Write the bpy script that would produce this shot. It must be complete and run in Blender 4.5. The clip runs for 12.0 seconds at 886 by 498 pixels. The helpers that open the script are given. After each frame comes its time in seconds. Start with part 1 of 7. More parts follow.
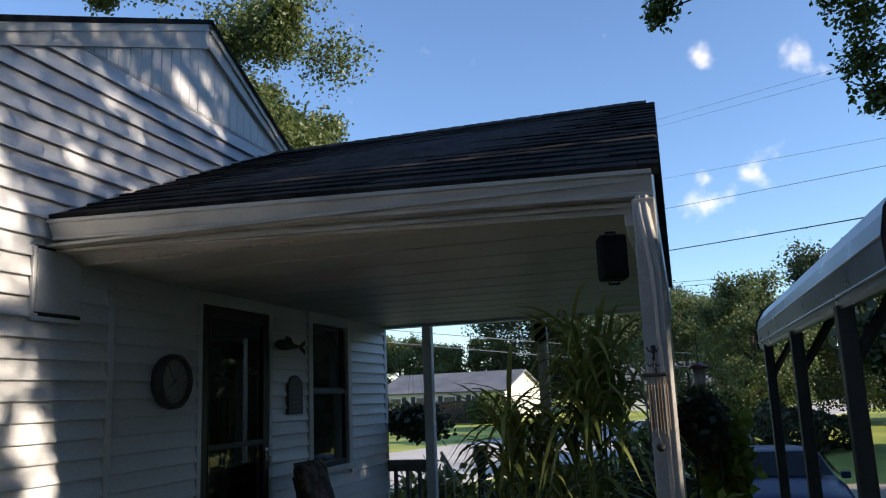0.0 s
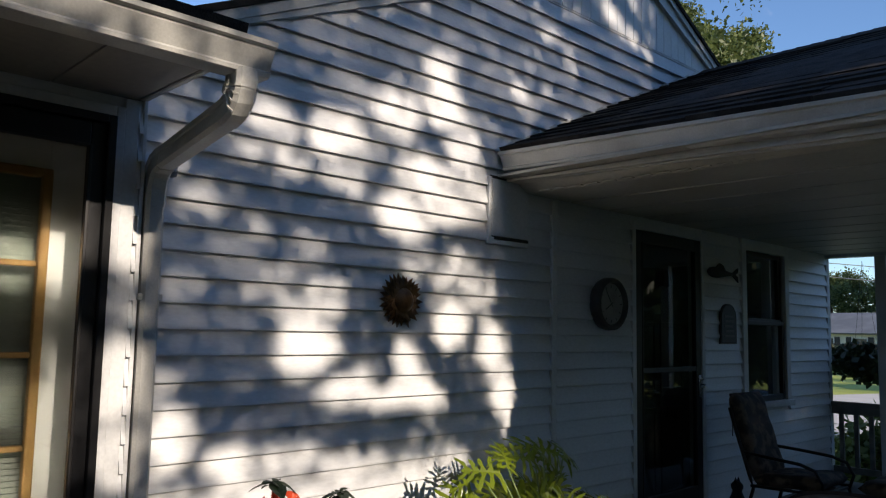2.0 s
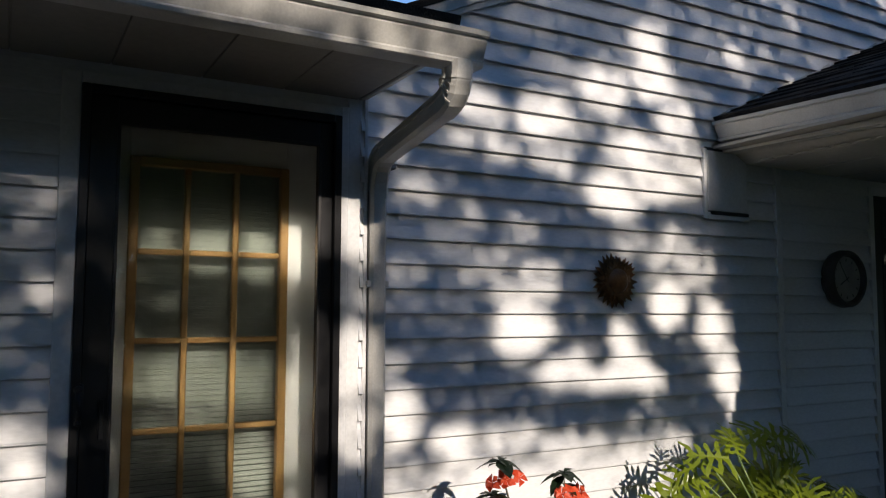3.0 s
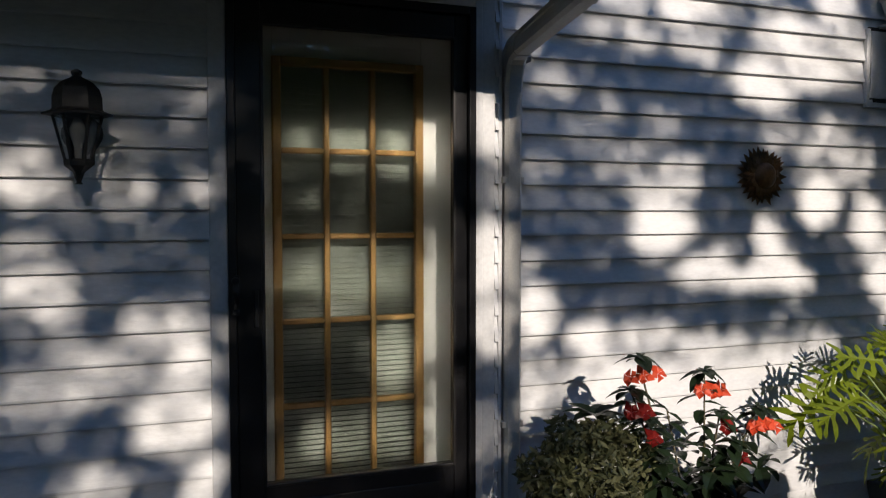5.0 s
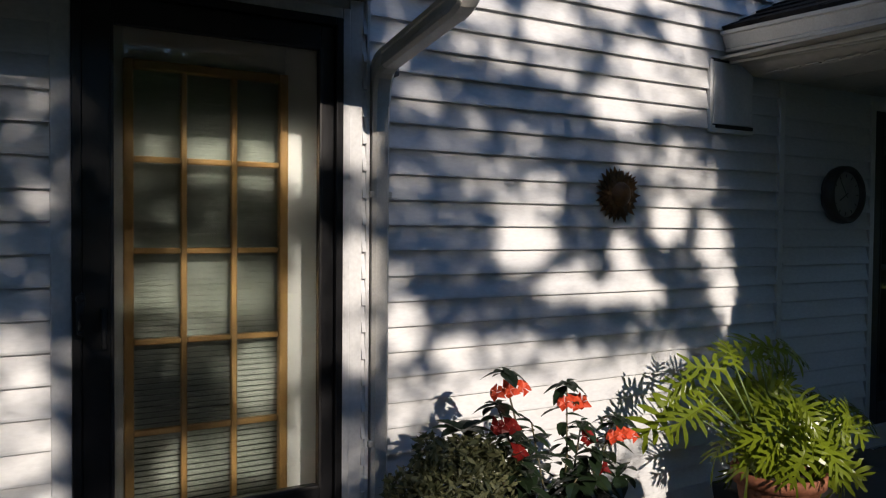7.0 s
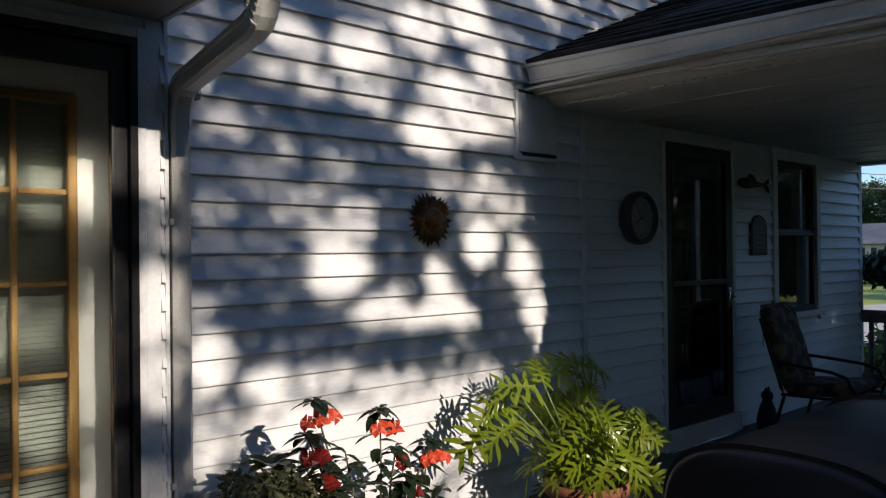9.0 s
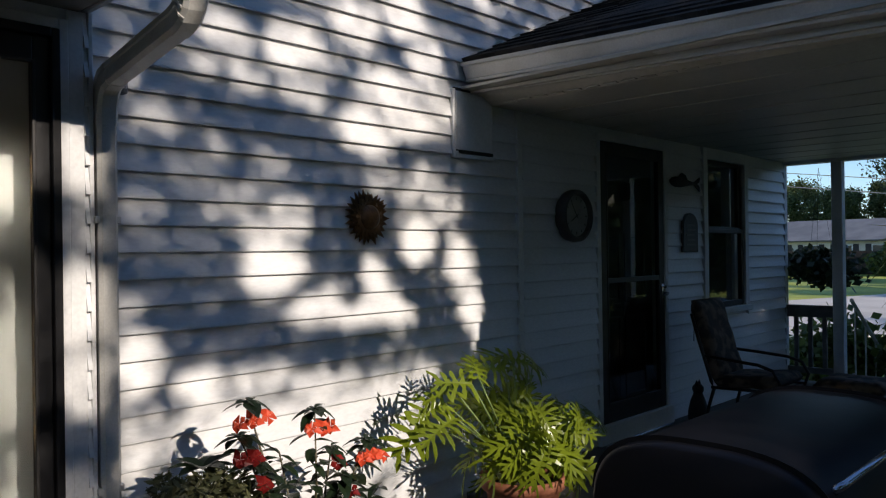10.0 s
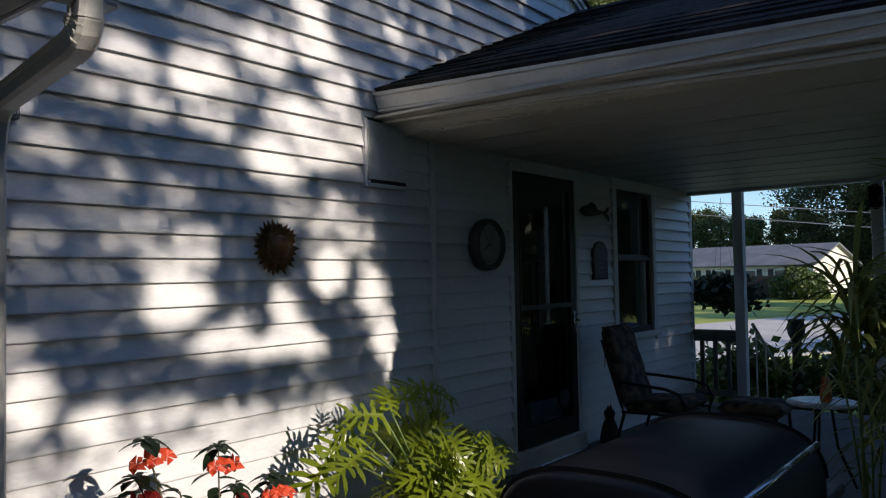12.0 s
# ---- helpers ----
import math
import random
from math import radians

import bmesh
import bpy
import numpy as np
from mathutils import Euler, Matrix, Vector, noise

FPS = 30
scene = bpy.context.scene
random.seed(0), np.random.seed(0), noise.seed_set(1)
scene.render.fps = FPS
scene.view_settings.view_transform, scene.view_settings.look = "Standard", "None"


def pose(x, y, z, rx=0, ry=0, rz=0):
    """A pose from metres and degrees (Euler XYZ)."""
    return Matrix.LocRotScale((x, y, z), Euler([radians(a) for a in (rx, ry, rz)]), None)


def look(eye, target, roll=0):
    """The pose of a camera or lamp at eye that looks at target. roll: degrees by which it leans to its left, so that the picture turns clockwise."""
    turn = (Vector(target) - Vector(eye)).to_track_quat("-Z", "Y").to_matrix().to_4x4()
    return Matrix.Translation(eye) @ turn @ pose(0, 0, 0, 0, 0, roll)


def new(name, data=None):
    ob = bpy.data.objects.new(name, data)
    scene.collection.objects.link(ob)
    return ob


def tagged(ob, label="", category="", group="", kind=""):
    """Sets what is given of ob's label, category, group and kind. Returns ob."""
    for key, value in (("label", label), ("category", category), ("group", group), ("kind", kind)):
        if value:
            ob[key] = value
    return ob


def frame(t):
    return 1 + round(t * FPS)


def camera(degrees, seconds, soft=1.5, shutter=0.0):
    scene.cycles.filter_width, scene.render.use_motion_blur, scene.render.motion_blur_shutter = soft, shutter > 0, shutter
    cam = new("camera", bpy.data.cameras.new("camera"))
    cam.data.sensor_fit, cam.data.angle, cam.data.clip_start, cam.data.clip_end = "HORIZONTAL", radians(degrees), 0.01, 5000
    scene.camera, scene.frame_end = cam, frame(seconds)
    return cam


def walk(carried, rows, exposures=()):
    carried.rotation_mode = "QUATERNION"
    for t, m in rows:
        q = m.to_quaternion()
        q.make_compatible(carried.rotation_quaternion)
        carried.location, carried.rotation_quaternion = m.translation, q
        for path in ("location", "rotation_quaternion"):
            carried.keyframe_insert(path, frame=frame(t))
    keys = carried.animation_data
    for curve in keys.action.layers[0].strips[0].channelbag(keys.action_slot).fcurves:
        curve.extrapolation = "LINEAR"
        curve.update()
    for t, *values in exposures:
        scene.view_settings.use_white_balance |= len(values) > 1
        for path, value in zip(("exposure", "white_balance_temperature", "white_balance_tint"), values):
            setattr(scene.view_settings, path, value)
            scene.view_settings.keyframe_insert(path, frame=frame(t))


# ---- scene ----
cam = camera(59.2, 12.0, soft=1.2)
PATH = [
    (0, (3.044, -3.083, 1.494), (2.486, -1.199, 1.865), -2.3),
    (0.5, (3.021, -3.088, 1.477), (2.357, -1.228, 1.79), -1.8),
    (1, (2.995, -3.094, 1.473), (2.145, -1.303, 1.738), -0.2),
    (1.5, (2.902, -3.079, 1.475), (1.762, -1.45, 1.692), 0.7),
    (2, (2.908, -3.112, 1.463), (1.467, -1.74, 1.67), 1.1),
    (2.5, (2.887, -3.146, 1.465), (1.282, -1.969, 1.664), 0.2),
    (3, (2.88, -3.169, 1.467), (1.137, -2.2, 1.62), 0.2),
    (3.5, (2.895, -3.178, 1.463), (1.094, -2.336, 1.537), 0.6),
    (5.3, (2.818, -3.222, 1.418), (0.942, -2.535, 1.319), -0.1),
    (5.5, (2.805, -3.225, 1.393), (0.935, -2.522, 1.306), 0.0),
    (6, (2.808, -3.217, 1.389), (0.962, -2.453, 1.314), 0.5),
    (6.5, (2.804, -3.218, 1.428), (0.999, -2.361, 1.343), 0.5),
    (7, (2.797, -3.207, 1.441), (1.069, -2.201, 1.385), 0.5),
    (7.5, (2.82, -3.177, 1.435), (1.178, -2.035, 1.417), 0.3),
    (9.5, (2.849, -3.107, 1.44), (1.413, -1.716, 1.446), -0.7),
    (10, (2.859, -3.099, 1.437), (1.481, -1.649, 1.442), -0.8),
    (10.5, (2.862, -3.089, 1.431), (1.545, -1.583, 1.455), -1.3),
    (11, (2.869, -3.076, 1.442), (1.603, -1.529, 1.494), -1.1),
    (11.5, (2.88, -3.073, 1.447), (1.646, -1.501, 1.516), -1.1),
    (12, (2.889, -3.065, 1.451), (1.666, -1.483, 1.521), -1.1),
]
walk(cam, [(t, look(eye, target, roll)) for t, eye, target, roll in PATH], [(0.0, 0.42, 7300, 15), (1.0, 0.23, 7230, 15), (2.0, 0.08, 7100, 15), (3.5, -0.03, 6850, 15), (5.5, -0.13, 6800, 15), (9.5, -0.04, 6850, 15), (12.0, -0.05, 6850, 15)])

# ---- light ----
SUN_WAY = Vector((1.0, -0.06, 0.40))          # from the house towards the sun
world = bpy.data.worlds.new("sky")
scene.world = world
world.use_nodes = True
wn, wl = world.node_tree.nodes, world.node_tree.links
sky = wn.new("ShaderNodeTexSky")
sky.sky_type, sky.sun_disc = "NISHITA", False
sky.sun_elevation, sky.sun_rotation = math.atan2(0.40, 1.002), math.atan2(1.0, -0.06)
sky.air_density, sky.dust_density, sky.ozone_density = 1.0, 0.0, 6.0
wn["Background"].inputs["Strength"].default_value = 0.20
# small fair-weather clouds: soft noise, let through in a few parts of the sky
geo = wn.new("ShaderNodeTexCoord")
puff = wn.new("ShaderNodeTexNoise")
puff.inputs["Scale"].default_value, puff.inputs["Detail"].default_value = 24.0, 3.5
wl.new(geo.outputs["Generated"], puff.inputs["Vector"])
cloud_sum = None
for way, wide in (((0.049, 0.967, 0.25), 0.026), ((0.102, 0.966, 0.238), 0.036), ((0.075, 0.97, 0.228), 0.026), ((0.050, 0.974, 0.219), 0.03), ((0.058, 0.922, 0.384), 0.025), ((0.169, 0.916, 0.365), 0.035), ((-0.5, -0.7, 0.5), 0.12), ((0.6, -0.6, 0.45), 0.1)):
    off = wn.new("ShaderNodeVectorMath"); off.operation = "DISTANCE"
    off.inputs[1].default_value = Vector(way).normalized()
    wl.new(geo.outputs["Generated"], off.inputs[0])
    near = wn.new("ShaderNodeMapRange")
    near.inputs["From Min"].default_value, near.inputs["From Max"].default_value = wide * 1.3, 0.0
    wl.new(off.outputs["Value"], near.inputs["Value"])
    if cloud_sum is None:
        cloud_sum = near.outputs["Result"]
    else:
        most = wn.new("ShaderNodeMath"); most.operation = "MAXIMUM"
        wl.new(cloud_sum, most.inputs[0]); wl.new(near.outputs["Result"], most.inputs[1])
        cloud_sum = most.outputs[0]
grain = wn.new("ShaderNodeMath"); grain.operation = "MULTIPLY_ADD"
grain.inputs[1].default_value, grain.inputs[2].default_value = 2.6, -1.75
wl.new(puff.outputs["Fac"], grain.inputs[0])
prod = wn.new("ShaderNodeMath"); prod.operation = "ADD"
wl.new(cloud_sum, prod.inputs[0]); wl.new(grain.outputs[0], prod.inputs[1])
dense = wn.new("ShaderNodeMapRange"); dense.interpolation_type = "SMOOTHSTEP"
dense.inputs["From Min"].default_value, dense.inputs["From Max"].default_value = 0.0, 1.3
wl.new(prod.outputs[0], dense.inputs["Value"])
mixc = wn.new("ShaderNodeMix"); mixc.data_type = "RGBA"
mixc.inputs["B"].default_value = (6.5, 6.4, 6.3, 1)
wl.new(dense.outputs["Result"], mixc.inputs["Factor"])
wl.new(sky.outputs["Color"], mixc.inputs["A"])
wl.new(mixc.outputs["Result"], wn["Background"].inputs["Color"])

sun = new("sun", bpy.data.lights.new("sun", "SUN"))
sun.data.energy, sun.data.angle, sun.data.color = 5.0, radians(0.53), (1.0, 0.93, 0.82)
sun.matrix_world = look(SUN_WAY * 30, (0, 0, 0))


# ---- materials ----
def node_mat(name):
    m = bpy.data.materials.new(name)
    m.use_nodes = True
    return m, m.node_tree.nodes, m.node_tree.links, m.node_tree.nodes["Principled BSDF"]


def rgb(c):
    return (*c, 1.0)


def pbr(name, a, b, scale=4.0, rough=0.5, metal=0.0, bump=0.0, fine=60.0, stretch=(1, 1, 1), rand=0.0, island=0.0, spec=0.5, grime=0.0, contrast=(0.35, 0.65)):
    """Two colours mixed by coarse noise, fine grain over them, roughness and relief that vary."""
    m, n, l, p = node_mat(name)
    tc = n.new("ShaderNodeTexCoord")
    mp = n.new("ShaderNodeMapping")
    mp.inputs["Scale"].default_value = stretch
    l.new(tc.outputs["Object"], mp.inputs["Vector"])
    big = n.new("ShaderNodeTexNoise")
    big.inputs["Scale"].default_value, big.inputs["Detail"].default_value = scale, 6.0
    small = n.new("ShaderNodeTexNoise")
    small.inputs["Scale"].default_value, small.inputs["Detail"].default_value = fine, 3.0
    for t in (big, small):
        l.new(mp.outputs["Vector"], t.inputs["Vector"])
    ramp = n.new("ShaderNodeMapRange")
    ramp.inputs["From Min"].default_value, ramp.inputs["From Max"].default_value = contrast
    l.new(big.outputs["Fac"], ramp.inputs["Value"])
    mix = n.new("ShaderNodeMix"); mix.data_type = "RGBA"
    mix.inputs["A"].default_value, mix.inputs["B"].default_value = rgb(a), rgb(b)
    l.new(ramp.outputs["Result"], mix.inputs["Factor"])
    hsv = n.new("ShaderNodeHueSaturation")
    l.new(mix.outputs["Result"], hsv.inputs["Color"])
    val = n.new("ShaderNodeMapRange")
    val.inputs["To Min"].default_value, val.inputs["To Max"].default_value = 0.86 - grime, 1.12
    l.new(small.outputs["Fac"], val.inputs["Value"])
    value = val.outputs["Result"]
    for amount, kind in ((rand, "object"), (island, "island")):
        if amount:
            src = n.new("ShaderNodeObjectInfo").outputs["Random"] if kind == "object" else n.new("ShaderNodeNewGeometry").outputs["Random Per Island"]
            rr = n.new("ShaderNodeMapRange")
            rr.inputs["To Min"].default_value, rr.inputs["To Max"].default_value = 1 - amount, 1 + amount
            l.new(src, rr.inputs["Value"])
            mul = n.new("ShaderNodeMath"); mul.operation = "MULTIPLY"
            l.new(value, mul.inputs[0]); l.new(rr.outputs["Result"], mul.inputs[1])
            value = mul.outputs[0]
    l.new(value, hsv.inputs["Value"])
    l.new(hsv.outputs["Color"], p.inputs["Base Color"])
    rg = n.new("ShaderNodeMapRange")
    rg.inputs["To Min"].default_value, rg.inputs["To Max"].default_value = max(0.02, rough - 0.1), min(1.0, rough + 0.1)
    l.new(big.outputs["Fac"], rg.inputs["Value"])
    l.new(rg.outputs["Result"], p.inputs["Roughness"])
    p.inputs["Metallic"].default_value = metal
    p.inputs["Specular IOR Level"].default_value = spec
    if bump:
        bp = n.new("ShaderNodeBump")
        bp.inputs["Strength"].default_value, bp.inputs["Distance"].default_value = bump, 0.01
        l.new(small.outputs["Fac"], bp.inputs["Height"])
        l.new(bp.outputs["Normal"], p.inputs["Normal"])
    return m


def leafy(name, a, b, rough=0.45, through_light=0.35, spread=0.3):
    """Leaves: each its own shade, some light coming through."""
    m, n, l, p = node_mat(name)
    g = n.new("ShaderNodeNewGeometry")
    mix = n.new("ShaderNodeMix"); mix.data_type = "RGBA"
    mix.inputs["A"].default_value, mix.inputs["B"].default_value = rgb(a), rgb(b)
    l.new(g.outputs["Random Per Island"], mix.inputs["Factor"])
    tc = n.new("ShaderNodeTexCoord")
    nz = n.new("ShaderNodeTexNoise")
    nz.inputs["Scale"].default_value = 1.3
    l.new(tc.outputs["Object"], nz.inputs["Vector"])
    mr = n.new("ShaderNodeMapRange")
    mr.inputs["To Min"].default_value, mr.inputs["To Max"].default_value = 1 - spread, 1 + spread
    l.new(nz.outputs["Fac"], mr.inputs["Value"])
    hsv = n.new("ShaderNodeHueSaturation")
    l.new(mix.outputs["Result"], hsv.inputs["Color"]); l.new(mr.outputs["Result"], hsv.inputs["Value"])
    l.new(hsv.outputs["Color"], p.inputs["Base Color"])
    p.inputs["Roughness"].default_value = rough
    tr = n.new("ShaderNodeBsdfTranslucent")
    l.new(hsv.outputs["Color"], tr.inputs["Color"])
    mx = n.new("ShaderNodeMixShader")
    mx.inputs["Fac"].default_value = through_light
    l.new(p.outputs["BSDF"], mx.inputs[1]); l.new(tr.outputs["BSDF"], mx.inputs[2])
    l.new(mx.outputs["Shader"], n["Material Output"].inputs["Surface"])
    return m


def glassy(name, tint=(0.9, 0.94, 0.93), rough=0.01):
    m, n, l, p = node_mat(name)
    p.inputs["Base Color"].default_value = rgb(tint)
    p.inputs["Transmission Weight"].default_value = 1.0
    p.inputs["Roughness"].default_value, p.inputs["IOR"].default_value = rough, 1.45
    return m


vinyl = pbr("white_vinyl_siding", (0.70, 0.71, 0.73), (0.76, 0.765, 0.77), 2.2, 0.42, bump=0.05, fine=90, stretch=(1, 0.35, 1), rand=0.03, grime=0.03)
white_metal = pbr("white_painted_aluminium", (0.50, 0.49, 0.46), (0.66, 0.65, 0.62), 3.0, 0.32, bump=0.03, fine=120, grime=0.08)
white_trim = pbr("white_vinyl_trim", (0.66, 0.67, 0.68), (0.76, 0.76, 0.76), 5.0, 0.4, bump=0.03, grime=0.05)
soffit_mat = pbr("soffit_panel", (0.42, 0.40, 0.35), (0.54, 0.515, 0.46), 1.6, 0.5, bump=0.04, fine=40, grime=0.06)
# taupe, darker copy of soffit_mat with the eave's shade in its colour
wing_soffit_mat = pbr("shaded_soffit_panel", (0.29, 0.265, 0.23), (0.38, 0.35, 0.305), 1.6, 0.5, bump=0.04, fine=40, grime=0.06)
porch_slab = pbr("dark_painted_slab", (0.10, 0.095, 0.085), (0.17, 0.16, 0.14), 2.2, 0.8, bump=0.2, fine=60, grime=0.12)
shingle = pbr("asphalt_shingle", (0.020, 0.018, 0.017), (0.060, 0.052, 0.046), 9.0, 0.9, bump=0.6, fine=180, rand=0.35, island=0.35, grime=0.3, spec=0.2)
black_frame = pbr("black_painted_metal", (0.009, 0.009, 0.011), (0.016, 0.016, 0.018), 8.0, 0.35, bump=0.05, grime=0.2)
dark_frame = pbr("black_aluminium_frame", (0.014, 0.013, 0.014), (0.03, 0.028, 0.027), 6.0, 0.45, bump=0.06, grime=0.2)
cast_black = pbr("cast_black_metal", (0.009, 0.009, 0.009), (0.02, 0.019, 0.018), 18.0, 0.62, bump=0.2, fine=70)
wood = pbr("stained_pine", (0.38, 0.20, 0.062), (0.52, 0.30, 0.105), 6.0, 0.4, bump=0.08, fine=50, stretch=(1, 1, 0.15), rand=0.05)
white_paint = pbr("white_door_paint", (0.74, 0.74, 0.72), (0.80, 0.80, 0.78), 5.0, 0.35, bump=0.04)
blind_mat = pbr("white_blind_slat", (0.46, 0.47, 0.42), (0.54, 0.55, 0.50), 7.0, 0.45, rand=0.04)
pane_glass = glassy("window_glass")
storm_glass = glassy("storm_door_glass", (0.60, 0.63, 0.61))
# near-black colour stands in for the lack of light indoors
unlit_room = pbr("unlit_room_tone", (0.02, 0.02, 0.022), (0.035, 0.034, 0.032), 2.0, 0.9)
concrete = pbr("worn_concrete", (0.18, 0.167, 0.147), (0.28, 0.26, 0.23), 1.6, 0.85, bump=0.3, fine=70, grime=0.15)
patio_mat = pbr("low_bounce_patio", (0.045, 0.040, 0.034), (0.095, 0.082, 0.066), 1.6, 0.9, bump=0.3, fine=70, grime=0.15)
brass = pbr("aged_bronze", (0.08, 0.038, 0.016), (0.21, 0.10, 0.036), 22.0, 0.5, metal=0.35, bump=0.3, fine=70)
terracotta = pbr("terracotta", (0.27, 0.09, 0.045), (0.38, 0.15, 0.085), 8.0, 0.8, bump=0.2, grime=0.15)
soil = pbr("potting_soil", (0.015, 0.011, 0.008), (0.045, 0.033, 0.022), 30.0, 0.95, bump=0.8, fine=60)
grill_black = pbr("black_enamel", (0.005, 0.005, 0.007), (0.010, 0.010, 0.013), 3.0, 0.48, bump=0.02, spec=0.25)
chrome = pbr("brushed_steel", (0.48, 0.50, 0.54), (0.62, 0.64, 0.67), 12.0, 0.25, metal=1.0)
galvanised = pbr("galvanised_sheet", (0.07, 0.077, 0.09), (0.15, 0.16, 0.18), 5.0, 0.30, metal=0.85, bump=0.04)
post_mat = pbr("painted_post", (0.028, 0.027, 0.025), (0.055, 0.052, 0.047), 5.0, 0.6, bump=0.1)
grey_white = pbr("grey_white_paint", (0.34, 0.33, 0.305), (0.47, 0.455, 0.42), 4.0, 0.5, bump=0.08, grime=0.12)
# rail colour greyed to stand in for the shade it is in
rail_wood = pbr("shade_grey_rail", (0.15, 0.14, 0.125), (0.25, 0.235, 0.21), 7.0, 0.7, bump=0.2, fine=60)
bark = pbr("tree_bark", (0.05, 0.038, 0.028), (0.12, 0.095, 0.07), 9.0, 0.9, bump=0.8, fine=30, stretch=(1, 1, 0.25))
stem_green = pbr("green_stem", (0.10, 0.17, 0.04), (0.20, 0.26, 0.08), 20.0, 0.5)
grass_mat = pbr("lawn_grass", (0.24, 0.31, 0.04), (0.46, 0.48, 0.09), 0.35, 0.8, bump=0.6, fine=25, grime=0.2)
asphalt = pbr("pale_street", (0.50, 0.46, 0.41), (0.60, 0.56, 0.50), 0.5, 0.9, bump=0.3, fine=40)


# ---- building helpers ----
def box(bm, x0, x1, y0, y1, z0, z1):
    v = [bm.verts.new(c) for c in ((x0, y0, z0), (x1, y0, z0), (x1, y1, z0), (x0, y1, z0), (x0, y0, z1), (x1, y0, z1), (x1, y1, z1), (x0, y1, z1))]
    for q in ((3, 2, 1, 0), (4, 5, 6, 7), (0, 1, 5, 4), (1, 2, 6, 5), (2, 3, 7, 6), (3, 0, 4, 7)):
        bm.faces.new([v[i] for i in q])
    return v


def soft_box(bm, x0, x1, y0, y1, z0, z1, r=0.006, seg=2):
    b = bmesh.new()
    box(b, x0, x1, y0, y1, z0, z1)
    bmesh.ops.bevel(b, geom=b.edges[:], offset=r, segments=seg, affect="EDGES", profile=0.5)
    absorb(bm, b)


def absorb(bm, other, m=None):
    if m is not None:
        other.transform(m)
    me = bpy.data.meshes.new("joined")
    other.to_mesh(me)
    bm.from_mesh(me)
    bpy.data.meshes.remove(me)
    other.free()


def sweep(bm, profile, path, up=Vector((0, 0, 1)), closed=True, caps=True):
    """Carries a flat profile of (across, above) along a path of points."""
    pts = [Vector(p) for p in path]
    rings = []
    for i, p in enumerate(pts):
        d = (pts[min(i + 1, len(pts) - 1)] - pts[max(i - 1, 0)]).normalized()
        side = d.cross(up)
        side = side.normalized() if side.length > 1e-4 else Vector((1, 0, 0))
        top = side.cross(d)
        rings.append([bm.verts.new(p + side * a + top * b) for a, b in profile])
    n = len(profile)
    for a, b in zip(rings, rings[1:]):
        for i in range(n if closed else n - 1):
            bm.faces.new((a[i], a[(i + 1) % n], b[(i + 1) % n], b[i]))
    if caps and closed:
        bm.faces.new(rings[0][::-1]); bm.faces.new(rings[-1])


def tube(bm, path, r, n=8, taper=None):
    pts = [Vector(p) for p in path]
    rings = []
    for i, p in enumerate(pts):
        d = (pts[min(i + 1, len(pts) - 1)] - pts[max(i - 1, 0)]).normalized()
        side = d.cross(Vector((0, 0, 1)))
        side = side.normalized() if side.length > 1e-3 else Vector((1, 0, 0))
        top = side.cross(d)
        k = r if taper is None else r + (taper - r) * i / (len(pts) - 1)
        rings.append([bm.verts.new(p + (side * math.cos(2 * math.pi * j / n) + top * math.sin(2 * math.pi * j / n)) * k) for j in range(n)])
    for a, b in zip(rings, rings[1:]):
        for j in range(n):
            bm.faces.new((a[j], a[(j + 1) % n], b[(j + 1) % n], b[j]))
    bm.faces.new(rings[0][::-1]); bm.faces.new(rings[-1])


def lathe(bm, profile, n=24, m=None):
    """Turns a profile of (radius, height) round the z axis."""
    b = bmesh.new()
    rings = [[b.verts.new((r * math.cos(2 * math.pi * j / n), r * math.sin(2 * math.pi * j / n), z)) for j in range(n)] for r, z in profile]
    for a, c in zip(rings, rings[1:]):
        for j in range(n):
            b.faces.new((a[j], a[(j + 1) % n], c[(j + 1) % n], c[j]))
    b.faces.new(rings[0][::-1]); b.faces.new(rings[-1])
    absorb(bm, b, m)


def mesh_of(bm, name, material, smooth=False):
    bmesh.ops.recalc_face_normals(bm, faces=bm.faces[:])
    me = bpy.data.meshes.new(name)
    bm.to_mesh(me)
    bm.free()
    me.materials.append(material)
    if smooth:
        for p in me.polygons:
            p.use_smooth = True
    return me


def part(name, bm, material, parent=None, label="", smooth=False):
    ob = new(name, mesh_of(bm, name, material, smooth))
    ob.parent = parent
    if label:
        ob["label"] = label
    return ob


def thing(name, at, label, category, group="", kind=""):
    ob = new(name)
    ob.location = at
    ob.empty_display_size = 0.1
    return tagged(ob, label, category, group, kind)


def structure(name, bm, material, label, category, smooth=False):
    return tagged(part(name, bm, material, None, "", smooth), label, category, "", "structure")


def raw_mesh(name, verts, faces, material):
    me = bpy.data.meshes.new(name)
    me.from_pydata(np.asarray(verts).tolist(), [], np.asarray(faces).tolist() if not isinstance(faces, list) else faces)
    me.materials.append(material)
    me.update()
    return me


def leaf_quads(centres, normals_spread, size, rng, slender=0.5):
    """Many small pointed leaves, each a quad folded nowhere, turned at random."""
    n = len(centres)
    a = rng.normal(size=(n, 3)); a[:, 2] *= normals_spread; a /= np.linalg.norm(a, axis=1)[:, None]
    b = np.cross(a, rng.normal(size=(n, 3))); b /= np.linalg.norm(b, axis=1)[:, None]
    s = (size * rng.uniform(0.6, 1.3, n))[:, None]
    c = np.asarray(centres)
    v = np.stack([c - a * s, c + b * s * slender - a * s * 0.1, c + a * s, c - b * s * slender - a * s * 0.1], 1).reshape(-1, 3)
    f = np.arange(4 * n).reshape(-1, 4)
    return v, f


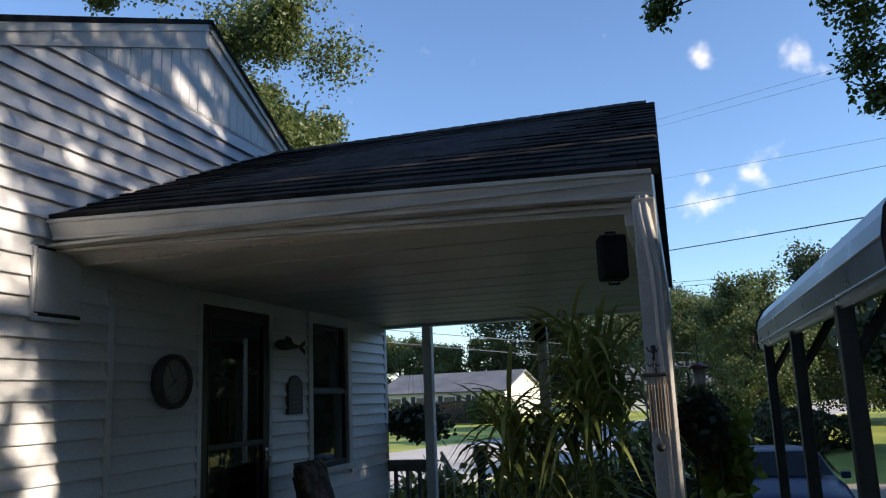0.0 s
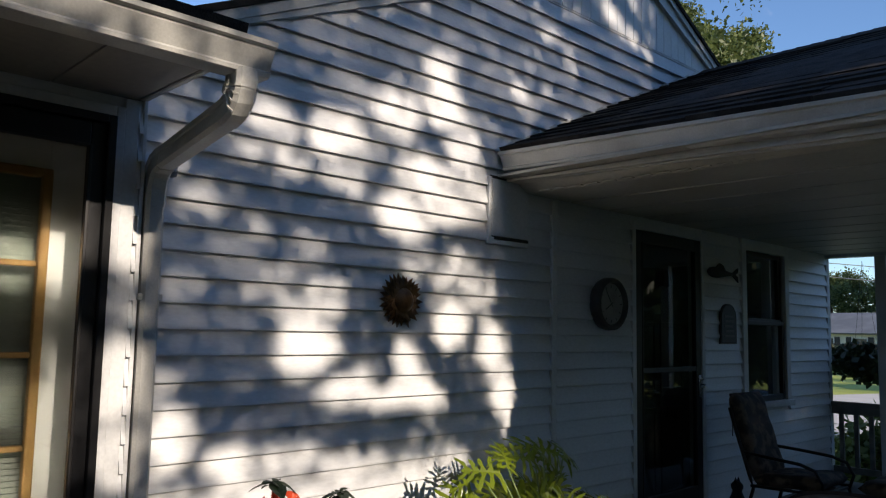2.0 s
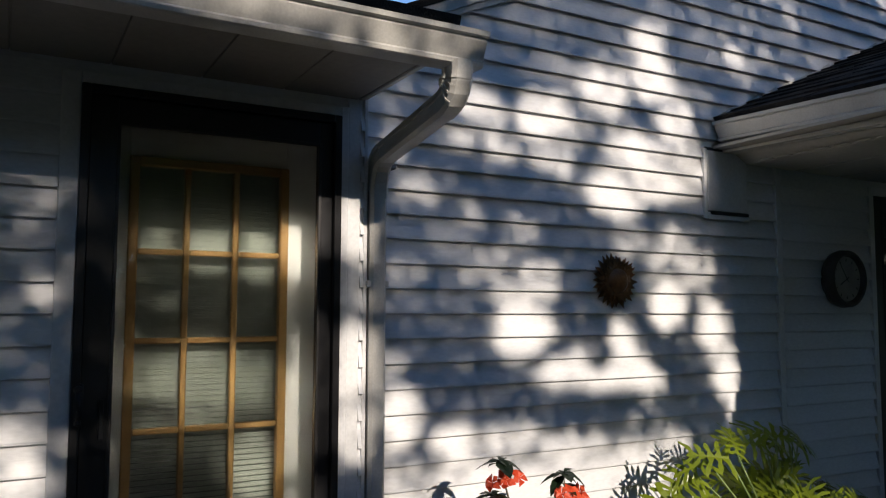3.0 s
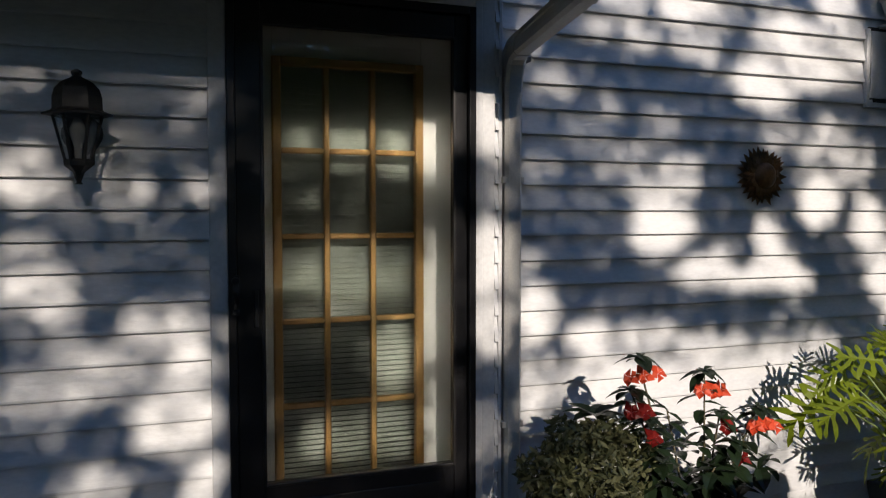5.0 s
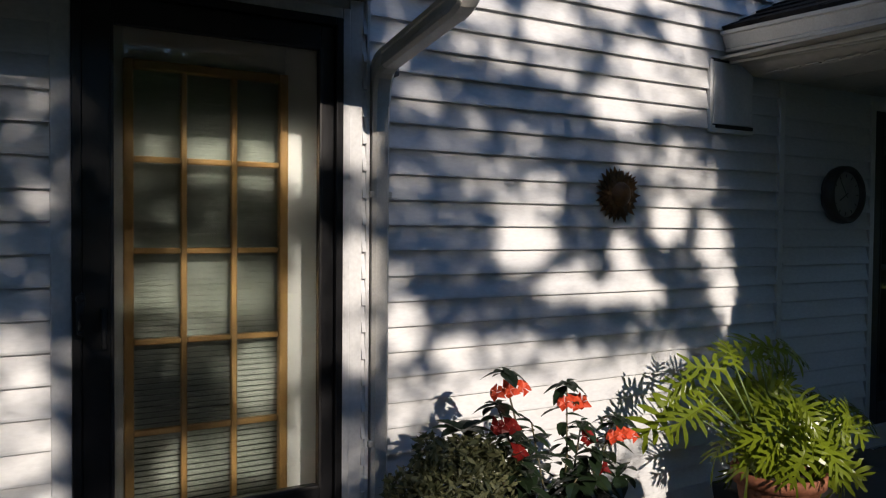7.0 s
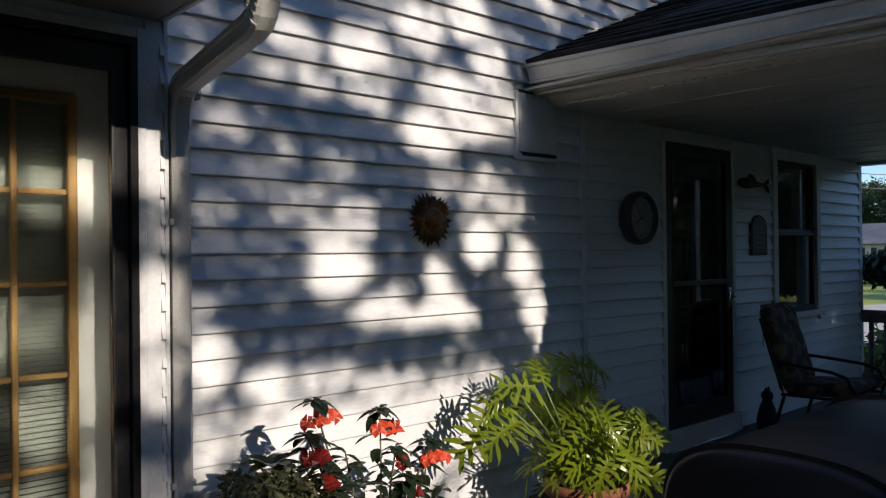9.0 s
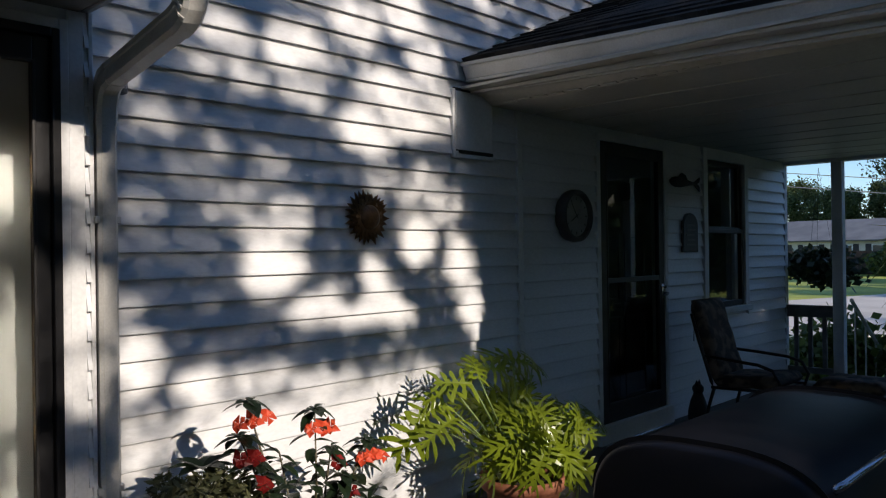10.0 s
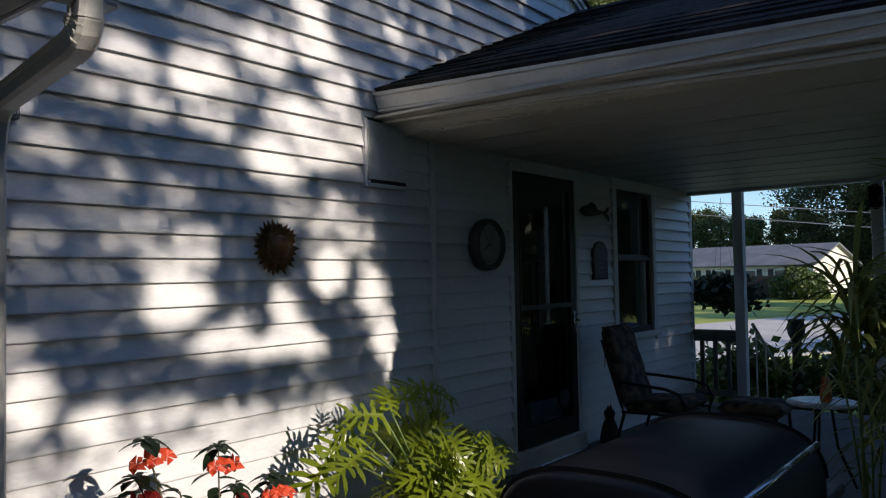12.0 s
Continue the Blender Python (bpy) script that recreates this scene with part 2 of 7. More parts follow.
# ---- ground ----
def ground_height(x, y):
    """The yard is level round the house, dips towards the street and rises a little beyond."""
    k = min(max((y - 5.2) / 5.0, 0.0), 1.0)
    k = k * k * (3 - 2 * k)
    far = min(max((y - 28.0) / 40.0, 0.0), 1.0)
    return -0.95 * k + 0.6 * far


bm = bmesh.new()
xs = [-900, -300, -120, -60, -40, -28, -20, -14, -10, -7, -5, -3, -1, 0, 1, 2, 3, 4, 5, 6, 8, 10, 13, 17, 22, 30, 45, 70, 120, 300, 900]
ys = [-900, -300, -100, -50, -30, -20, -14, -10, -7, -5, -3, -2, -1, 0, 1, 2, 3, 4, 5, 5.5, 6, 6.5, 7, 7.5, 8, 8.5, 9, 9.5, 10, 11, 12, 14, 17, 20, 24, 28, 33, 38, 44, 50, 60, 70, 90, 150, 300, 900]
grid = [[bm.verts.new((x, y, ground_height(x, y))) for x in xs] for y in ys]
for r0, r1 in zip(grid, grid[1:]):
    for i in range(len(xs) - 1):
        bm.faces.new((r0[i], r0[i + 1], r1[i + 1], r1[i]))
structure("ground", bm, grass_mat, "green lawn with sunlit and shaded patches", "lawn", True)

def strip(bm, rows, thick):
    """A paved strip: a top sheet of rows of points with skirts going down all round."""
    top = [[bm.verts.new(p) for p in row] for row in rows]
    low = [[bm.verts.new((p[0], p[1], p[2] - thick)) for p in row] for row in rows]
    for a, c in zip(top, top[1:]):
        for i in range(len(a) - 1):
            bm.faces.new((a[i], a[i + 1], c[i + 1], c[i]))
    rim = [(0, i) for i in range(len(top[0]))] + [(k, len(top[0]) - 1) for k in range(1, len(top))] + [(len(top) - 1, i) for i in range(len(top[0]) - 2, -1, -1)] + [(k, 0) for k in range(len(top) - 2, 0, -1)]
    for (p, q), (s, t) in zip(rim, rim[1:] + rim[:1]):
        bm.faces.new((top[p][q], top[s][t], low[s][t], low[p][q]))


bm = bmesh.new()
rows = []
for k in range(60):
    p = Vector((-5.6, 26.5)) + Vector((0.42, 0.907)) * (-17.0 + 2.2 * k)
    rows.append([(p.x + 0.907 * s, p.y - 0.42 * s, ground_height(p.x, p.y - 0.42 * s) + 0.03) for s in (-5.4, -2.7, 0.0, 2.7, 5.4)])
strip(bm, rows, 0.15)
structure("road", bm, asphalt, "pale grey asphalt street beyond the lawn", "road")
# out of view; kept dark and wide to cut bounce under the eave
bm = bmesh.new()
soft_box(bm, 0.02, 9.4, -12.0, 0.0, -0.1, 0.012, 0.01)
structure("pavement", bm, patio_mat, "unseen dark patio added to cut light bounced up to the eave", "patio")


# ---- house walls ----
COURSE, FIRST = 0.1016, 0.0276        # siding exposure; lowest joint
PEAK_Y, PEAK_Z, RAKE_X = 1.42, 4.205, 0.06
LEFT_PITCH, RIGHT_PITCH = 0.462, 0.508
BOARD_Z, BOARD_PITCH = 3.985, 0.424    # lower edge of the wide rake boards, at the peak


def roof_line(y):
    return PEAK_Z - (LEFT_PITCH if y < PEAK_Y else RIGHT_PITCH) * abs(y - PEAK_Y)


def board(parent, material, x, z0, z1, ya0, yb0, ya1, yb1, normal=1):
    """One siding course: a tilted strip whose lower edge stands proud and turns under."""
    bm = bmesh.new()
    prof = [(-0.004, z0 + 0.006), (0.003, z0 + 0.004), (0.0205, z0 - 0.004), (0.0245, z0 - 0.002), (0.024, z0 + 0.006), (0.0125, z0 + 0.5 * (z1 - z0)), (0.0015, z1 + 0.002), (-0.004, z1 + 0.005)]
    ends = []
    for low, high in ((ya0, ya1), (yb0, yb1)):
        ends.append([bm.verts.new((x + normal * dx, low + (high - low) * min(max((z - z0) / (z1 - z0), 0), 1), z)) for dx, z in prof])
    for i in range(len(prof)):
        j = (i + 1) % len(prof)
        bm.faces.new((ends[0][i], ends[0][j], ends[1][j], ends[1][i]))
    bm.faces.new(ends[0][::-1]); bm.faces.new(ends[1])
    return part("siding_board", bm, material, parent)


def clad(parent, material, x, y0, y1, z0, z1, holes=(), gable=False):
    """Lays courses from z0 to z1 over y0..y1, round the holes (y0, y1, z0, z1)."""
    k = math.floor((z0 - FIRST) / COURSE)
    while FIRST + k * COURSE < z1 - 0.004:
        a, b = max(z0, FIRST + k * COURSE), min(z1, FIRST + (k + 1) * COURSE)
        k += 1
        if b - a < 0.02:
            continue
        runs = [(y0, y1)]
        for h0, h1, hz0, hz1 in holes:
            if hz0 < b - 0.02 and hz1 > a + 0.02:
                runs = [s for r0, r1 in runs for s in ((r0, min(r1, h0)), (max(r0, h1), r1)) if s[1] - s[0] > 0.01]
        for r0, r1 in runs:
            la, lb, ha, hb = r0, r1, r0, r1
            if gable:
                low, high = BOARD_Z + 0.03 - a, max(BOARD_Z + 0.03 - b, 0.0)
                la, lb = max(r0, PEAK_Y - low / BOARD_PITCH), min(r1, PEAK_Y + low / BOARD_PITCH)
                ha, hb = max(r0, PEAK_Y - high / BOARD_PITCH), min(r1, PEAK_Y + high / BOARD_PITCH)
                if lb - la < 0.03 or hb <= ha:
                    continue
            board(parent, material, x, a, b, la, lb, ha, hb)


PORCH_END, TRIM_Y, WING_Y, WING_X = 4.82, 0.55, -1.965, 0.085
PDOOR, PWIN = (1.40, 2.345, -0.05, 2.20), (2.98, 3.84, 0.89, 2.24)
WDOOR = (-3.035, -2.045, -0.05, 2.235)


def wall_slab(name, x0, x1, y0, y1, z0, z1, holes, material, label, gable=False):
    """A wall with openings that go right through it."""
    bm = bmesh.new()
    zs = sorted({z0, z1, *(min(max(z, z0), z1) for h in holes for z in h[2:])})
    cuts = sorted({y0, y1, *(y for h in holes for y in h[:2])})
    for a, b in zip(zs, zs[1:]):
        for c, d in zip(cuts, cuts[1:]):
            if not any(h[0] - 1e-6 <= c and d <= h[1] + 1e-6 and h[2] - 1e-6 <= a and b <= h[3] + 1e-6 for h in holes):
                box(bm, x0, x1, c, d, a, b)
    if gable:
        tri = [(y0, z1), (y1, z1), (y1, max(z1, roof_line(y1) - 0.15)), (PEAK_Y, PEAK_Z - 0.15), (y0, max(z1 + 0.01, roof_line(y0) - 0.15))]
        front, back = [bm.verts.new((x1, y, z)) for y, z in tri], [bm.verts.new((x0, y, z)) for y, z in tri]
        bm.faces.new(front); bm.faces.new(back[::-1])
        for i in range(5):
            j = (i + 1) % 5
            bm.faces.new((front[i], back[i], back[j], front[j]))
    return structure(name, bm, material, label, "wall")


wall_main = wall_slab("wall_main", -0.16, -0.001, WING_Y, PORCH_END, -0.3, 2.55, [PDOOR, PWIN], vinyl, "white vinyl clapboard gable wall with narrow courses", True)
LAP = FIRST + 22 * COURSE
clad(wall_main, vinyl, 0.0, WING_Y, TRIM_Y - 0.02, 0.03, LAP)
PANEL_Z = FIRST + 34 * COURSE
clad(wall_main, vinyl, 0.0, WING_Y, 2.6, LAP, PANEL_Z, gable=True)
clad(wall_main, vinyl, 0.0, TRIM_Y + 0.03, PORCH_END - 0.05, 0.13, 2.30, holes=[(1.385, 2.36, 0, 2.22), (2.965, 3.855, 0.875, 2.255)])
wall_wing = wall_slab("wall_wing", -0.20, WING_X - 0.001, -7.0, WING_Y, -0.3, 2.40, [WDOOR], vinyl, "white vinyl clapboard wall beside the storm door")
clad(wall_wing, vinyl, WING_X, -7.0, WING_Y - 0.012, 0.03, 2.28, holes=[(-3.045, -1.992, 0, 2.245)])

bm = bmesh.new()
soft_box(bm, 0.0, 0.028, TRIM_Y - 0.022, TRIM_Y - 0.002, 0.03, 2.30, 0.004)
soft_box(bm, 0.0, 0.020, TRIM_Y + 0.002, TRIM_Y + 0.034, 0.03, 2.30, 0.004)
structure("trim_joint", bm, white_trim, "white vinyl joint trim between two runs of siding", "trim")
bm = bmesh.new()
soft_box(bm, -0.02, 0.02, PORCH_END - 0.055, PORCH_END + 0.02, 0.03, 2.30, 0.004)
structure("trim_corner", bm, white_trim, "white corner trim at the porch end", "trim")
bm = bmesh.new()
soft_box(bm, 0.0, WING_X + 0.018, WING_Y - 0.012, WING_Y + 0.004, 0.03, 2.30, 0.003)
soft_box(bm, WING_X - 0.002, WING_X + 0.016, -2.043, -1.992, 0.03, 2.28, 0.003)
structure("trim_wing_corner", bm, white_trim, "white corner trim of the projecting wall", "trim")

# back and far walls that close the house
bm = bmesh.new()
box(bm, -7.0, -6.85, -7.0, PORCH_END, -0.3, 2.4)
structure("wall_back", bm, vinyl, "plain white back wall", "wall")
bm = bmesh.new()
box(bm, -6.85, -0.16, PORCH_END - 0.16, PORCH_END, -0.3, 2.4)
structure("wall_north", bm, vinyl, "plain white end wall", "wall")
bm = bmesh.new()
box(bm, -6.85, -0.2, -7.0, -6.85, -0.3, 2.4)
structure("wall_south", bm, vinyl, "plain white end wall", "wall")
bm = bmesh.new()
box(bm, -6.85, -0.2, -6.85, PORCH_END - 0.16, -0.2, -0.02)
structure("floor", bm, unlit_room, "floor inside the house, blackened to read as unlit", "floor")
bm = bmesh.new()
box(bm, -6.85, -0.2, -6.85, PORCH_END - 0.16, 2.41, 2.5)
structure("ceiling", bm, unlit_room, "ceiling inside the house, blackened to read as unlit", "ceiling")


# ---- roofs ----
def slab(bm, a, b, c, d, thick):
    """A slab with the given upper corners."""
    top = [Vector(p) for p in (a, b, c, d)]
    n = (top[1] - top[0]).cross(top[2] - top[0]).normalized()
    n = n if n.z > 0 else -n
    vs = [bm.verts.new(p) for p in top] + [bm.verts.new(p - n * thick) for p in top]
    for q in ((0, 1, 2, 3), (7, 6, 5, 4), (0, 4, 5, 1), (1, 5, 6, 2), (2, 6, 7, 3), (3, 7, 4, 0)):
        bm.faces.new([vs[i] for i in q])


def shingles(parent, eave_a, eave_b, ridge_a, ridge_b, exposure, width, rng, most=300):
    """Overlapping tabs from eave to ridge: the first ones single parts, the rest joined."""
    ea, eb, ra, rb = (Vector(p) for p in (eave_a, eave_b, ridge_a, ridge_b))
    up = (ra - ea)
    rows = int(up.length / exposure)
    n = (eb - ea).cross(up).normalized()
    n = n if n.z > 0 else -n
    made, rest = 0, bmesh.new()
    for r in range(rows):
        f0, f1 = r / rows, min((r + 1.35) / rows, 1.0)
        a0, b0, a1, b1 = ea.lerp(ra, f0), eb.lerp(rb, f0), ea.lerp(ra, f1), eb.lerp(rb, f1)
        long = (b0 - a0).length
        x = -rng.random() * width
        while x < long:
            w = width * rng.uniform(0.75, 1.25)
            s, e = max(0.0, x) / long, min(long, x + w - 0.004) / long
            x += w
            if e - s < 0.02 / long:
                continue
            lift = 0.012 + rng.uniform(0, 0.008)
            p = [a0.lerp(b0, s) + n * lift, a0.lerp(b0, e) + n * lift, a1.lerp(b1, e) + n * 0.004, a1.lerp(b1, s) + n * 0.004]
            bm = bmesh.new() if made < most else rest
            vs = [bm.verts.new(q) for q in p] + [bm.verts.new(p[0] - n * lift), bm.verts.new(p[1] - n * lift)]
            bm.faces.new(vs[:4]); bm.faces.new((vs[0], vs[4], vs[5], vs[1])); bm.faces.new((vs[0], vs[3], vs[4])); bm.faces.new((vs[1], vs[5], vs[2]))
            if made < most:
                part("shingle", bm, shingle, parent)
            made += 1
    if rest.faces:
        tagged(part("shingle_rows", rest, shingle, parent), kind="stuff")
    else:
        rest.free()


rng = random.Random(3)
# porch roof: a gable along x
EAVE_Y, EAVE_Z, EAVE_DROP, RIDGE_Y, RIDGE_Z, PORCH_X = 0.06, 2.470, 0.105, 2.27, 3.44, 3.03     # EAVE_DROP lowers the outer end, skewing the eave to fit the camera's view
bm = bmesh.new()
slab(bm, (0.02, EAVE_Y, EAVE_Z), (PORCH_X, EAVE_Y, EAVE_Z - EAVE_DROP), (PORCH_X, RIDGE_Y, RIDGE_Z), (0.02, RIDGE_Y, RIDGE_Z), 0.03)
slab(bm, (0.02, 2 * RIDGE_Y - EAVE_Y + 0.3, EAVE_Z), (PORCH_X, 2 * RIDGE_Y - EAVE_Y + 0.3, EAVE_Z), (PORCH_X, RIDGE_Y, RIDGE_Z), (0.02, RIDGE_Y, RIDGE_Z), 0.03)
porch_roof = structure("porch_roof", bm, shingle, "dark brown asphalt shingle porch roof", "roof")
shingles(porch_roof, (0.02, EAVE_Y, EAVE_Z), (PORCH_X, EAVE_Y, EAVE_Z - EAVE_DROP), (0.02, RIDGE_Y, RIDGE_Z), (PORCH_X, RIDGE_Y, RIDGE_Z), 0.135, 0.30, rng, 300)
bm = bmesh.new()
tri = [(EAVE_Y + 0.10, 2.30), (2 * RIDGE_Y - EAVE_Y + 0.2, 2.30), (RIDGE_Y, RIDGE_Z - 0.06)]
f, b = [bm.verts.new((PORCH_X - 0.06, y, z)) for y, z in tri], [bm.verts.new((PORCH_X - 0.10, y, z)) for y, z in tri]
bm.faces.new(f); bm.faces.new(b[::-1])
for i in range(3):
    j = (i + 1) % 3
    bm.faces.new((f[i], b[i], b[j], f[j]))
structure("porch_gable", bm, vinyl, "white siding closing the porch gable", "wall")
bm = bmesh.new()
slab(bm, (PORCH_X - 0.06, EAVE_Y, EAVE_Z - EAVE_DROP - 0.032), (PORCH_X - 0.035, EAVE_Y, EAVE_Z - EAVE_DROP - 0.032), (PORCH_X - 0.035, RIDGE_Y, RIDGE_Z - 0.032), (PORCH_X - 0.06, RIDGE_Y, RIDGE_Z - 0.032), 0.11)
structure("trim_porch_rake", bm, white_metal, "white rake board under the porch roof edge", "trim")
bm = bmesh.new()
for i in range(29):
    y = RIDGE_Y
    x0 = 0.1 + i * 0.098
    for s in (-1, 1):
        slab(bm, (x0, y, RIDGE_Z + 0.028), (x0 + 0.13, y, RIDGE_Z + 0.022), (x0 + 0.13, y + s * 0.13, RIDGE_Z - 0.045), (x0, y + s * 0.13, RIDGE_Z - 0.039), 0.012)
part("ridge_caps", bm, shingle, porch_roof)

# flashing where the porch roof meets the gable siding: a low strip with a small lap at each course
bm = bmesh.new()
rise = (RIDGE_Z - EAVE_Z) / (RIDGE_Y - EAVE_Y)
for i in range(14):
    y = EAVE_Y + 0.02 + i * 0.16
    z = EAVE_Z + rise * (y - EAVE_Y)
    slab(bm, (0.016, y, z + 0.012), (0.0225 + 0.001 * (i % 2), y, z + 0.012), (0.0225 + 0.001 * (i % 2), y + 0.165, z + 0.165 * rise + 0.03), (0.016, y + 0.165, z + 0.165 * rise + 0.03), 0.03)
structure("trim_flashing", bm, white_metal, "white step flashing along the porch roof", "trim")

# main gable roof
bm = bmesh.new()
for s, reach in ((-1, 3.5), (1, 1.25)):
    y1, far = PEAK_Y + s * reach, PEAK_Y + s * (3.5 if s < 0 else 3.43)
    slab(bm, (RAKE_X, PEAK_Y, PEAK_Z), (RAKE_X, y1, roof_line(y1)), (-6.9, y1, roof_line(y1)), (-6.9, PEAK_Y, PEAK_Z), 0.03)
    if s > 0:
        slab(bm, (0.0, y1, roof_line(y1)), (0.0, far, roof_line(far)), (-6.9, far, roof_line(far)), (-6.9, y1, roof_line(y1)), 0.03)
house_roof = structure("house_roof", bm, shingle, "dark asphalt shingle roof of the gable", "roof")
for s, reach, name in ((-1, 3.45, "trim_rake_left"), (1, 1.22, "trim_rake_right")):
    bm = bmesh.new()
    y1 = PEAK_Y + s * reach
    prof = [(PEAK_Y + s * 0.002, BOARD_Z), (PEAK_Y + s * 0.002, PEAK_Z - 0.034), (y1, roof_line(y1) - 0.034), (y1, BOARD_Z - BOARD_PITCH * reach)]
    f, k = [bm.verts.new((0.034, y, z)) for y, z in prof], [bm.verts.new((0.002, y, z)) for y, z in prof]
    bm.faces.new(f); bm.faces.new(k[::-1])
    for q in range(4):
        bm.faces.new((f[q], k[q], k[(q + 1) % 4], f[(q + 1) % 4]))
    slab(bm, (0.034, PEAK_Y, PEAK_Z - 0.034), (0.048, PEAK_Y, PEAK_Z - 0.034), (0.048, y1, roof_line(y1) - 0.034), (0.034, y1, roof_line(y1) - 0.034), 0.045)
    slab(bm, (0.034, PEAK_Y + s * 0.01, BOARD_Z + 0.02), (0.040, PEAK_Y + s * 0.01, BOARD_Z + 0.02), (0.040, y1, BOARD_Z + 0.02 - BOARD_PITCH * reach), (0.034, y1, BOARD_Z + 0.02 - BOARD_PITCH * reach), 0.02)
    structure(name, bm, white_metal, "wide white aluminium rake board along the gable", "trim")
# plain panel in the gable's peak, made of upright sheets
wide = (BOARD_Z - PANEL_Z) / BOARD_PITCH
panel = structure("gable_panel", (lambda b: (box(b, 0.0, 0.008, PEAK_Y - wide - 0.1, PEAK_Y + wide, PANEL_Z, PANEL_Z + 0.012), b)[1])(bmesh.new()), white_trim, "smooth white panel in the gable peak", "panel")
y = PEAK_Y - wide
while y < PEAK_Y + wide - 0.02:
    y2 = min(y + 0.10, PEAK_Y + wide)
    za, zb = (BOARD_Z + 0.03 - BOARD_PITCH * abs(v - PEAK_Y) for v in (y + 0.002, y2 - 0.002))
    bm = bmesh.new()
    prof = [(y + 0.002, PANEL_Z + 0.012), (y2 - 0.002, PANEL_Z + 0.012), (y2 - 0.002, max(zb, PANEL_Z + 0.02)), (y + 0.002, max(za, PANEL_Z + 0.02))]
    f, k = [bm.verts.new((0.012, p, q)) for p, q in prof], [bm.verts.new((0.0, p, q)) for p, q in prof]
    bm.faces.new(f); bm.faces.new(k[::-1])
    for q in range(4):
        bm.faces.new((f[q], k[q], k[(q + 1) % 4], f[(q + 1) % 4]))
    part("panel_sheet", bm, vinyl, panel)
    y = y2

# wing roof with its eave over the storm door
SOFFIT_Z, FASCIA_X = 2.285, 0.82
bm = bmesh.new()
slab(bm, (FASCIA_X + 0.06, -7.2, 2.36), (FASCIA_X + 0.06, WING_Y - 0.03, 2.36), (-3.2, WING_Y - 0.03, 2.36 + 0.36 * 4.0), (-3.2, -7.2, 2.36 + 0.36 * 4.0), 0.04)
structure("wing_roof", bm, shingle, "dark shingle roof over the storm door", "roof")
bm = bmesh.new()
soft_box(bm, FASCIA_X - 0.02, FASCIA_X, -7.15, WING_Y - 0.02, SOFFIT_Z - 0.02, 2.345, 0.003)
structure("trim_fascia", bm, white_metal, "white fascia board behind the gutter", "trim")
bm = bmesh.new()
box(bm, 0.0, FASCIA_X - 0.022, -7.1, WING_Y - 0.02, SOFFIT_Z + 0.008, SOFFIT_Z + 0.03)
soffit = structure("soffit", bm, wing_soffit_mat, "taupe vinyl soffit panels, eave shade put into their colour", "soffit")
y = -7.1
while y < WING_Y - 0.03:
    y2 = min(y + 0.30, WING_Y - 0.02)
    bm = bmesh.new()
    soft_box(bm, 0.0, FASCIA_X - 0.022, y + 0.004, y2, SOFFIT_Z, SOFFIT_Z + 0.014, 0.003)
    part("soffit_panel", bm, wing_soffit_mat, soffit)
    y = y2
bm = bmesh.new()
tri = [(0.0, SOFFIT_Z), (FASCIA_X, SOFFIT_Z), (FASCIA_X, 2.35), (0.0, 2.62)]
f, b = [bm.verts.new((x, WING_Y - 0.018, z)) for x, z in tri], [bm.verts.new((x, WING_Y - 0.002, z)) for x, z in tri]
bm.faces.new(f); bm.faces.new(b[::-1])
for i in range(4):
    j = (i + 1) % 4
    bm.faces.new((f[i], b[i], b[j], f[j]))
structure("trim_eave_end", bm, white_metal, "white board closing the eave end", "trim")

GUTTER = [(0.0, 0.10), (0.0, 0.0), (0.066, 0.0), (0.074, 0.003), (0.077, 0.014), (0.072, 0.021), (0.078, 0.032), (0.090, 0.056), (0.099, 0.074), (0.099, 0.081), (0.116, 0.085), (0.118, 0.100), (0.110, 0.103), (0.106, 0.094), (0.094, 0.084), (0.084, 0.058), (0.070, 0.030), (0.064, 0.006), (0.006, 0.006), (0.006, 0.10)]


def gutter(name, start, along, long, out, label):
    """A K-style gutter: an open trough with end plates."""
    root = thing(name, start, label, "gutter")
    along, out = Vector(along), Vector(out)
    bm = bmesh.new()
    rings = [[bm.verts.new(along * s + out * a + Vector((0, 0, b))) for a, b in GUTTER] for s in (0.0, long)]
    n = len(GUTTER)
    for i in range(n):
        bm.faces.new((rings[0][i], rings[0][(i + 1) % n], rings[1][(i + 1) % n], rings[1][i]))
    part("trough", bm, white_metal, root)
    for s in (0.0, long):
        bm = bmesh.new()
        outer = GUTTER[:13]
        a = [bm.verts.new(along * (s - 0.002) + out * p + Vector((0, 0, q))) for p, q in outer]
        b = [bm.verts.new(along * (s + 0.002) + out * p + Vector((0, 0, q))) for p, q in outer]
        bm.faces.new(a); bm.faces.new(b[::-1])
        for i in range(len(outer)):
            j = (i + 1) % len(outer)
            bm.faces.new((a[i], b[i], b[j], a[j]))
        part("end_cap", bm, white_metal, root)
    return root


gutter("gutter", (FASCIA_X + 0.002, -7.15, 2.202), (0, 1, 0), 7.15 + WING_Y + 0.035, (1, 0, 0), "white aluminium eave gutter over the storm door")
gutter("gutter", (0.035, 0.148, 2.352), (1, 0, -0.0335), 2.96, (0, -1, 0), "long white aluminium gutter along the porch eave")


def spout_ring(w, d, n=3, r=0.012):
    """Rounded, fluted rectangle of a downspout."""
    return [(-w, -d + r), (-w + r, -d), (-w * 0.35, -d), (-w * 0.25, -d + 0.004), (w * 0.25, -d + 0.004), (w * 0.35, -d), (w - r, -d), (w, -d + r), (w, d - r), (w - r, d), (-w + r, d), (-w, d - r)]


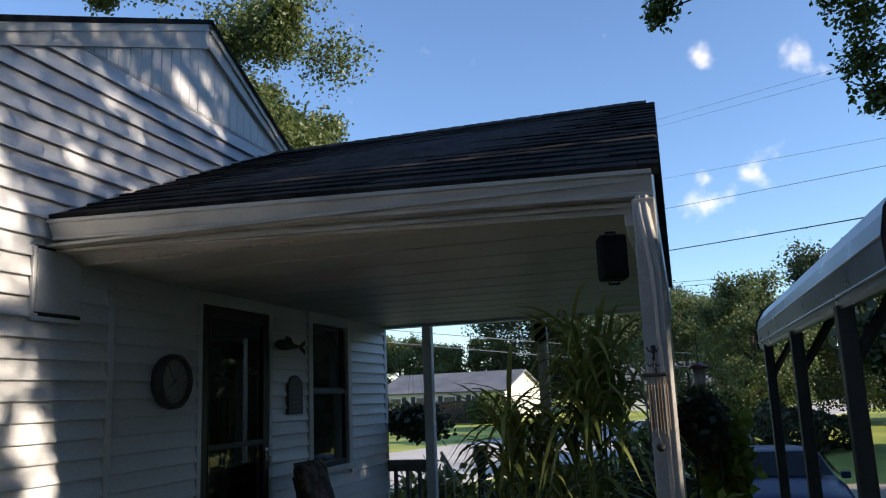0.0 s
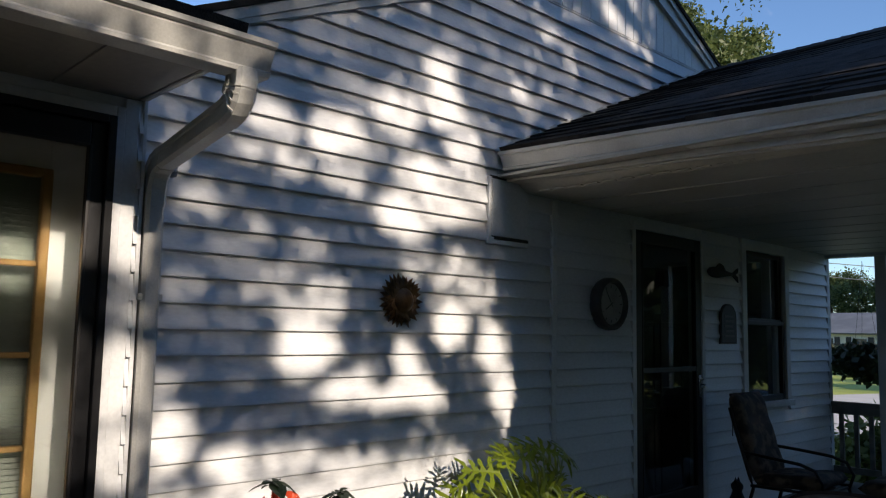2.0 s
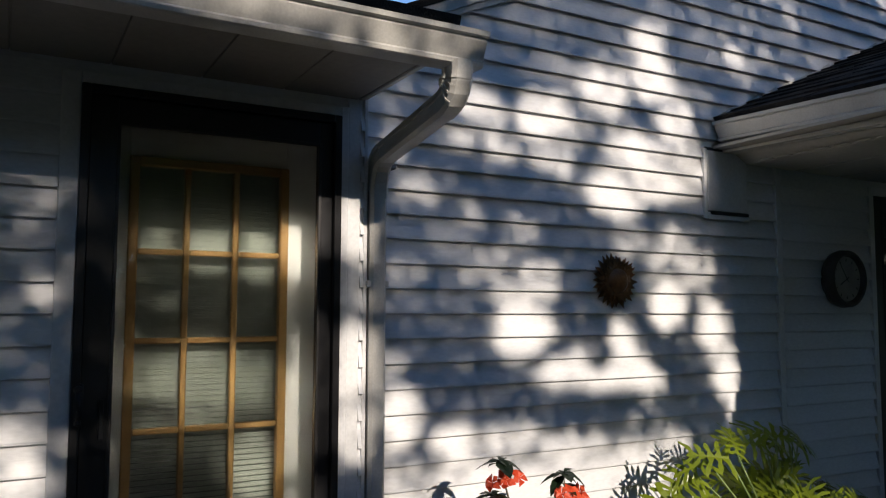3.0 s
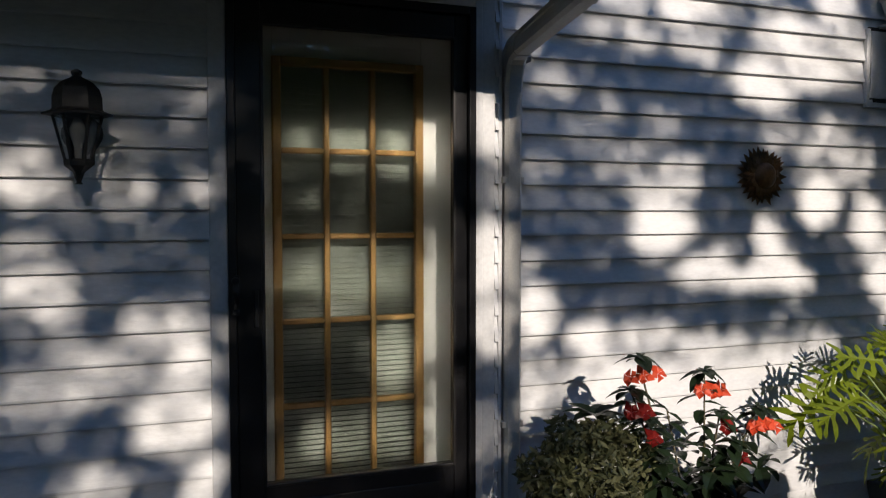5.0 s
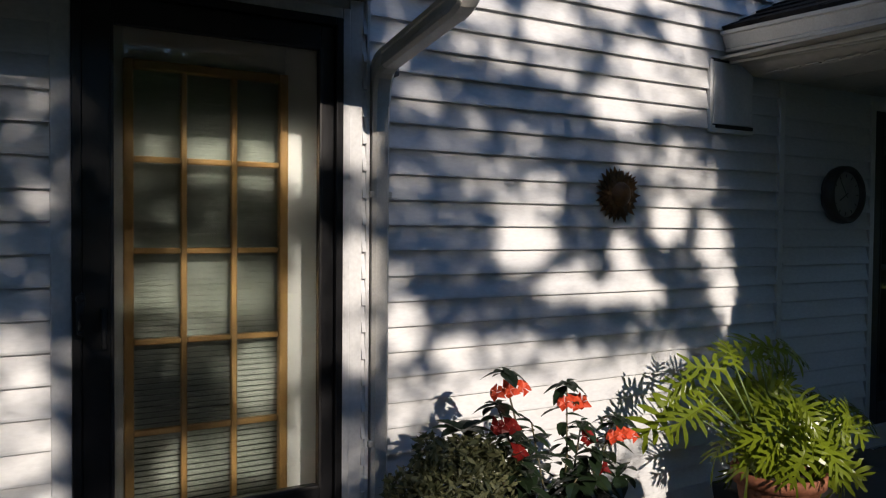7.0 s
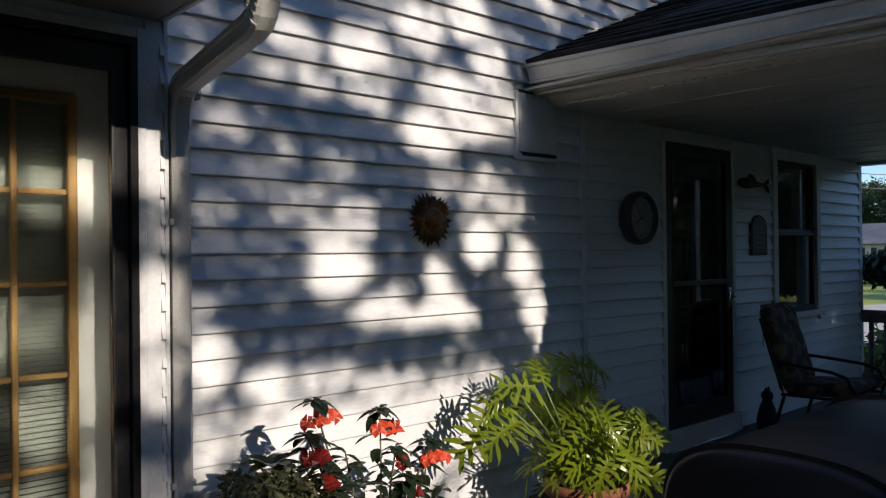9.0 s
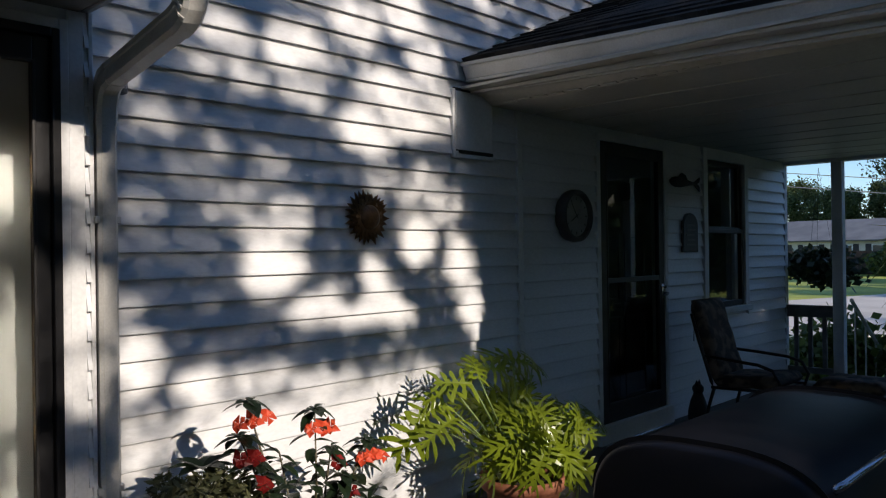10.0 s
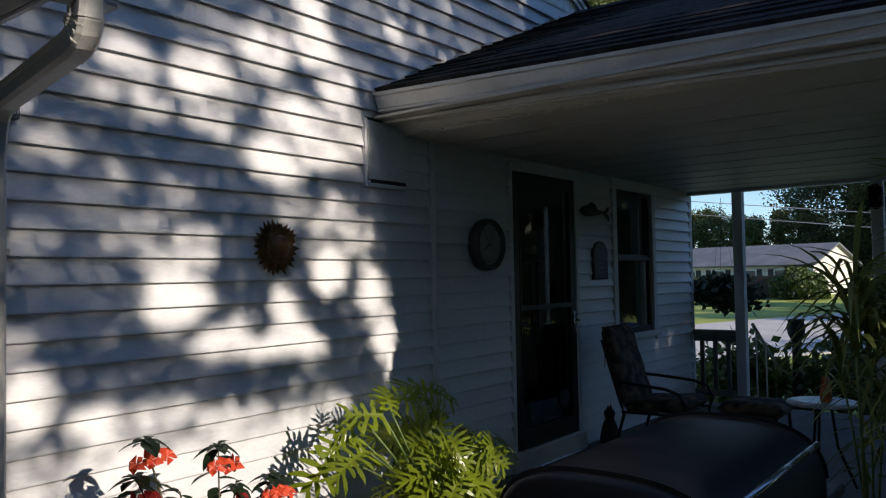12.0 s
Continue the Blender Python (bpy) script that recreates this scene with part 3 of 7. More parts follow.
spout = thing("downspout", (0.0, -1.905, 0.0), "white aluminium downspout with a crimped double elbow", "downspout")
bm = bmesh.new()
path = [(0.862, -0.095, 2.215), (0.862, -0.095, 2.19), (0.858, -0.094, 2.165), (0.846, -0.092, 2.142), (0.825, -0.089, 2.124), (0.795, -0.085, 2.114), (0.76, -0.081, 2.108)]
sweep(bm, spout_ring(0.045, 0.036), path, up=Vector((0, 1, 0)))
for i in range(4):
    p = Vector((0.859 - 0.009 * i, -0.095 + 0.001 * i, 2.172 - 0.0125 * i))
    w = Vector((-0.2 - 0.22 * i, 0.02, -1.0 + 0.16 * i)).normalized() * 0.006
    sweep(bm, spout_ring(0.0475, 0.0385), [p, p + w], up=Vector((0, 1, 0)))
part("upper_elbow", bm, white_metal, spout)
bm = bmesh.new()
sweep(bm, spout_ring(0.044, 0.035), [(0.775, -0.083, 2.111), (0.16, -0.018, 2.060)], up=Vector((0, 1, 0)))
part("offset_pipe", bm, white_metal, spout)
bm = bmesh.new()
sweep(bm, spout_ring(0.046, 0.037), [(0.20, -0.022, 2.063), (0.145, -0.017, 2.052), (0.108, -0.015, 2.02), (0.088, -0.015, 1.965), (0.082, -0.015, 1.90)], up=Vector((0, 1, 0)))
part("lower_elbow", bm, white_metal, spout)
bm = bmesh.new()
sweep(bm, spout_ring(0.043, 0.035), [(0.082, -0.015, 1.92), (0.082, -0.015, 0.16)], up=Vector((0, 1, 0)))
part("pipe", bm, white_metal, spout)
bm = bmesh.new()
sweep(bm, spout_ring(0.045, 0.036), [(0.082, -0.015, 0.18), (0.087, -0.015, 0.10), (0.14, -0.015, 0.06), (0.22, -0.015, 0.05)], up=Vector((0, 1, 0)))
part("foot_elbow", bm, white_metal, spout)
for z in (1.55, 0.6):
    bm = bmesh.new()
    soft_box(bm, 0.0, 0.118, -0.061, 0.031, z, z + 0.025, 0.003)
    part("strap", bm, white_metal, spout)


# ---- porch ----
bm = bmesh.new()
soft_box(bm, 0.0, PORCH_X - 0.06, 0.06, PORCH_END + 0.08, -0.9, 0.12, 0.012)
structure("porch_floor", bm, porch_slab, "raised dark grey porch floor", "floor")
CEIL = 2.255
bm = bmesh.new()
y = 0.30
while y < PORCH_END:
    y2 = min(y + 0.405, PORCH_END)
    soft_box(bm, 0.012, PORCH_X - 0.1, y + 0.014, y2 - 0.014, CEIL, CEIL + 0.024, 0.004)
    y = y2
box(bm, 0.012, PORCH_X - 0.1, 0.05, PORCH_END, CEIL + 0.06, CEIL + 0.075)
slab(bm, (0.012, 0.12, CEIL + 0.058), (PORCH_X - 0.1, 0.12, CEIL - 0.012), (PORCH_X - 0.1, 0.21, CEIL - 0.012), (0.012, 0.21, CEIL + 0.058), 0.014)
slab(bm, (0.012, 0.205, CEIL + 0.056), (PORCH_X - 0.1, 0.205, CEIL - 0.014), (PORCH_X - 0.1, 0.30, CEIL + 0.008), (0.012, 0.30, CEIL + 0.008), 0.012)
for k in range(26):
    soft_box(bm, 0.16 + k * 0.105, 0.235 + k * 0.105, 0.235, 0.265, CEIL - 0.010, CEIL - 0.003, 0.003)
structure("porch_ceiling", bm, soffit_mat, "cream panelled porch ceiling with dark joints", "ceiling")
bm = bmesh.new()
slab(bm, (0.03, 0.15, 2.45), (PORCH_X - 0.05, 0.15, 2.35), (PORCH_X - 0.05, 0.166, 2.35), (0.03, 0.166, 2.45), 0.148)
structure("trim_porch_fascia", bm, white_metal, "white fascia behind the porch gutter", "trim")
bm = bmesh.new()
soft_box(bm, 0.02, PORCH_X - 0.08, PORCH_END - 0.10, PORCH_END + 0.02, CEIL - 0.03, CEIL + 0.05, 0.005)
structure("trim_porch_header", bm, white_trim, "narrow white header over the far porch opening", "trim")
bm = bmesh.new()
soft_box(bm, PORCH_X - 0.16, PORCH_X - 0.03, 0.17, PORCH_END + 0.02, CEIL - 0.10, CEIL + 0.05, 0.006)
structure("trim_porch_beam", bm, white_trim, "white boxed beam along the open porch side", "beam")


def porch_post(name, x, y, w, d, z1, label, material, base=0.12, cap=True):
    root = thing(name, (x, y, base), label, "post", "porch posts")
    bm = bmesh.new()
    soft_box(bm, -w, w, -d, d, 0.0, z1 - base, 0.006)
    part("shaft", bm, material, root)
    bm = bmesh.new()
    soft_box(bm, -w - 0.012, w + 0.012, -d - 0.012, d + 0.012, 0.0, 0.09, 0.005)
    part("base_trim", bm, material, root)
    if cap:
        bm = bmesh.new()
        soft_box(bm, -w - 0.01, w + 0.01, -d - 0.01, d + 0.01, z1 - base - 0.06, z1 - base, 0.004)
        part("cap_trim", bm, material, root)
    return root


porch_post("porch_column", 2.957, 0.075, 0.045, 0.055, 2.235, "white square porch column at the corner", grey_white, cap=False)
porch_post("porch_post", 0.505, PORCH_END - 0.04, 0.048, 0.048, CEIL - 0.03, "grey-white porch post by the railing", white_trim, cap=False)
porch_post("porch_post", 1.72, PORCH_END - 0.04, 0.05, 0.05, CEIL - 0.03, "grey-white porch post beside the steps", white_trim, cap=False)
porch_post("porch_post", 2.93, PORCH_END - 0.04, 0.05, 0.05, CEIL - 0.10, "grey-white porch post at the far corner", white_trim, cap=False)

rail = thing("porch_railing", (0.0, PORCH_END - 0.04, 0.12), "short grey wooden railing with square balusters, shade put into its colour", "railing")
bm = bmesh.new()
soft_box(bm, 0.03, 0.46, -0.04, 0.04, 0.70, 0.745, 0.006)
soft_box(bm, 0.03, 0.46, -0.018, 0.018, 0.63, 0.70, 0.004)
part("top_rail", bm, rail_wood, rail)
bm = bmesh.new()
soft_box(bm, 0.03, 0.46, -0.018, 0.018, 0.09, 0.15, 0.004)
part("bottom_rail", bm, rail_wood, rail)
for i in range(3):
    bm = bmesh.new()
    soft_box(bm, 0.09 + i * 0.13, 0.13 + i * 0.13, -0.015, 0.015, 0.15, 0.63, 0.003)
    part("baluster", bm, rail_wood, rail)

steps = thing("porch_steps", (1.1, PORCH_END + 0.08, 0.0), "concrete steps going down from the porch end", "steps")
for i in range(5):
    bm = bmesh.new()
    soft_box(bm, -0.55, 0.55, i * 0.28, (i + 1) * 0.28, -0.95, -0.05 - i * 0.17, 0.01)
    part("step", bm, concrete, steps)
for sx in (-0.52,):
    hr = thing("handrail", (1.1 + sx, PORCH_END + 0.08, 0.0), "white metal handrail sloping down beside the steps", "handrail")
    bm = bmesh.new()
    tube(bm, [(0, -0.02, 0.92), (0, 1.15, 0.22)], 0.018)
    part("grip", bm, white_metal, hr)
    bm = bmesh.new()
    tube(bm, [(0, 0.0, 0.22), (0, 1.15, -0.48)], 0.012)
    part("lower_bar", bm, white_metal, hr)
    for k in range(4):
        y = 0.08 + k * 0.33
        bm = bmesh.new()
        tube(bm, [(0, y, 0.90 - y * 0.6), (0, y, 0.20 - y * 0.6)], 0.008, 6)
        part("baluster", bm, white_metal, hr)
    bm = bmesh.new()
    tube(bm, [(0, 1.15, 0.24), (0, 1.15, -0.92)], 0.022)
    part("newel", bm, white_metal, hr)

# flat cover panel let into the siding under the gutter end
cover = thing("wall_panel", (0.0, 0.0, 1.95), "flat white cover panel framed by siding trim under the gutter end", "panel")
bm = bmesh.new()
soft_box(bm, 0.012, 0.034, -0.034, -0.012, -0.012, 0.36, 0.004)
soft_box(bm, 0.012, 0.034, -0.012, 0.30, -0.012, 0.012, 0.004)
part("edge_trim", bm, white_trim, cover)
# black plate gives the gap round the panel its shade
bm = bmesh.new()
box(bm, 0.012, 0.0205, -0.012, 0.2985, 0.012, 0.37)
part("backing", bm, cast_black, cover, "black plate standing in for the shaded gap")
bm = bmesh.new()
soft_box(bm, 0.0205, 0.027, -0.001, 0.298, 0.034, 0.352, 0.003)
part("face", bm, white_trim, cover)
bm = bmesh.new()
soft_box(bm, 0.0205, 0.034, 0.02, 0.298, 0.014, 0.031, 0.002)
part("bottom_edge", bm, cast_black, cover, "dark bottom edge")


# ---- doors and window ----
def frame_bars(bm, x0, x1, y0, y1, z0, z1, w, wt=None, wb=None, r=0.004):
    """Four bars round an opening, butted end to end."""
    wt, wb = wt or w, w if wb is None else wb
    soft_box(bm, x0, x1, y0, y0 + w, z0, z1, r)
    soft_box(bm, x0, x1, y1 - w, y1, z0, z1, r)
    soft_box(bm, x0, x1, y0 + w, y1 - w, z1 - wt, z1, r)
    if wb:
        soft_box(bm, x0, x1, y0 + w, y1 - w, z0, z0 + wb, r)


def storm_lever(bm, y, z, x):
    soft_box(bm, x, x + 0.012, y - 0.016, y + 0.016, z - 0.09, z + 0.07, 0.005)
    tube(bm, [(x + 0.01, y, z), (x + 0.045, y, z), (x + 0.055, y - 0.02, z - 0.005), (x + 0.05, y - 0.075, z - 0.012)], 0.009)
    tube(bm, [(x + 0.005, y, z + 0.045), (x + 0.03, y, z + 0.045)], 0.012)


def scroll_pull(bm, y, z, x):
    """An upright curled pull handle on a narrow plate."""
    soft_box(bm, x, x + 0.010, y - 0.014, y + 0.014, z - 0.075, z + 0.065, 0.005)
    tube(bm, [(x + 0.008, y, z + 0.04), (x + 0.03, y - 0.002, z + 0.052), (x + 0.052, y - 0.004, z + 0.042), (x + 0.062, y - 0.004, z + 0.01), (x + 0.056, y - 0.004, z - 0.025), (x + 0.04, y - 0.002, z - 0.05), (x + 0.008, y, z - 0.055)], 0.0085)
    lathe(bm, [(0.004, -0.012), (0.013, -0.007), (0.015, 0.0), (0.013, 0.007), (0.004, 0.012)], 12, Matrix.Translation((x + 0.05, y - 0.004, z + 0.05)))
    lathe(bm, [(0.003, -0.009), (0.010, -0.005), (0.010, 0.005), (0.003, 0.009)], 12, Matrix.Translation((x + 0.046, y - 0.003, z - 0.055)))


# storm door over a glazed door with a wooden grille
door_1 = thing("door_1", (0, 0, 0), "black storm door with full glass over a white door with stained wooden muntins and closed blinds", "door", "", "structure")
bm = bmesh.new()
soft_box(bm, WING_X, WING_X + 0.022, -3.045, -2.985, 0.02, 2.245, 0.004)
soft_box(bm, WING_X, WING_X + 0.022, -2.075, -2.043, 0.02, 2.245, 0.004)
soft_box(bm, WING_X, WING_X + 0.022, -2.985, -2.075, 2.205, 2.245, 0.004)
part("casing", bm, white_trim, door_1, "white casing")
bm = bmesh.new()
frame_bars(bm, 0.02, WING_X + 0.034, -2.985, -2.075, 0.03, 2.205, 0.028, 0.03, 0.0)
part("outer_frame", bm, black_frame, door_1)
leaf = part("storm_leaf", (lambda b: (soft_box(b, 0.05, WING_X + 0.012, -2.956, -2.868, 0.05, 2.172, 0.004), soft_box(b, 0.05, WING_X + 0.012, -2.156, -2.104, 0.05, 2.172, 0.004), soft_box(b, 0.05, WING_X + 0.012, -2.868, -2.156, 2.087, 2.172, 0.004), soft_box(b, 0.05, WING_X + 0.012, -2.868, -2.156, 0.05, 0.48, 0.004), b)[-1])(bmesh.new()), black_frame, door_1, "black aluminium storm door leaf")
bm = bmesh.new()
frame_bars(bm, WING_X + 0.002, WING_X + 0.018, -2.872, -2.150, 0.472, 2.092, 0.012, r=0.003)
part("glass_bead", bm, dark_frame, leaf)
bm = bmesh.new()
soft_box(bm, WING_X + 0.012, WING_X + 0.020, -2.84, -2.22, 0.12, 0.42, 0.004)
part("kick_panel", bm, dark_frame, leaf)
bm = bmesh.new()
box(bm, 0.070, 0.074, -2.866, -2.157, 0.481, 2.086)
part("storm_glass", bm, storm_glass, leaf).visible_shadow = False
bm = bmesh.new()
scroll_pull(bm, -2.962, 1.16, WING_X + 0.034)
part("handle", bm, cast_black, leaf, "black curled pull handle", True)
bm = bmesh.new()
soft_box(bm, WING_X + 0.012, WING_X + 0.026, -2.90, -2.884, 1.04, 1.17, 0.004)
part("lock_plate", bm, dark_frame, leaf)
bm = bmesh.new()
frame_bars(bm, -0.15, 0.02, -3.02, -2.045, 0.02, 2.215, 0.035, 0.035, 0.03)
part("jamb", bm, white_paint, door_1, "white door jamb")

inner = part("inner_door", (lambda b: (soft_box(b, -0.170, -0.130, -2.985, -2.800, 0.05, 2.18, 0.003), soft_box(b, -0.170, -0.130, -2.214, -2.080, 0.05, 2.18, 0.003), soft_box(b, -0.170, -0.130, -2.800, -2.214, 2.0, 2.18, 0.003), soft_box(b, -0.170, -0.130, -2.800, -2.214, 0.05, 0.36, 0.003), b)[-1])(bmesh.new()), white_paint, door_1, "white glazed door")
LITE_Y, LITE_Z, LW, LH = -2.778, 0.372, 0.1825, 0.325
bm = bmesh.new()
frame_bars(bm, -0.150, -0.112, LITE_Y - 0.024, LITE_Y + 3 * LW + 0.024, LITE_Z - 0.024, LITE_Z + 5 * LH + 0.024, 0.034, r=0.006)
part("lite_frame", bm, wood, inner, "stained pine lite frame")
for i in (1, 2):
    bm = bmesh.new()
    soft_box(bm, -0.148, -0.118, LITE_Y + i * LW - 0.011, LITE_Y + i * LW + 0.011, LITE_Z, LITE_Z + 5 * LH, 0.005)
    part("muntin", bm, wood, inner, "stained pine muntin")
for j in range(1, 5):
    for i in range(3):
        bm = bmesh.new()
        soft_box(bm, -0.148, -0.119, LITE_Y + i * LW + 0.011, LITE_Y + (i + 1) * LW - 0.011, LITE_Z + j * LH - 0.011, LITE_Z + j * LH + 0.011, 0.005)
        part("muntin", bm, wood, inner, "stained pine muntin")
for i in range(3):
    for j in range(5):
        bm = bmesh.new()
        box(bm, -0.158, -0.154, LITE_Y + i * LW + 0.006, LITE_Y + (i + 1) * LW - 0.006, LITE_Z + j * LH + 0.006, LITE_Z + (j + 1) * LH - 0.006)
        part("pane", bm, pane_glass, inner).visible_shadow = False
blind = thing("window_blind", (-0.20, -2.505, 0.36), "closed white mini blind behind the door glass", "blind")
slat = bmesh.new()
prof = [(-0.009, -0.0102), (-0.002, -0.001), (0.003, 0.006), (0.009, 0.0112), (0.0076, 0.0118), (0.002, 0.0073), (-0.003, 0.0003), (-0.0102, -0.0093)]
rings = [[slat.verts.new((a, y, b)) for a, b in prof] for y in (-0.285, 0.285)]
for i in range(8):
    slat.faces.new((rings[0][i], rings[0][(i + 1) % 8], rings[1][(i + 1) % 8], rings[1][i]))
slat.faces.new(rings[0][::-1]); slat.faces.new(rings[1])
slat_mesh = mesh_of(slat, "slat", blind_mat)
for k in range(78):
    s = new("slat", slat_mesh)
    s.parent = blind
    s.location = (0.0, 0.0, 0.02 + k * 0.0212)
bm = bmesh.new()
soft_box(bm, -0.014, 0.014, -0.29, 0.29, 1.67, 1.70, 0.003)
part("head_rail", bm, blind_mat, blind)
bm = bmesh.new()
soft_box(bm, -0.012, 0.012, -0.287, 0.287, 0.0, 0.014, 0.003)
part("bottom_rail", bm, blind_mat, blind)
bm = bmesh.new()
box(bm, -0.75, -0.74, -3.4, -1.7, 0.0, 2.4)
structure("wall_hall", bm, unlit_room, "wall inside the house, blackened to read as unlit", "wall")

# porch door
door_2 = thing("door_2", (0, 0, 0), "black full-view storm door under the porch, closed", "door", "", "structure")
bm = bmesh.new()
frame_bars(bm, 0.0, 0.024, 1.385, 2.36, 0.12, 2.22, 0.045, 0.05, 0.0)
part("casing", bm, white_trim, door_2, "white casing")
leaf = part("storm_leaf", (lambda b: (frame_bars(b, -0.02, 0.016, 1.43, 2.315, 0.13, 2.168, 0.085, 0.085, 0.25), b)[1])(bmesh.new()), black_frame, door_2, "black storm door leaf")
bm = bmesh.new()
frame_bars(bm, 0.012, 0.022, 1.508, 2.237, 0.372, 2.09, 0.012, r=0.003)
soft_box(bm, 0.008, 0.020, 1.520, 2.225, 1.20, 1.235, 0.003)
part("glass_bead", bm, dark_frame, leaf)
bm = bmesh.new()
box(bm, 0.000, 0.004, 1.515, 2.23, 0.38, 2.083)
part("storm_glass", bm, storm_glass, leaf).visible_shadow = False
bm = bmesh.new()
storm_lever(bm, 2.275, 1.10, 0.016)
part("handle", bm, chrome, leaf, "metal lever handle", True)
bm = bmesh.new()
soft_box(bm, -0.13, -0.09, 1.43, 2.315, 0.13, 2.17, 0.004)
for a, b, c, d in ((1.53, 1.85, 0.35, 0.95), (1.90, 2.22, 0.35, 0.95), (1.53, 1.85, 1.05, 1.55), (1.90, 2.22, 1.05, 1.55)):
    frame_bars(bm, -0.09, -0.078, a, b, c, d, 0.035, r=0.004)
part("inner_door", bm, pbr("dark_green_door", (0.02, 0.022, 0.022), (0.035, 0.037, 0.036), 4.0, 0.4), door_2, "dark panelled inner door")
bm = bmesh.new()
soft_box(bm, -0.1, 0.07, 1.40, 2.345, 0.10, 0.128, 0.006)
part("threshold", bm, chrome, door_2, "metal threshold")
bm = bmesh.new()
soft_box(bm, 0.0, 0.05, 1.36, 2.38, 0.121, 0.25, 0.006)
structure("trim_door_step", bm, white_paint, "white painted riser under the porch door", "step")

# porch window
window_1 = thing("window_1", (0, 0, 0), "white double-hung porch window with dark screened glass", "window", "", "structure")
bm = bmesh.new()
frame_bars(bm, 0.0, 0.034, 2.965, 3.855, 0.875, 2.255, 0.075, 0.09, 0.0)
part("casing", bm, white_trim, window_1)
bm = bmesh.new()
soft_box(bm, 0.0, 0.06, 2.95, 3.87, 0.875, 0.925, 0.006)
part("window_sill", bm, white_trim, window_1)
for z0, z1, x in ((1.56, 2.165, -0.03), (0.925, 1.59, -0.006)):
    sash = part("sash", (lambda b: (frame_bars(b, x - 0.02, x + 0.018, 3.04, 3.78, z0, z1, 0.04, 0.035, 0.05), b)[1])(bmesh.new()), dark_frame, window_1, "dark sash behind a screen")
    bm = bmesh.new()
    box(bm, x - 0.004, x, 3.078, 3.742, z0 + 0.048, z1 - 0.033)
    part("pane", bm, pane_glass, sash).visible_shadow = False
# dark sheet added behind the glass in place of an unlit room
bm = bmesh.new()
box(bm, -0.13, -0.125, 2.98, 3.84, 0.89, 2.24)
part("dark_sheet", bm, unlit_room, window_1, "dark sheet standing in for the unlit room")


# ---- wall things ----
lamp = thing("wall_lantern", (WING_X + 0.014, -3.428, 1.728), "black cast metal wall lantern with tapered glass panes", "wall lamp")
AX = 0.160
HEX = [(math.cos(math.pi / 6 + k * math.pi / 3), math.sin(math.pi / 6 + k * math.pi / 3)) for k in range(6)]


def hexes(bm, rings):
    v = [[bm.verts.new((AX + r * a, r * b, z)) for a, b in HEX] for r, z in rings]
    for p, q in zip(v, v[1:]):
        for i in range(6):
            bm.faces.new((p[i], p[(i + 1) % 6], q[(i + 1) % 6], q[i]))
    bm.faces.new(v[0][::-1]); bm.faces.new(v[-1])


bm = bmesh.new()
lathe(bm, [(0.05, 0.0), (0.062, 0.004), (0.06, 0.012), (0.045, 0.018), (0.02, 0.022)], 20, Matrix.Translation((0, 0, -0.04)) @ Matrix.Rotation(radians(90), 4, "Y"))
soft_box(bm, 0.0, 0.01, -0.035, 0.035, -0.14, 0.06, 0.004)
part("back_plate", bm, cast_black, lamp)
bm = bmesh.new()
tube(bm, [(0.01, 0, -0.10), (0.06, 0, -0.165), (0.11, 0, -0.172), (AX, 0, -0.15)], 0.009)
part("arm", bm, cast_black, lamp)
bm = bmesh.new()
hexes(bm, [(0.098, 0.0), (0.100, 0.006), (0.075, 0.014), (0.070, 0.02), (0.069, 0.055), (0.062, 0.080), (0.044, 0.100), (0.020, 0.112), (0.012, 0.118), (0.016, 0.126), (0.015, 0.132), (0.004, 0.138)])
part("roof", bm, cast_black, lamp)
for a, b in HEX:
    bm = bmesh.new()
    tube(bm, [(AX + 0.068 * a, 0.068 * b, 0.0), (AX + 0.036 * a, 0.036 * b, -0.135)], 0.005, 6)
    part("cage_bar", bm, cast_black, lamp)
for k in range(6):
    (a0, b0), (a1, b1) = HEX[k], HEX[(k + 1) % 6]
    bm = bmesh.new()
    vs = [bm.verts.new((AX + r * s * a, r * s * b, z)) for s in (1.0, 0.95) for r, a, b, z in ((0.066, a0, b0, -0.002), (0.066, a1, b1, -0.002), (0.035, a1, b1, -0.132), (0.035, a0, b0, -0.132))]
    for q in ((0, 1, 2, 3), (7, 6, 5, 4), (0, 4, 5, 1), (1, 5, 6, 2), (2, 6, 7, 3), (3, 7, 4, 0)):
        bm.faces.new([vs[i] for i in q])
    part("pane", bm, pane_glass, lamp).visible_shadow = False
bm = bmesh.new()
hexes(bm, [(0.012, -0.205), (0.006, -0.198), (0.012, -0.185), (0.016, -0.17), (0.040, -0.15), (0.042, -0.136), (0.036, -0.13)])
part("finial", bm, cast_black, lamp)
bm = bmesh.new()
lathe(bm, [(0.010, -0.13), (0.012, -0.09), (0.022, -0.06), (0.024, -0.04), (0.014, -0.015), (0.010, -0.005)], 14, Matrix.Translation((AX, 0, 0)))
part("bulb", bm, pbr("bulb_glass", (0.22, 0.22, 0.21), (0.3, 0.3, 0.29), 5, 0.2), lamp, "unlit bulb", True)

# sun ornament: flame-like rays round a plain disc
sunface = thing("wall_sun_ornament", (0.018, -0.648, 1.602), "rust-bronze metal sun ornament with pointed rays", "wall ornament")
srng = random.Random(5)


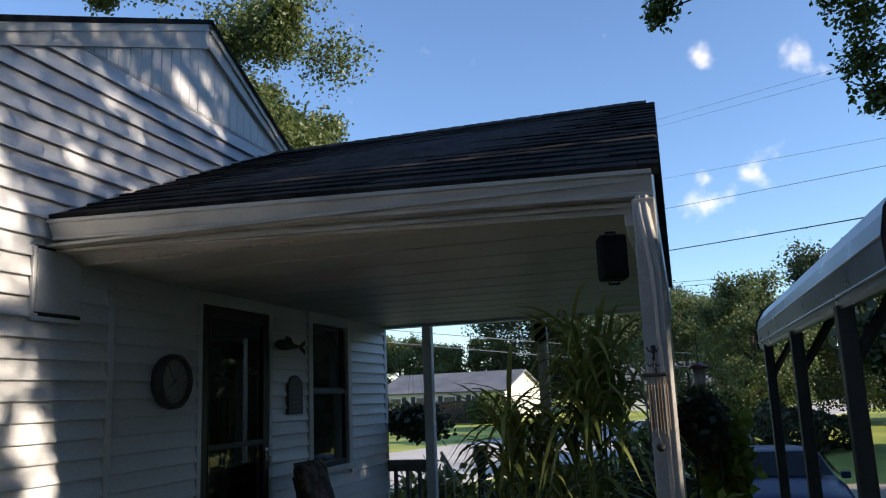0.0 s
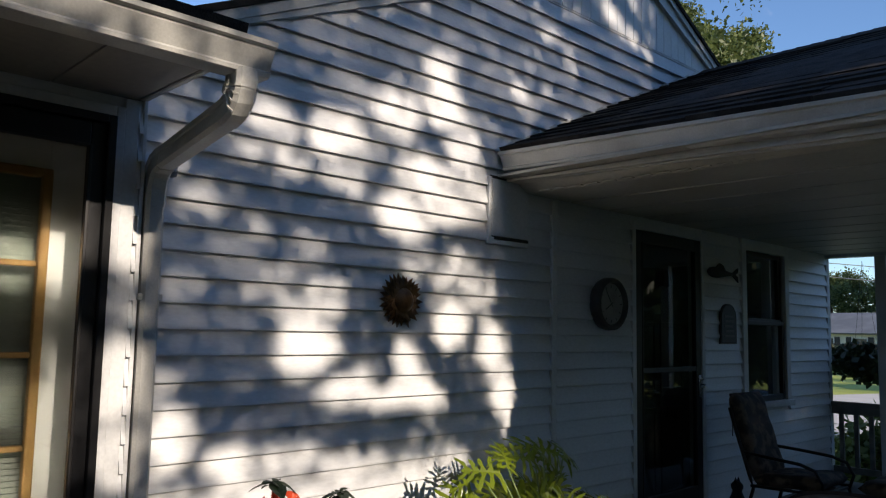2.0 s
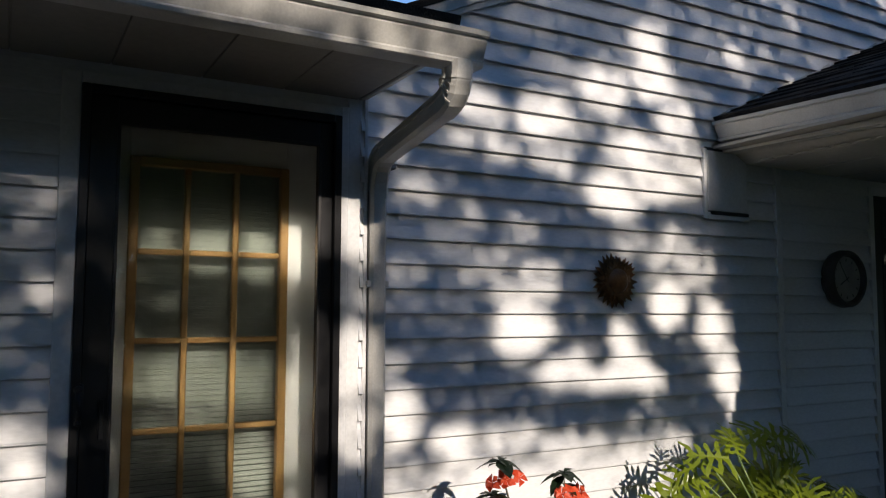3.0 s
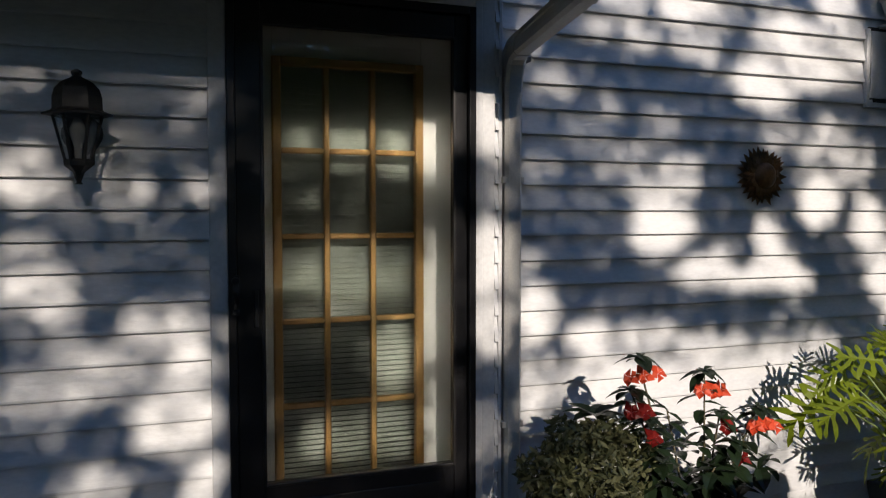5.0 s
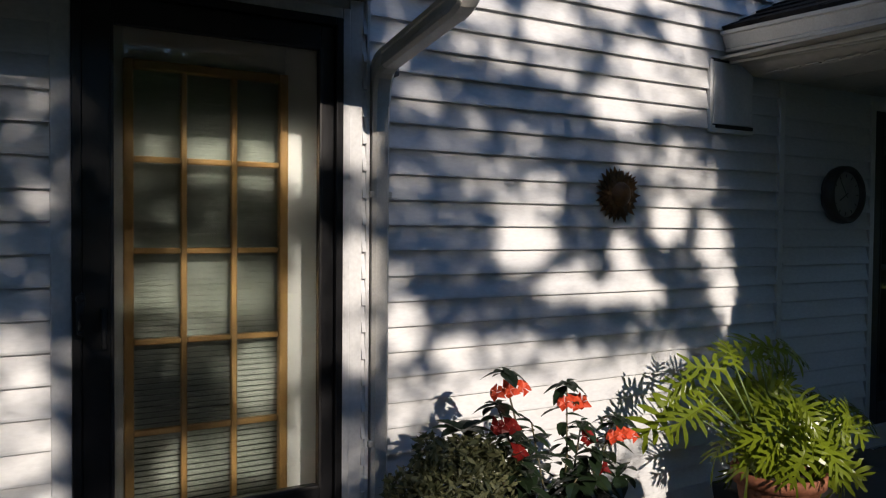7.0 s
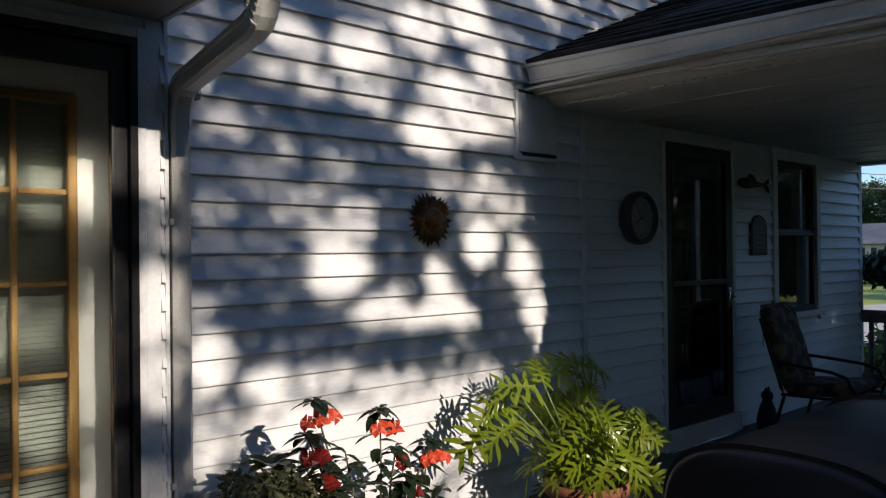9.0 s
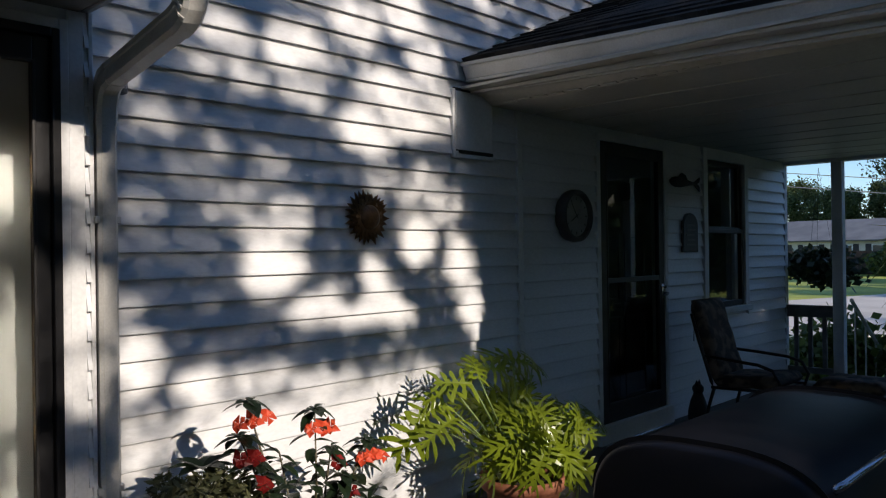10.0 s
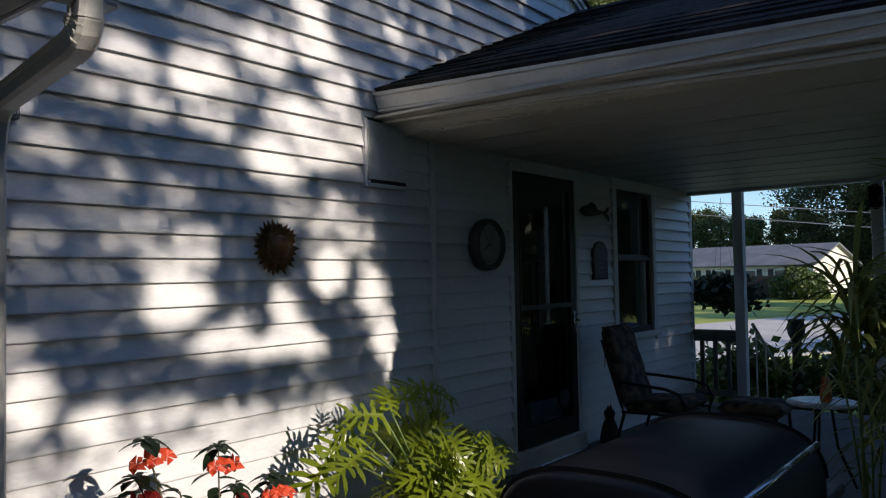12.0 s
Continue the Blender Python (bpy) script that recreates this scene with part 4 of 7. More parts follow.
def ray_mesh(r0, tip, curl):
    """One pointed, slightly curled metal ray along +y."""
    bm = bmesh.new()
    w, m = 0.016, (r0 + tip) * 0.5
    p = [(0, r0, -w * 0.7), (0.006, m, -w), (curl, tip, 0), (0.006, m, w), (0, r0, w * 0.7)]
    f, b = [bm.verts.new(q) for q in p], [bm.verts.new((q[0] - 0.004, q[1], q[2])) for q in p]
    bm.faces.new(f); bm.faces.new(b[::-1])
    for i in range(5):
        bm.faces.new((f[i], b[i], b[(i + 1) % 5], f[(i + 1) % 5]))
    return mesh_of(bm, "ray", brass)


for ring, (n, r0, r1, x) in enumerate(((26, 0.05, 0.138, 0.008), (24, 0.045, 0.118, 0.022), (20, 0.04, 0.095, 0.034))):
    kinds = [ray_mesh(r0, r1 * k, c) for k, c in ((0.90, -0.004), (0.97, 0.004), (1.02, 0.011))]
    for k in range(n):
        ray = new("ray", kinds[srng.randrange(3)])
        ray.parent = sunface
        ray.matrix_local = Matrix.Translation((x, 0, 0)) @ Matrix.Rotation(2 * math.pi * (k + 0.5 * (ring % 2)) / n + srng.uniform(-0.04, 0.04), 4, "X")
bm = bmesh.new()
lathe(bm, [(0.062, 0.0), (0.066, 0.02), (0.058, 0.042), (0.04, 0.056), (0.015, 0.062)], 28, Matrix.Rotation(radians(90), 4, "Y"))
part("disc", bm, brass, sunface, "", True)

# clock
clock = thing("wall_clock", (0.016, 1.068, 1.648), "round wall clock with a deep dark rim and grey dial", "clock")
turn = Matrix.Rotation(radians(90), 4, "Y")
bm = bmesh.new()
lathe(bm, [(0.125, 0.0), (0.160, 0.002), (0.168, 0.030), (0.164, 0.070), (0.150, 0.082), (0.136, 0.074), (0.128, 0.045)], 40, turn)
part("rim", bm, pbr("clock_rim", (0.03, 0.028, 0.027), (0.06, 0.055, 0.05), 9, 0.4), clock, "dark rim", True)
bm = bmesh.new()
lathe(bm, [(0.131, 0.040), (0.131, 0.052), (0.128, 0.053)], 40, turn)
part("dial", bm, pbr("clock_dial", (0.20, 0.20, 0.195), (0.30, 0.30, 0.285), 7, 0.5), clock, "grey dial")
for k in range(12):
    bm = bmesh.new()
    a = k * math.pi / 6
    soft_box(bm, 0.053, 0.055, -0.003, 0.003, 0.100, 0.118, 0.001)
    bm.transform(Matrix.Rotation(a, 4, "X"))
    part("hour_mark", bm, cast_black, clock)
for a, long, w in ((2.1, 0.07, 0.005), (0.6, 0.10, 0.0035)):
    bm = bmesh.new()
    soft_box(bm, 0.056, 0.058, -w * 0.7, w * 0.7, -0.02, long, 0.001)
    bm.transform(Matrix.Rotation(a, 4, "X"))
    part("hand", bm, dark_frame, clock)

# plaque with an arched top
plaque = thing("wall_plaque", (0.016, 2.722, 1.40), "dark arched wall plaque with raised border beside the door", "plaque")


def arch_plate(bm, w, h, x0, x1):
    pts = [(-w, 0.0), (w, 0.0), (w, h - w * 0.75)] + [(w * math.cos(k * math.pi / 12), h - w * 0.75 + w * 0.75 * math.sin(k * math.pi / 12)) for k in range(1, 12)] + [(-w, h - w * 0.75)]
    f, b = [bm.verts.new((x1, y, z)) for y, z in pts], [bm.verts.new((x0, y, z)) for y, z in pts]
    bm.faces.new(f); bm.faces.new(b[::-1])
    for i in range(len(pts)):
        j = (i + 1) % len(pts)
        bm.faces.new((f[i], b[i], b[j], f[j]))


bm = bmesh.new()
arch_plate(bm, 0.135, 0.31, 0.0, 0.012)
part("plate", bm, cast_black, plaque)
bm = bmesh.new()
arch_plate(bm, 0.118, 0.285, 0.012, 0.017)
bm.transform(Matrix.Translation((0, 0, 0.012)))
part("panel", bm, pbr("plaque_face", (0.03, 0.03, 0.03), (0.045, 0.045, 0.045), 12, 0.5), plaque, "slightly paler raised panel")
for k in range(5):
    bm = bmesh.new()
    soft_box(bm, 0.016, 0.020, -0.08 + 0.01 * (k % 2), 0.08 - 0.012 * (k % 3), 0.05 + 0.038 * k, 0.066 + 0.038 * k, 0.001)
    part("text_bar", bm, pbr("plaque_bar", (0.07, 0.066, 0.06), (0.09, 0.085, 0.08), 9, 0.5), plaque)

# cast fish-shaped ornament
fish = thing("wall_fish_ornament", (0.03, 2.645, 1.945), "dark metal fish ornament beside the porch door", "wall ornament")
bm = bmesh.new()
prof = [(0.012, -0.25), (0.03, -0.22), (0.042, -0.16), (0.04, -0.08), (0.026, 0.02), (0.016, 0.10), (0.012, 0.16)]
lathe(bm, prof, 14, Matrix.Rotation(radians(-90), 4, "X") @ Matrix.Diagonal((0.5, 1, 1, 1)))
part("body", bm, cast_black, fish, "", True)
for s, z in ((1, 0.055), (-1, -0.06)):
    bm = bmesh.new()
    pts = [(0.13, 0.0), (0.25, z), (0.24, z * 0.3), (0.20, 0.0)]
    f, b = [bm.verts.new((0.004, y, q)) for y, q in pts], [bm.verts.new((-0.006, y, q)) for y, q in pts]
    bm.faces.new(f); bm.faces.new(b[::-1])
    for i in range(4):
        bm.faces.new((f[i], b[i], b[(i + 1) % 4], f[(i + 1) % 4]))
    part("tail_fin", bm, cast_black, fish)
bm = bmesh.new()
pts = [(-0.12, 0.035), (-0.06, 0.075), (0.0, 0.06), (0.04, 0.018)]
f, b = [bm.verts.new((0.004, y, q)) for y, q in pts], [bm.verts.new((-0.006, y, q)) for y, q in pts]
bm.faces.new(f); bm.faces.new(b[::-1])
for i in range(4):
    bm.faces.new((f[i], b[i], b[(i + 1) % 4], f[(i + 1) % 4]))
part("back_fin", bm, cast_black, fish)

# small meter tag beside the downspout
tag = thing("wall_sensor", (0.014, -1.835, 2.06), "small grey plastic sensor on the siding", "sensor")
bm = bmesh.new()
soft_box(bm, 0.0, 0.04, -0.022, 0.022, -0.03, 0.045, 0.006)
part("body", bm, pbr("grey_plastic", (0.13, 0.135, 0.15), (0.2, 0.2, 0.21), 9, 0.5), tag)
for k in range(4):
    bm = bmesh.new()
    soft_box(bm, 0.040, 0.043, -0.017 + k * 0.009, -0.012 + k * 0.009, -0.012, 0.004, 0.001)
    part("grille_bar", bm, white_trim, tag)


# ---- unseen shade tree, added between the sun and the house ----
# crown gaps, cut so their light on the house fits the camera's view (y, z, half width, half height, openness)
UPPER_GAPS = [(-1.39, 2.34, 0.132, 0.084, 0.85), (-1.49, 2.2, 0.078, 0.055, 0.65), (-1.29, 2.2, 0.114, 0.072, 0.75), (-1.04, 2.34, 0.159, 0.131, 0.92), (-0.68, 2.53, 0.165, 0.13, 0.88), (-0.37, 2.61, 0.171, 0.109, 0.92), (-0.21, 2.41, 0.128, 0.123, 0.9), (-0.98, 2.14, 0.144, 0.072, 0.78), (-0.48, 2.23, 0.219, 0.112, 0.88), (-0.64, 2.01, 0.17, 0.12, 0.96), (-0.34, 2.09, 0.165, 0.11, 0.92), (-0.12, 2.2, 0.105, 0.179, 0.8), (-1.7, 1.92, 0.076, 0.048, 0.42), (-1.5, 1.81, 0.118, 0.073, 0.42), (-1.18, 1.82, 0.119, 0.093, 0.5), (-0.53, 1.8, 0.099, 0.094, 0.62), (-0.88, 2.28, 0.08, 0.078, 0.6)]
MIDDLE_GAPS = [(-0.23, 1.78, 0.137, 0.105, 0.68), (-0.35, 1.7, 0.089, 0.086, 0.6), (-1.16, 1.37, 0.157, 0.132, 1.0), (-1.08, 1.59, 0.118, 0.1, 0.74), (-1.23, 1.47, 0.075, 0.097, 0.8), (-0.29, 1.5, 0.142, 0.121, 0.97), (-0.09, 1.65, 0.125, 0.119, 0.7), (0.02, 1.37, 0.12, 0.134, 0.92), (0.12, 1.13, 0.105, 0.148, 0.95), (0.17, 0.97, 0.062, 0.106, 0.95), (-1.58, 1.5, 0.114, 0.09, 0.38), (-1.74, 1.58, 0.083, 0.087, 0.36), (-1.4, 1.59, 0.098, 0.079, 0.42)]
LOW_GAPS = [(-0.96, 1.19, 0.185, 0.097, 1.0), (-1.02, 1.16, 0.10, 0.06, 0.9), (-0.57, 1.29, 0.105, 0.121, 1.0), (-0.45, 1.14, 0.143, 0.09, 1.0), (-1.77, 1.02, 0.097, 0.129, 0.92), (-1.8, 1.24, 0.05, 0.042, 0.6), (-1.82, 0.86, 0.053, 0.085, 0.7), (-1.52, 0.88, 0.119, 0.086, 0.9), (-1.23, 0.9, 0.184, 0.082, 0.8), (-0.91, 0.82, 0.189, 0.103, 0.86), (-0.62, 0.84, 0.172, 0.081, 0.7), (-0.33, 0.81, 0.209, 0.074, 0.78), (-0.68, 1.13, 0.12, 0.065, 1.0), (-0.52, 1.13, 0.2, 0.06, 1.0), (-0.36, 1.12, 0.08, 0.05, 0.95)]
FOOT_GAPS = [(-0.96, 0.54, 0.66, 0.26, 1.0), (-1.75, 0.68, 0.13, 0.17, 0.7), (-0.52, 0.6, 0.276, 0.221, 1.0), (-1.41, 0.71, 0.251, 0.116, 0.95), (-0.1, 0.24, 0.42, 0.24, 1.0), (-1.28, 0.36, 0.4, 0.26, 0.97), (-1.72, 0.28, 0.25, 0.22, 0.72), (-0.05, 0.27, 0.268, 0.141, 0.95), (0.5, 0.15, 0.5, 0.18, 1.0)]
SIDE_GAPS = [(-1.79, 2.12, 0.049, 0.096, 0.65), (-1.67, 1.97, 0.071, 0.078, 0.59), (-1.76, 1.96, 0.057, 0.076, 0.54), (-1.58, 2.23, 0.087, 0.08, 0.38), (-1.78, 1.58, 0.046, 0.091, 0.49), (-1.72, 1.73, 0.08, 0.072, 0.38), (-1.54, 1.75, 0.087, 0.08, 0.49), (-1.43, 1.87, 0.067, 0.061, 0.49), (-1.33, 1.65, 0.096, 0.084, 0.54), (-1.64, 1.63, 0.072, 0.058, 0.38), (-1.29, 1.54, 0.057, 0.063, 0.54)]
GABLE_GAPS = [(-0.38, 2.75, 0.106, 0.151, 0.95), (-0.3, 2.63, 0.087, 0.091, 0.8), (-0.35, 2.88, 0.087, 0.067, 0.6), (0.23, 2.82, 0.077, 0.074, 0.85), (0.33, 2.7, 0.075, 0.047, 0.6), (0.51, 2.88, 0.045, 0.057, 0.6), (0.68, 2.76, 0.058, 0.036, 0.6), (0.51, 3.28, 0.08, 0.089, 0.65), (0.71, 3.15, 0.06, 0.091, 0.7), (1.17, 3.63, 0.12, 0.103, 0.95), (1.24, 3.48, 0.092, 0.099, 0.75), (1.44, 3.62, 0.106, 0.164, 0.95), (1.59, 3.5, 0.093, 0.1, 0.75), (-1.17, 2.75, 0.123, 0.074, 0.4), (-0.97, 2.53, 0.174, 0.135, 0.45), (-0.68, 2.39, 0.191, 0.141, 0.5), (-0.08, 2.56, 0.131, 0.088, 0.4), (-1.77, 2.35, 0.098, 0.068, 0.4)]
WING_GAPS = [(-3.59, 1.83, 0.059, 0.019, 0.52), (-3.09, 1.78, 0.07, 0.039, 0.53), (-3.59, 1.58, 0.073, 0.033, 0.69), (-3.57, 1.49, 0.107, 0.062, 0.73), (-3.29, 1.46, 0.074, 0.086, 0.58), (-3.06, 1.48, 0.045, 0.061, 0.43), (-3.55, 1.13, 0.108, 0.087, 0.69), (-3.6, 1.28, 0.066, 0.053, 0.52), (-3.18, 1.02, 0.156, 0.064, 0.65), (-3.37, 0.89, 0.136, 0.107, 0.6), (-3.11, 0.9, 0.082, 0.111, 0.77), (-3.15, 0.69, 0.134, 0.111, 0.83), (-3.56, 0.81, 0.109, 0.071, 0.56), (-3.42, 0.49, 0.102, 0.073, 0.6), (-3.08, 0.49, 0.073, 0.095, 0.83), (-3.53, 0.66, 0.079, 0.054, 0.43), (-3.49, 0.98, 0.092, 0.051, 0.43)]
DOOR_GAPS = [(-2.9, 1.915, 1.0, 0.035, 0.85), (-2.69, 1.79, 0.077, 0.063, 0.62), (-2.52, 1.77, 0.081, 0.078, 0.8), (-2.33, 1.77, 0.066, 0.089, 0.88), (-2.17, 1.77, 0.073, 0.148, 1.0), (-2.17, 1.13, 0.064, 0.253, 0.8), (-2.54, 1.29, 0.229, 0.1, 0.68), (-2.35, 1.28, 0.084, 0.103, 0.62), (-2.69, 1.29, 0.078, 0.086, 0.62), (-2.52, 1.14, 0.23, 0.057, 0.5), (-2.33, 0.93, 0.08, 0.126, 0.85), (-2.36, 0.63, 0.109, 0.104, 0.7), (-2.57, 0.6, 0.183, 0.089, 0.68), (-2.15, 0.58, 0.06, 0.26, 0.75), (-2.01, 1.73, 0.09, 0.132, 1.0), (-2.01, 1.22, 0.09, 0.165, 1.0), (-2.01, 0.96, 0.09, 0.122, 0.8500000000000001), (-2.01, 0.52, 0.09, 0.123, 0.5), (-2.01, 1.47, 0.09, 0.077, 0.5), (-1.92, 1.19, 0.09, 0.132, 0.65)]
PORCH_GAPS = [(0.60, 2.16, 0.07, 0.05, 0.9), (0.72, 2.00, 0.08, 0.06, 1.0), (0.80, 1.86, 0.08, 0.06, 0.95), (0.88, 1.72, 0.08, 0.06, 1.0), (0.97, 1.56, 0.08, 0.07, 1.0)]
# strokes kept thick with leaves, standing in for limb shadows: two ends of each (y, z) and its half width
SHADE_STROKES = [(-1.13, 1.20, -0.72, 1.42, 0.045), (-0.52, 1.45, -0.16, 1.02, 0.075), (-0.67, 1.41, -0.73, 1.22, 0.022), (-1.62, 1.19, -1.3, 1.08, 0.11), (-1.3, 1.075, -0.95, 1.03, 0.085), (-0.95, 1.0, -0.70, 0.96, 0.095), (-0.70, 0.955, -0.05, 0.955, 0.105), (-0.72, 1.46, -0.50, 1.62, 0.05)]
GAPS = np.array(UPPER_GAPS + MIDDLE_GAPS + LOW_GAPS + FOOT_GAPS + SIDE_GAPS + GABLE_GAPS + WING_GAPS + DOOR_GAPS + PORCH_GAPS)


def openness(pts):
    """How much sun the crown is set to let through towards each place of the house."""
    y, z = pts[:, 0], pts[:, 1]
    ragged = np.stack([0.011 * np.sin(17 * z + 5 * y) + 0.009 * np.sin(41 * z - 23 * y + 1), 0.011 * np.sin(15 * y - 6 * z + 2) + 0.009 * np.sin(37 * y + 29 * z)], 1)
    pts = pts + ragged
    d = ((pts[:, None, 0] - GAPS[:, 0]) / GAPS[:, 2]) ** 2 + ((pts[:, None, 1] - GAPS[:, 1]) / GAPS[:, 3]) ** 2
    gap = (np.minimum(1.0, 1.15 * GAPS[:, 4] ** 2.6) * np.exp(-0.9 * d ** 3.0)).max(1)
    for y0, z0, y1, z1, half in SHADE_STROKES:
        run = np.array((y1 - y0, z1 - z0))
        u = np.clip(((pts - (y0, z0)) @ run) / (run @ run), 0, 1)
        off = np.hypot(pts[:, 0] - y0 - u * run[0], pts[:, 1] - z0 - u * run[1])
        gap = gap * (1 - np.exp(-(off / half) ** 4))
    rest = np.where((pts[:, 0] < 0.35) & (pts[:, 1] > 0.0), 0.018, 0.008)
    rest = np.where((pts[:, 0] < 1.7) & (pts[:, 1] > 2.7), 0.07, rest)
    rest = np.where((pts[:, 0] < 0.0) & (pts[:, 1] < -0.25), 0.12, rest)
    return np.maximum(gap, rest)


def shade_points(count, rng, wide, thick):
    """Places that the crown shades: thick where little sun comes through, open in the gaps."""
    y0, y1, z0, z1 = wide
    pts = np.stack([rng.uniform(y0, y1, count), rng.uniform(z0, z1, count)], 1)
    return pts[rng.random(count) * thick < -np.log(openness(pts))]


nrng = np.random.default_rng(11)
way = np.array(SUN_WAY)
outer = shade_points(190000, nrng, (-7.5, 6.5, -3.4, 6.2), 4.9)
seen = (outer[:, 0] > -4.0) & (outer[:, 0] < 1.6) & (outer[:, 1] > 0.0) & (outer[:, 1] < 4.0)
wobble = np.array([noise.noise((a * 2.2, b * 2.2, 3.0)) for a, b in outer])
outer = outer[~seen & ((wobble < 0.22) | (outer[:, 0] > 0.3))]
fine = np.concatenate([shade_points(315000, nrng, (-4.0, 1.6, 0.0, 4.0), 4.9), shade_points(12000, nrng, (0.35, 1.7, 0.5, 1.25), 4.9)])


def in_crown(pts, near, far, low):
    """Sets shade points out along the sun's way; low is extra distance for low ones."""
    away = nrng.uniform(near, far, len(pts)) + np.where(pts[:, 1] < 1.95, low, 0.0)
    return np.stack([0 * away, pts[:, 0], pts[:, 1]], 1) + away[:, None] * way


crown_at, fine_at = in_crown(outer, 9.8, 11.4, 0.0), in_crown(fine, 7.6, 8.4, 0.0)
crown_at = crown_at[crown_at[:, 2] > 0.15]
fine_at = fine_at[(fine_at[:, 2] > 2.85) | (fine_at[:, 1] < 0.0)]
tree_leaf = leafy("oak_leaf", (0.035, 0.07, 0.012), (0.10, 0.15, 0.03))
far_leaf = leafy("far_foliage", (0.055, 0.09, 0.03), (0.165, 0.205, 0.075), 0.6, 0.4, 0.45)
# darker copy of far_leaf: shade put into the foliage colour
shaded_leaf = leafy("shaded_foliage", (0.022, 0.04, 0.014), (0.075, 0.10, 0.035), 0.6, 0.25, 0.45)
shade_tree = thing("shade_tree", (10.8, -3.4, 0.0), "unseen tree added to dapple the house, crown shaped to fit the camera view", "tree")
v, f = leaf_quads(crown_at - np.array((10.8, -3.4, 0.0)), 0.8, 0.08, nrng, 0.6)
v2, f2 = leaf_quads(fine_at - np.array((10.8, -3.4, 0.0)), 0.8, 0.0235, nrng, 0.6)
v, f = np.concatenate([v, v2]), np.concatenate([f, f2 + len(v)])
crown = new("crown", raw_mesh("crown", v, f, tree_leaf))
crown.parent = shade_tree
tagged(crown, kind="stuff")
bm = bmesh.new()
tube(bm, [(0.2, 6.0, -0.3), (0.15, 5.9, 2.2), (0.1, 5.6, 4.6), (0.0, 5.2, 6.6), (0.1, 4.6, 9.0)], 0.28, 12, 0.10)
part("trunk", bm, bark, shade_tree, "", True)
for k in range(9):
    y, z = -4.0 + k * 0.95, 8.9 + 0.7 * math.sin(k * 1.9)
    bm = bmesh.new()
    tube(bm, [(0.05, 5.0 - 0.04 * k, 7.2 + 0.2 * k), (0.3, (y + 5.0) * 0.5, 8.8 + 0.2 * (k % 3)), (0.1 * (k % 4), y + 0.4, z + 0.6)], 0.05, 6, 0.012)
    part("limb", bm, bark, shade_tree, "", True)


def leaf_tree(name, at, height, width, count, leaf, label, seed, trunk_r=0.2, bare=0.3, material=None, clumps_n=26, tight=1.0):
    """A trunk with limbs and a crown of many leaves gathered in uneven clumps."""
    r = np.random.default_rng(seed)
    root = thing(name, at, label, "tree", "trees beyond the house")
    bm = bmesh.new()
    lean = r.normal(0, 0.03, 2) * height
    tube(bm, [(0, 0, -0.2), (lean[0] * 0.3, lean[1] * 0.3, height * 0.35), (lean[0], lean[1], height * 0.85)], trunk_r, 9, trunk_r * 0.25)
    part("trunk", bm, bark, root, "", True)
    clumps = []
    for k in range(clumps_n):
        u = r.uniform(0, 2 * math.pi)
        hz = r.uniform(bare, 0.97)
        reach = width * 0.5 * math.sqrt(max(0.05, 1 - ((hz - 0.55) / 0.52) ** 2)) * r.uniform(0.35, 1.0)
        clumps.append((reach * math.cos(u), reach * math.sin(u), hz * height, tight * width * r.uniform(0.08, 0.19)))
    for c in clumps[:8]:
        bm = bmesh.new()
        z0 = c[2] - 0.18 * height
        tube(bm, [(lean[0] * 0.3, lean[1] * 0.3, max(z0, height * 0.2)), (c[0] * 0.5, c[1] * 0.5, c[2] - 0.06 * height), (c[0], c[1], c[2])], trunk_r * 0.35, 6, trunk_r * 0.08)
        part("limb", bm, bark, root, "", True)
    pts = []
    for cx, cy, cz, cr in clumps:
        n = count // len(clumps)
        d = r.normal(size=(n, 3)); d /= np.linalg.norm(d, axis=1)[:, None]
        pts.append(np.array((cx, cy, cz)) + d * (cr * r.uniform(0.1, 1.2, n) ** 0.6)[:, None] * (1.0, 1.0, 0.75) + r.normal(size=(n, 3)) * cr * 0.28)
    v, f = leaf_quads(np.concatenate(pts), 0.9, leaf, r, 0.6)
    cr = new("crown", raw_mesh("crown", v, f, material or far_leaf))
    cr.parent = root
    tagged(cr, kind="stuff")
    return root


oak_leaf = leafy("broad_oak_leaf", (0.065, 0.10, 0.03), (0.18, 0.215, 0.07), 0.45, 0.4, 0.3)
leaf_tree("oak_tree", (-6.9, 12.2, -0.6), 12.6, 8.2, 120000, 0.056, "sunlit green oak behind the house", 21, 0.3, 0.3, oak_leaf, 95, 0.5)
for k, (x, y, h, w) in enumerate(((-34, 78, 7.4, 8), (-27, 80, 8.6, 7), (-21.5, 78, 7.2, 6), (-17.5, 84, 8.4, 6), (-1, 82, 10, 10), (5, 84, 10, 10), (11, 80, 10, 9), (17, 86, 11, 11), (24, 84, 12, 11), (32, 86, 13, 11), (-42, 84, 11, 10), (41, 88, 12, 11))):
    leaf_tree("tree", (x, y, -0.35), h, w, 26000, 0.13, "green broadleaf tree beyond the street", 40 + k, 0.28, 0.12, None, 90, 0.75)
for k, (x, y, h, w) in enumerate(((-11.5, 77, 13.5, 11), (-5.0, 75, 14, 12), (1.5, 88, 13, 11))):
    leaf_tree("tree", (x, y, -0.35), h, w, 36000, 0.15, "tall dark dense tree behind the neighbour's house", 66 + k, 0.4, 0.12, shaded_leaf, 90, 0.9)
leaf_tree("tree", (6.3, 36, -0.85), 7.4, 5.2, 40000, 0.075, "tall green tree across the yard", 71, 0.2, 0.06, None, 110, 0.7)
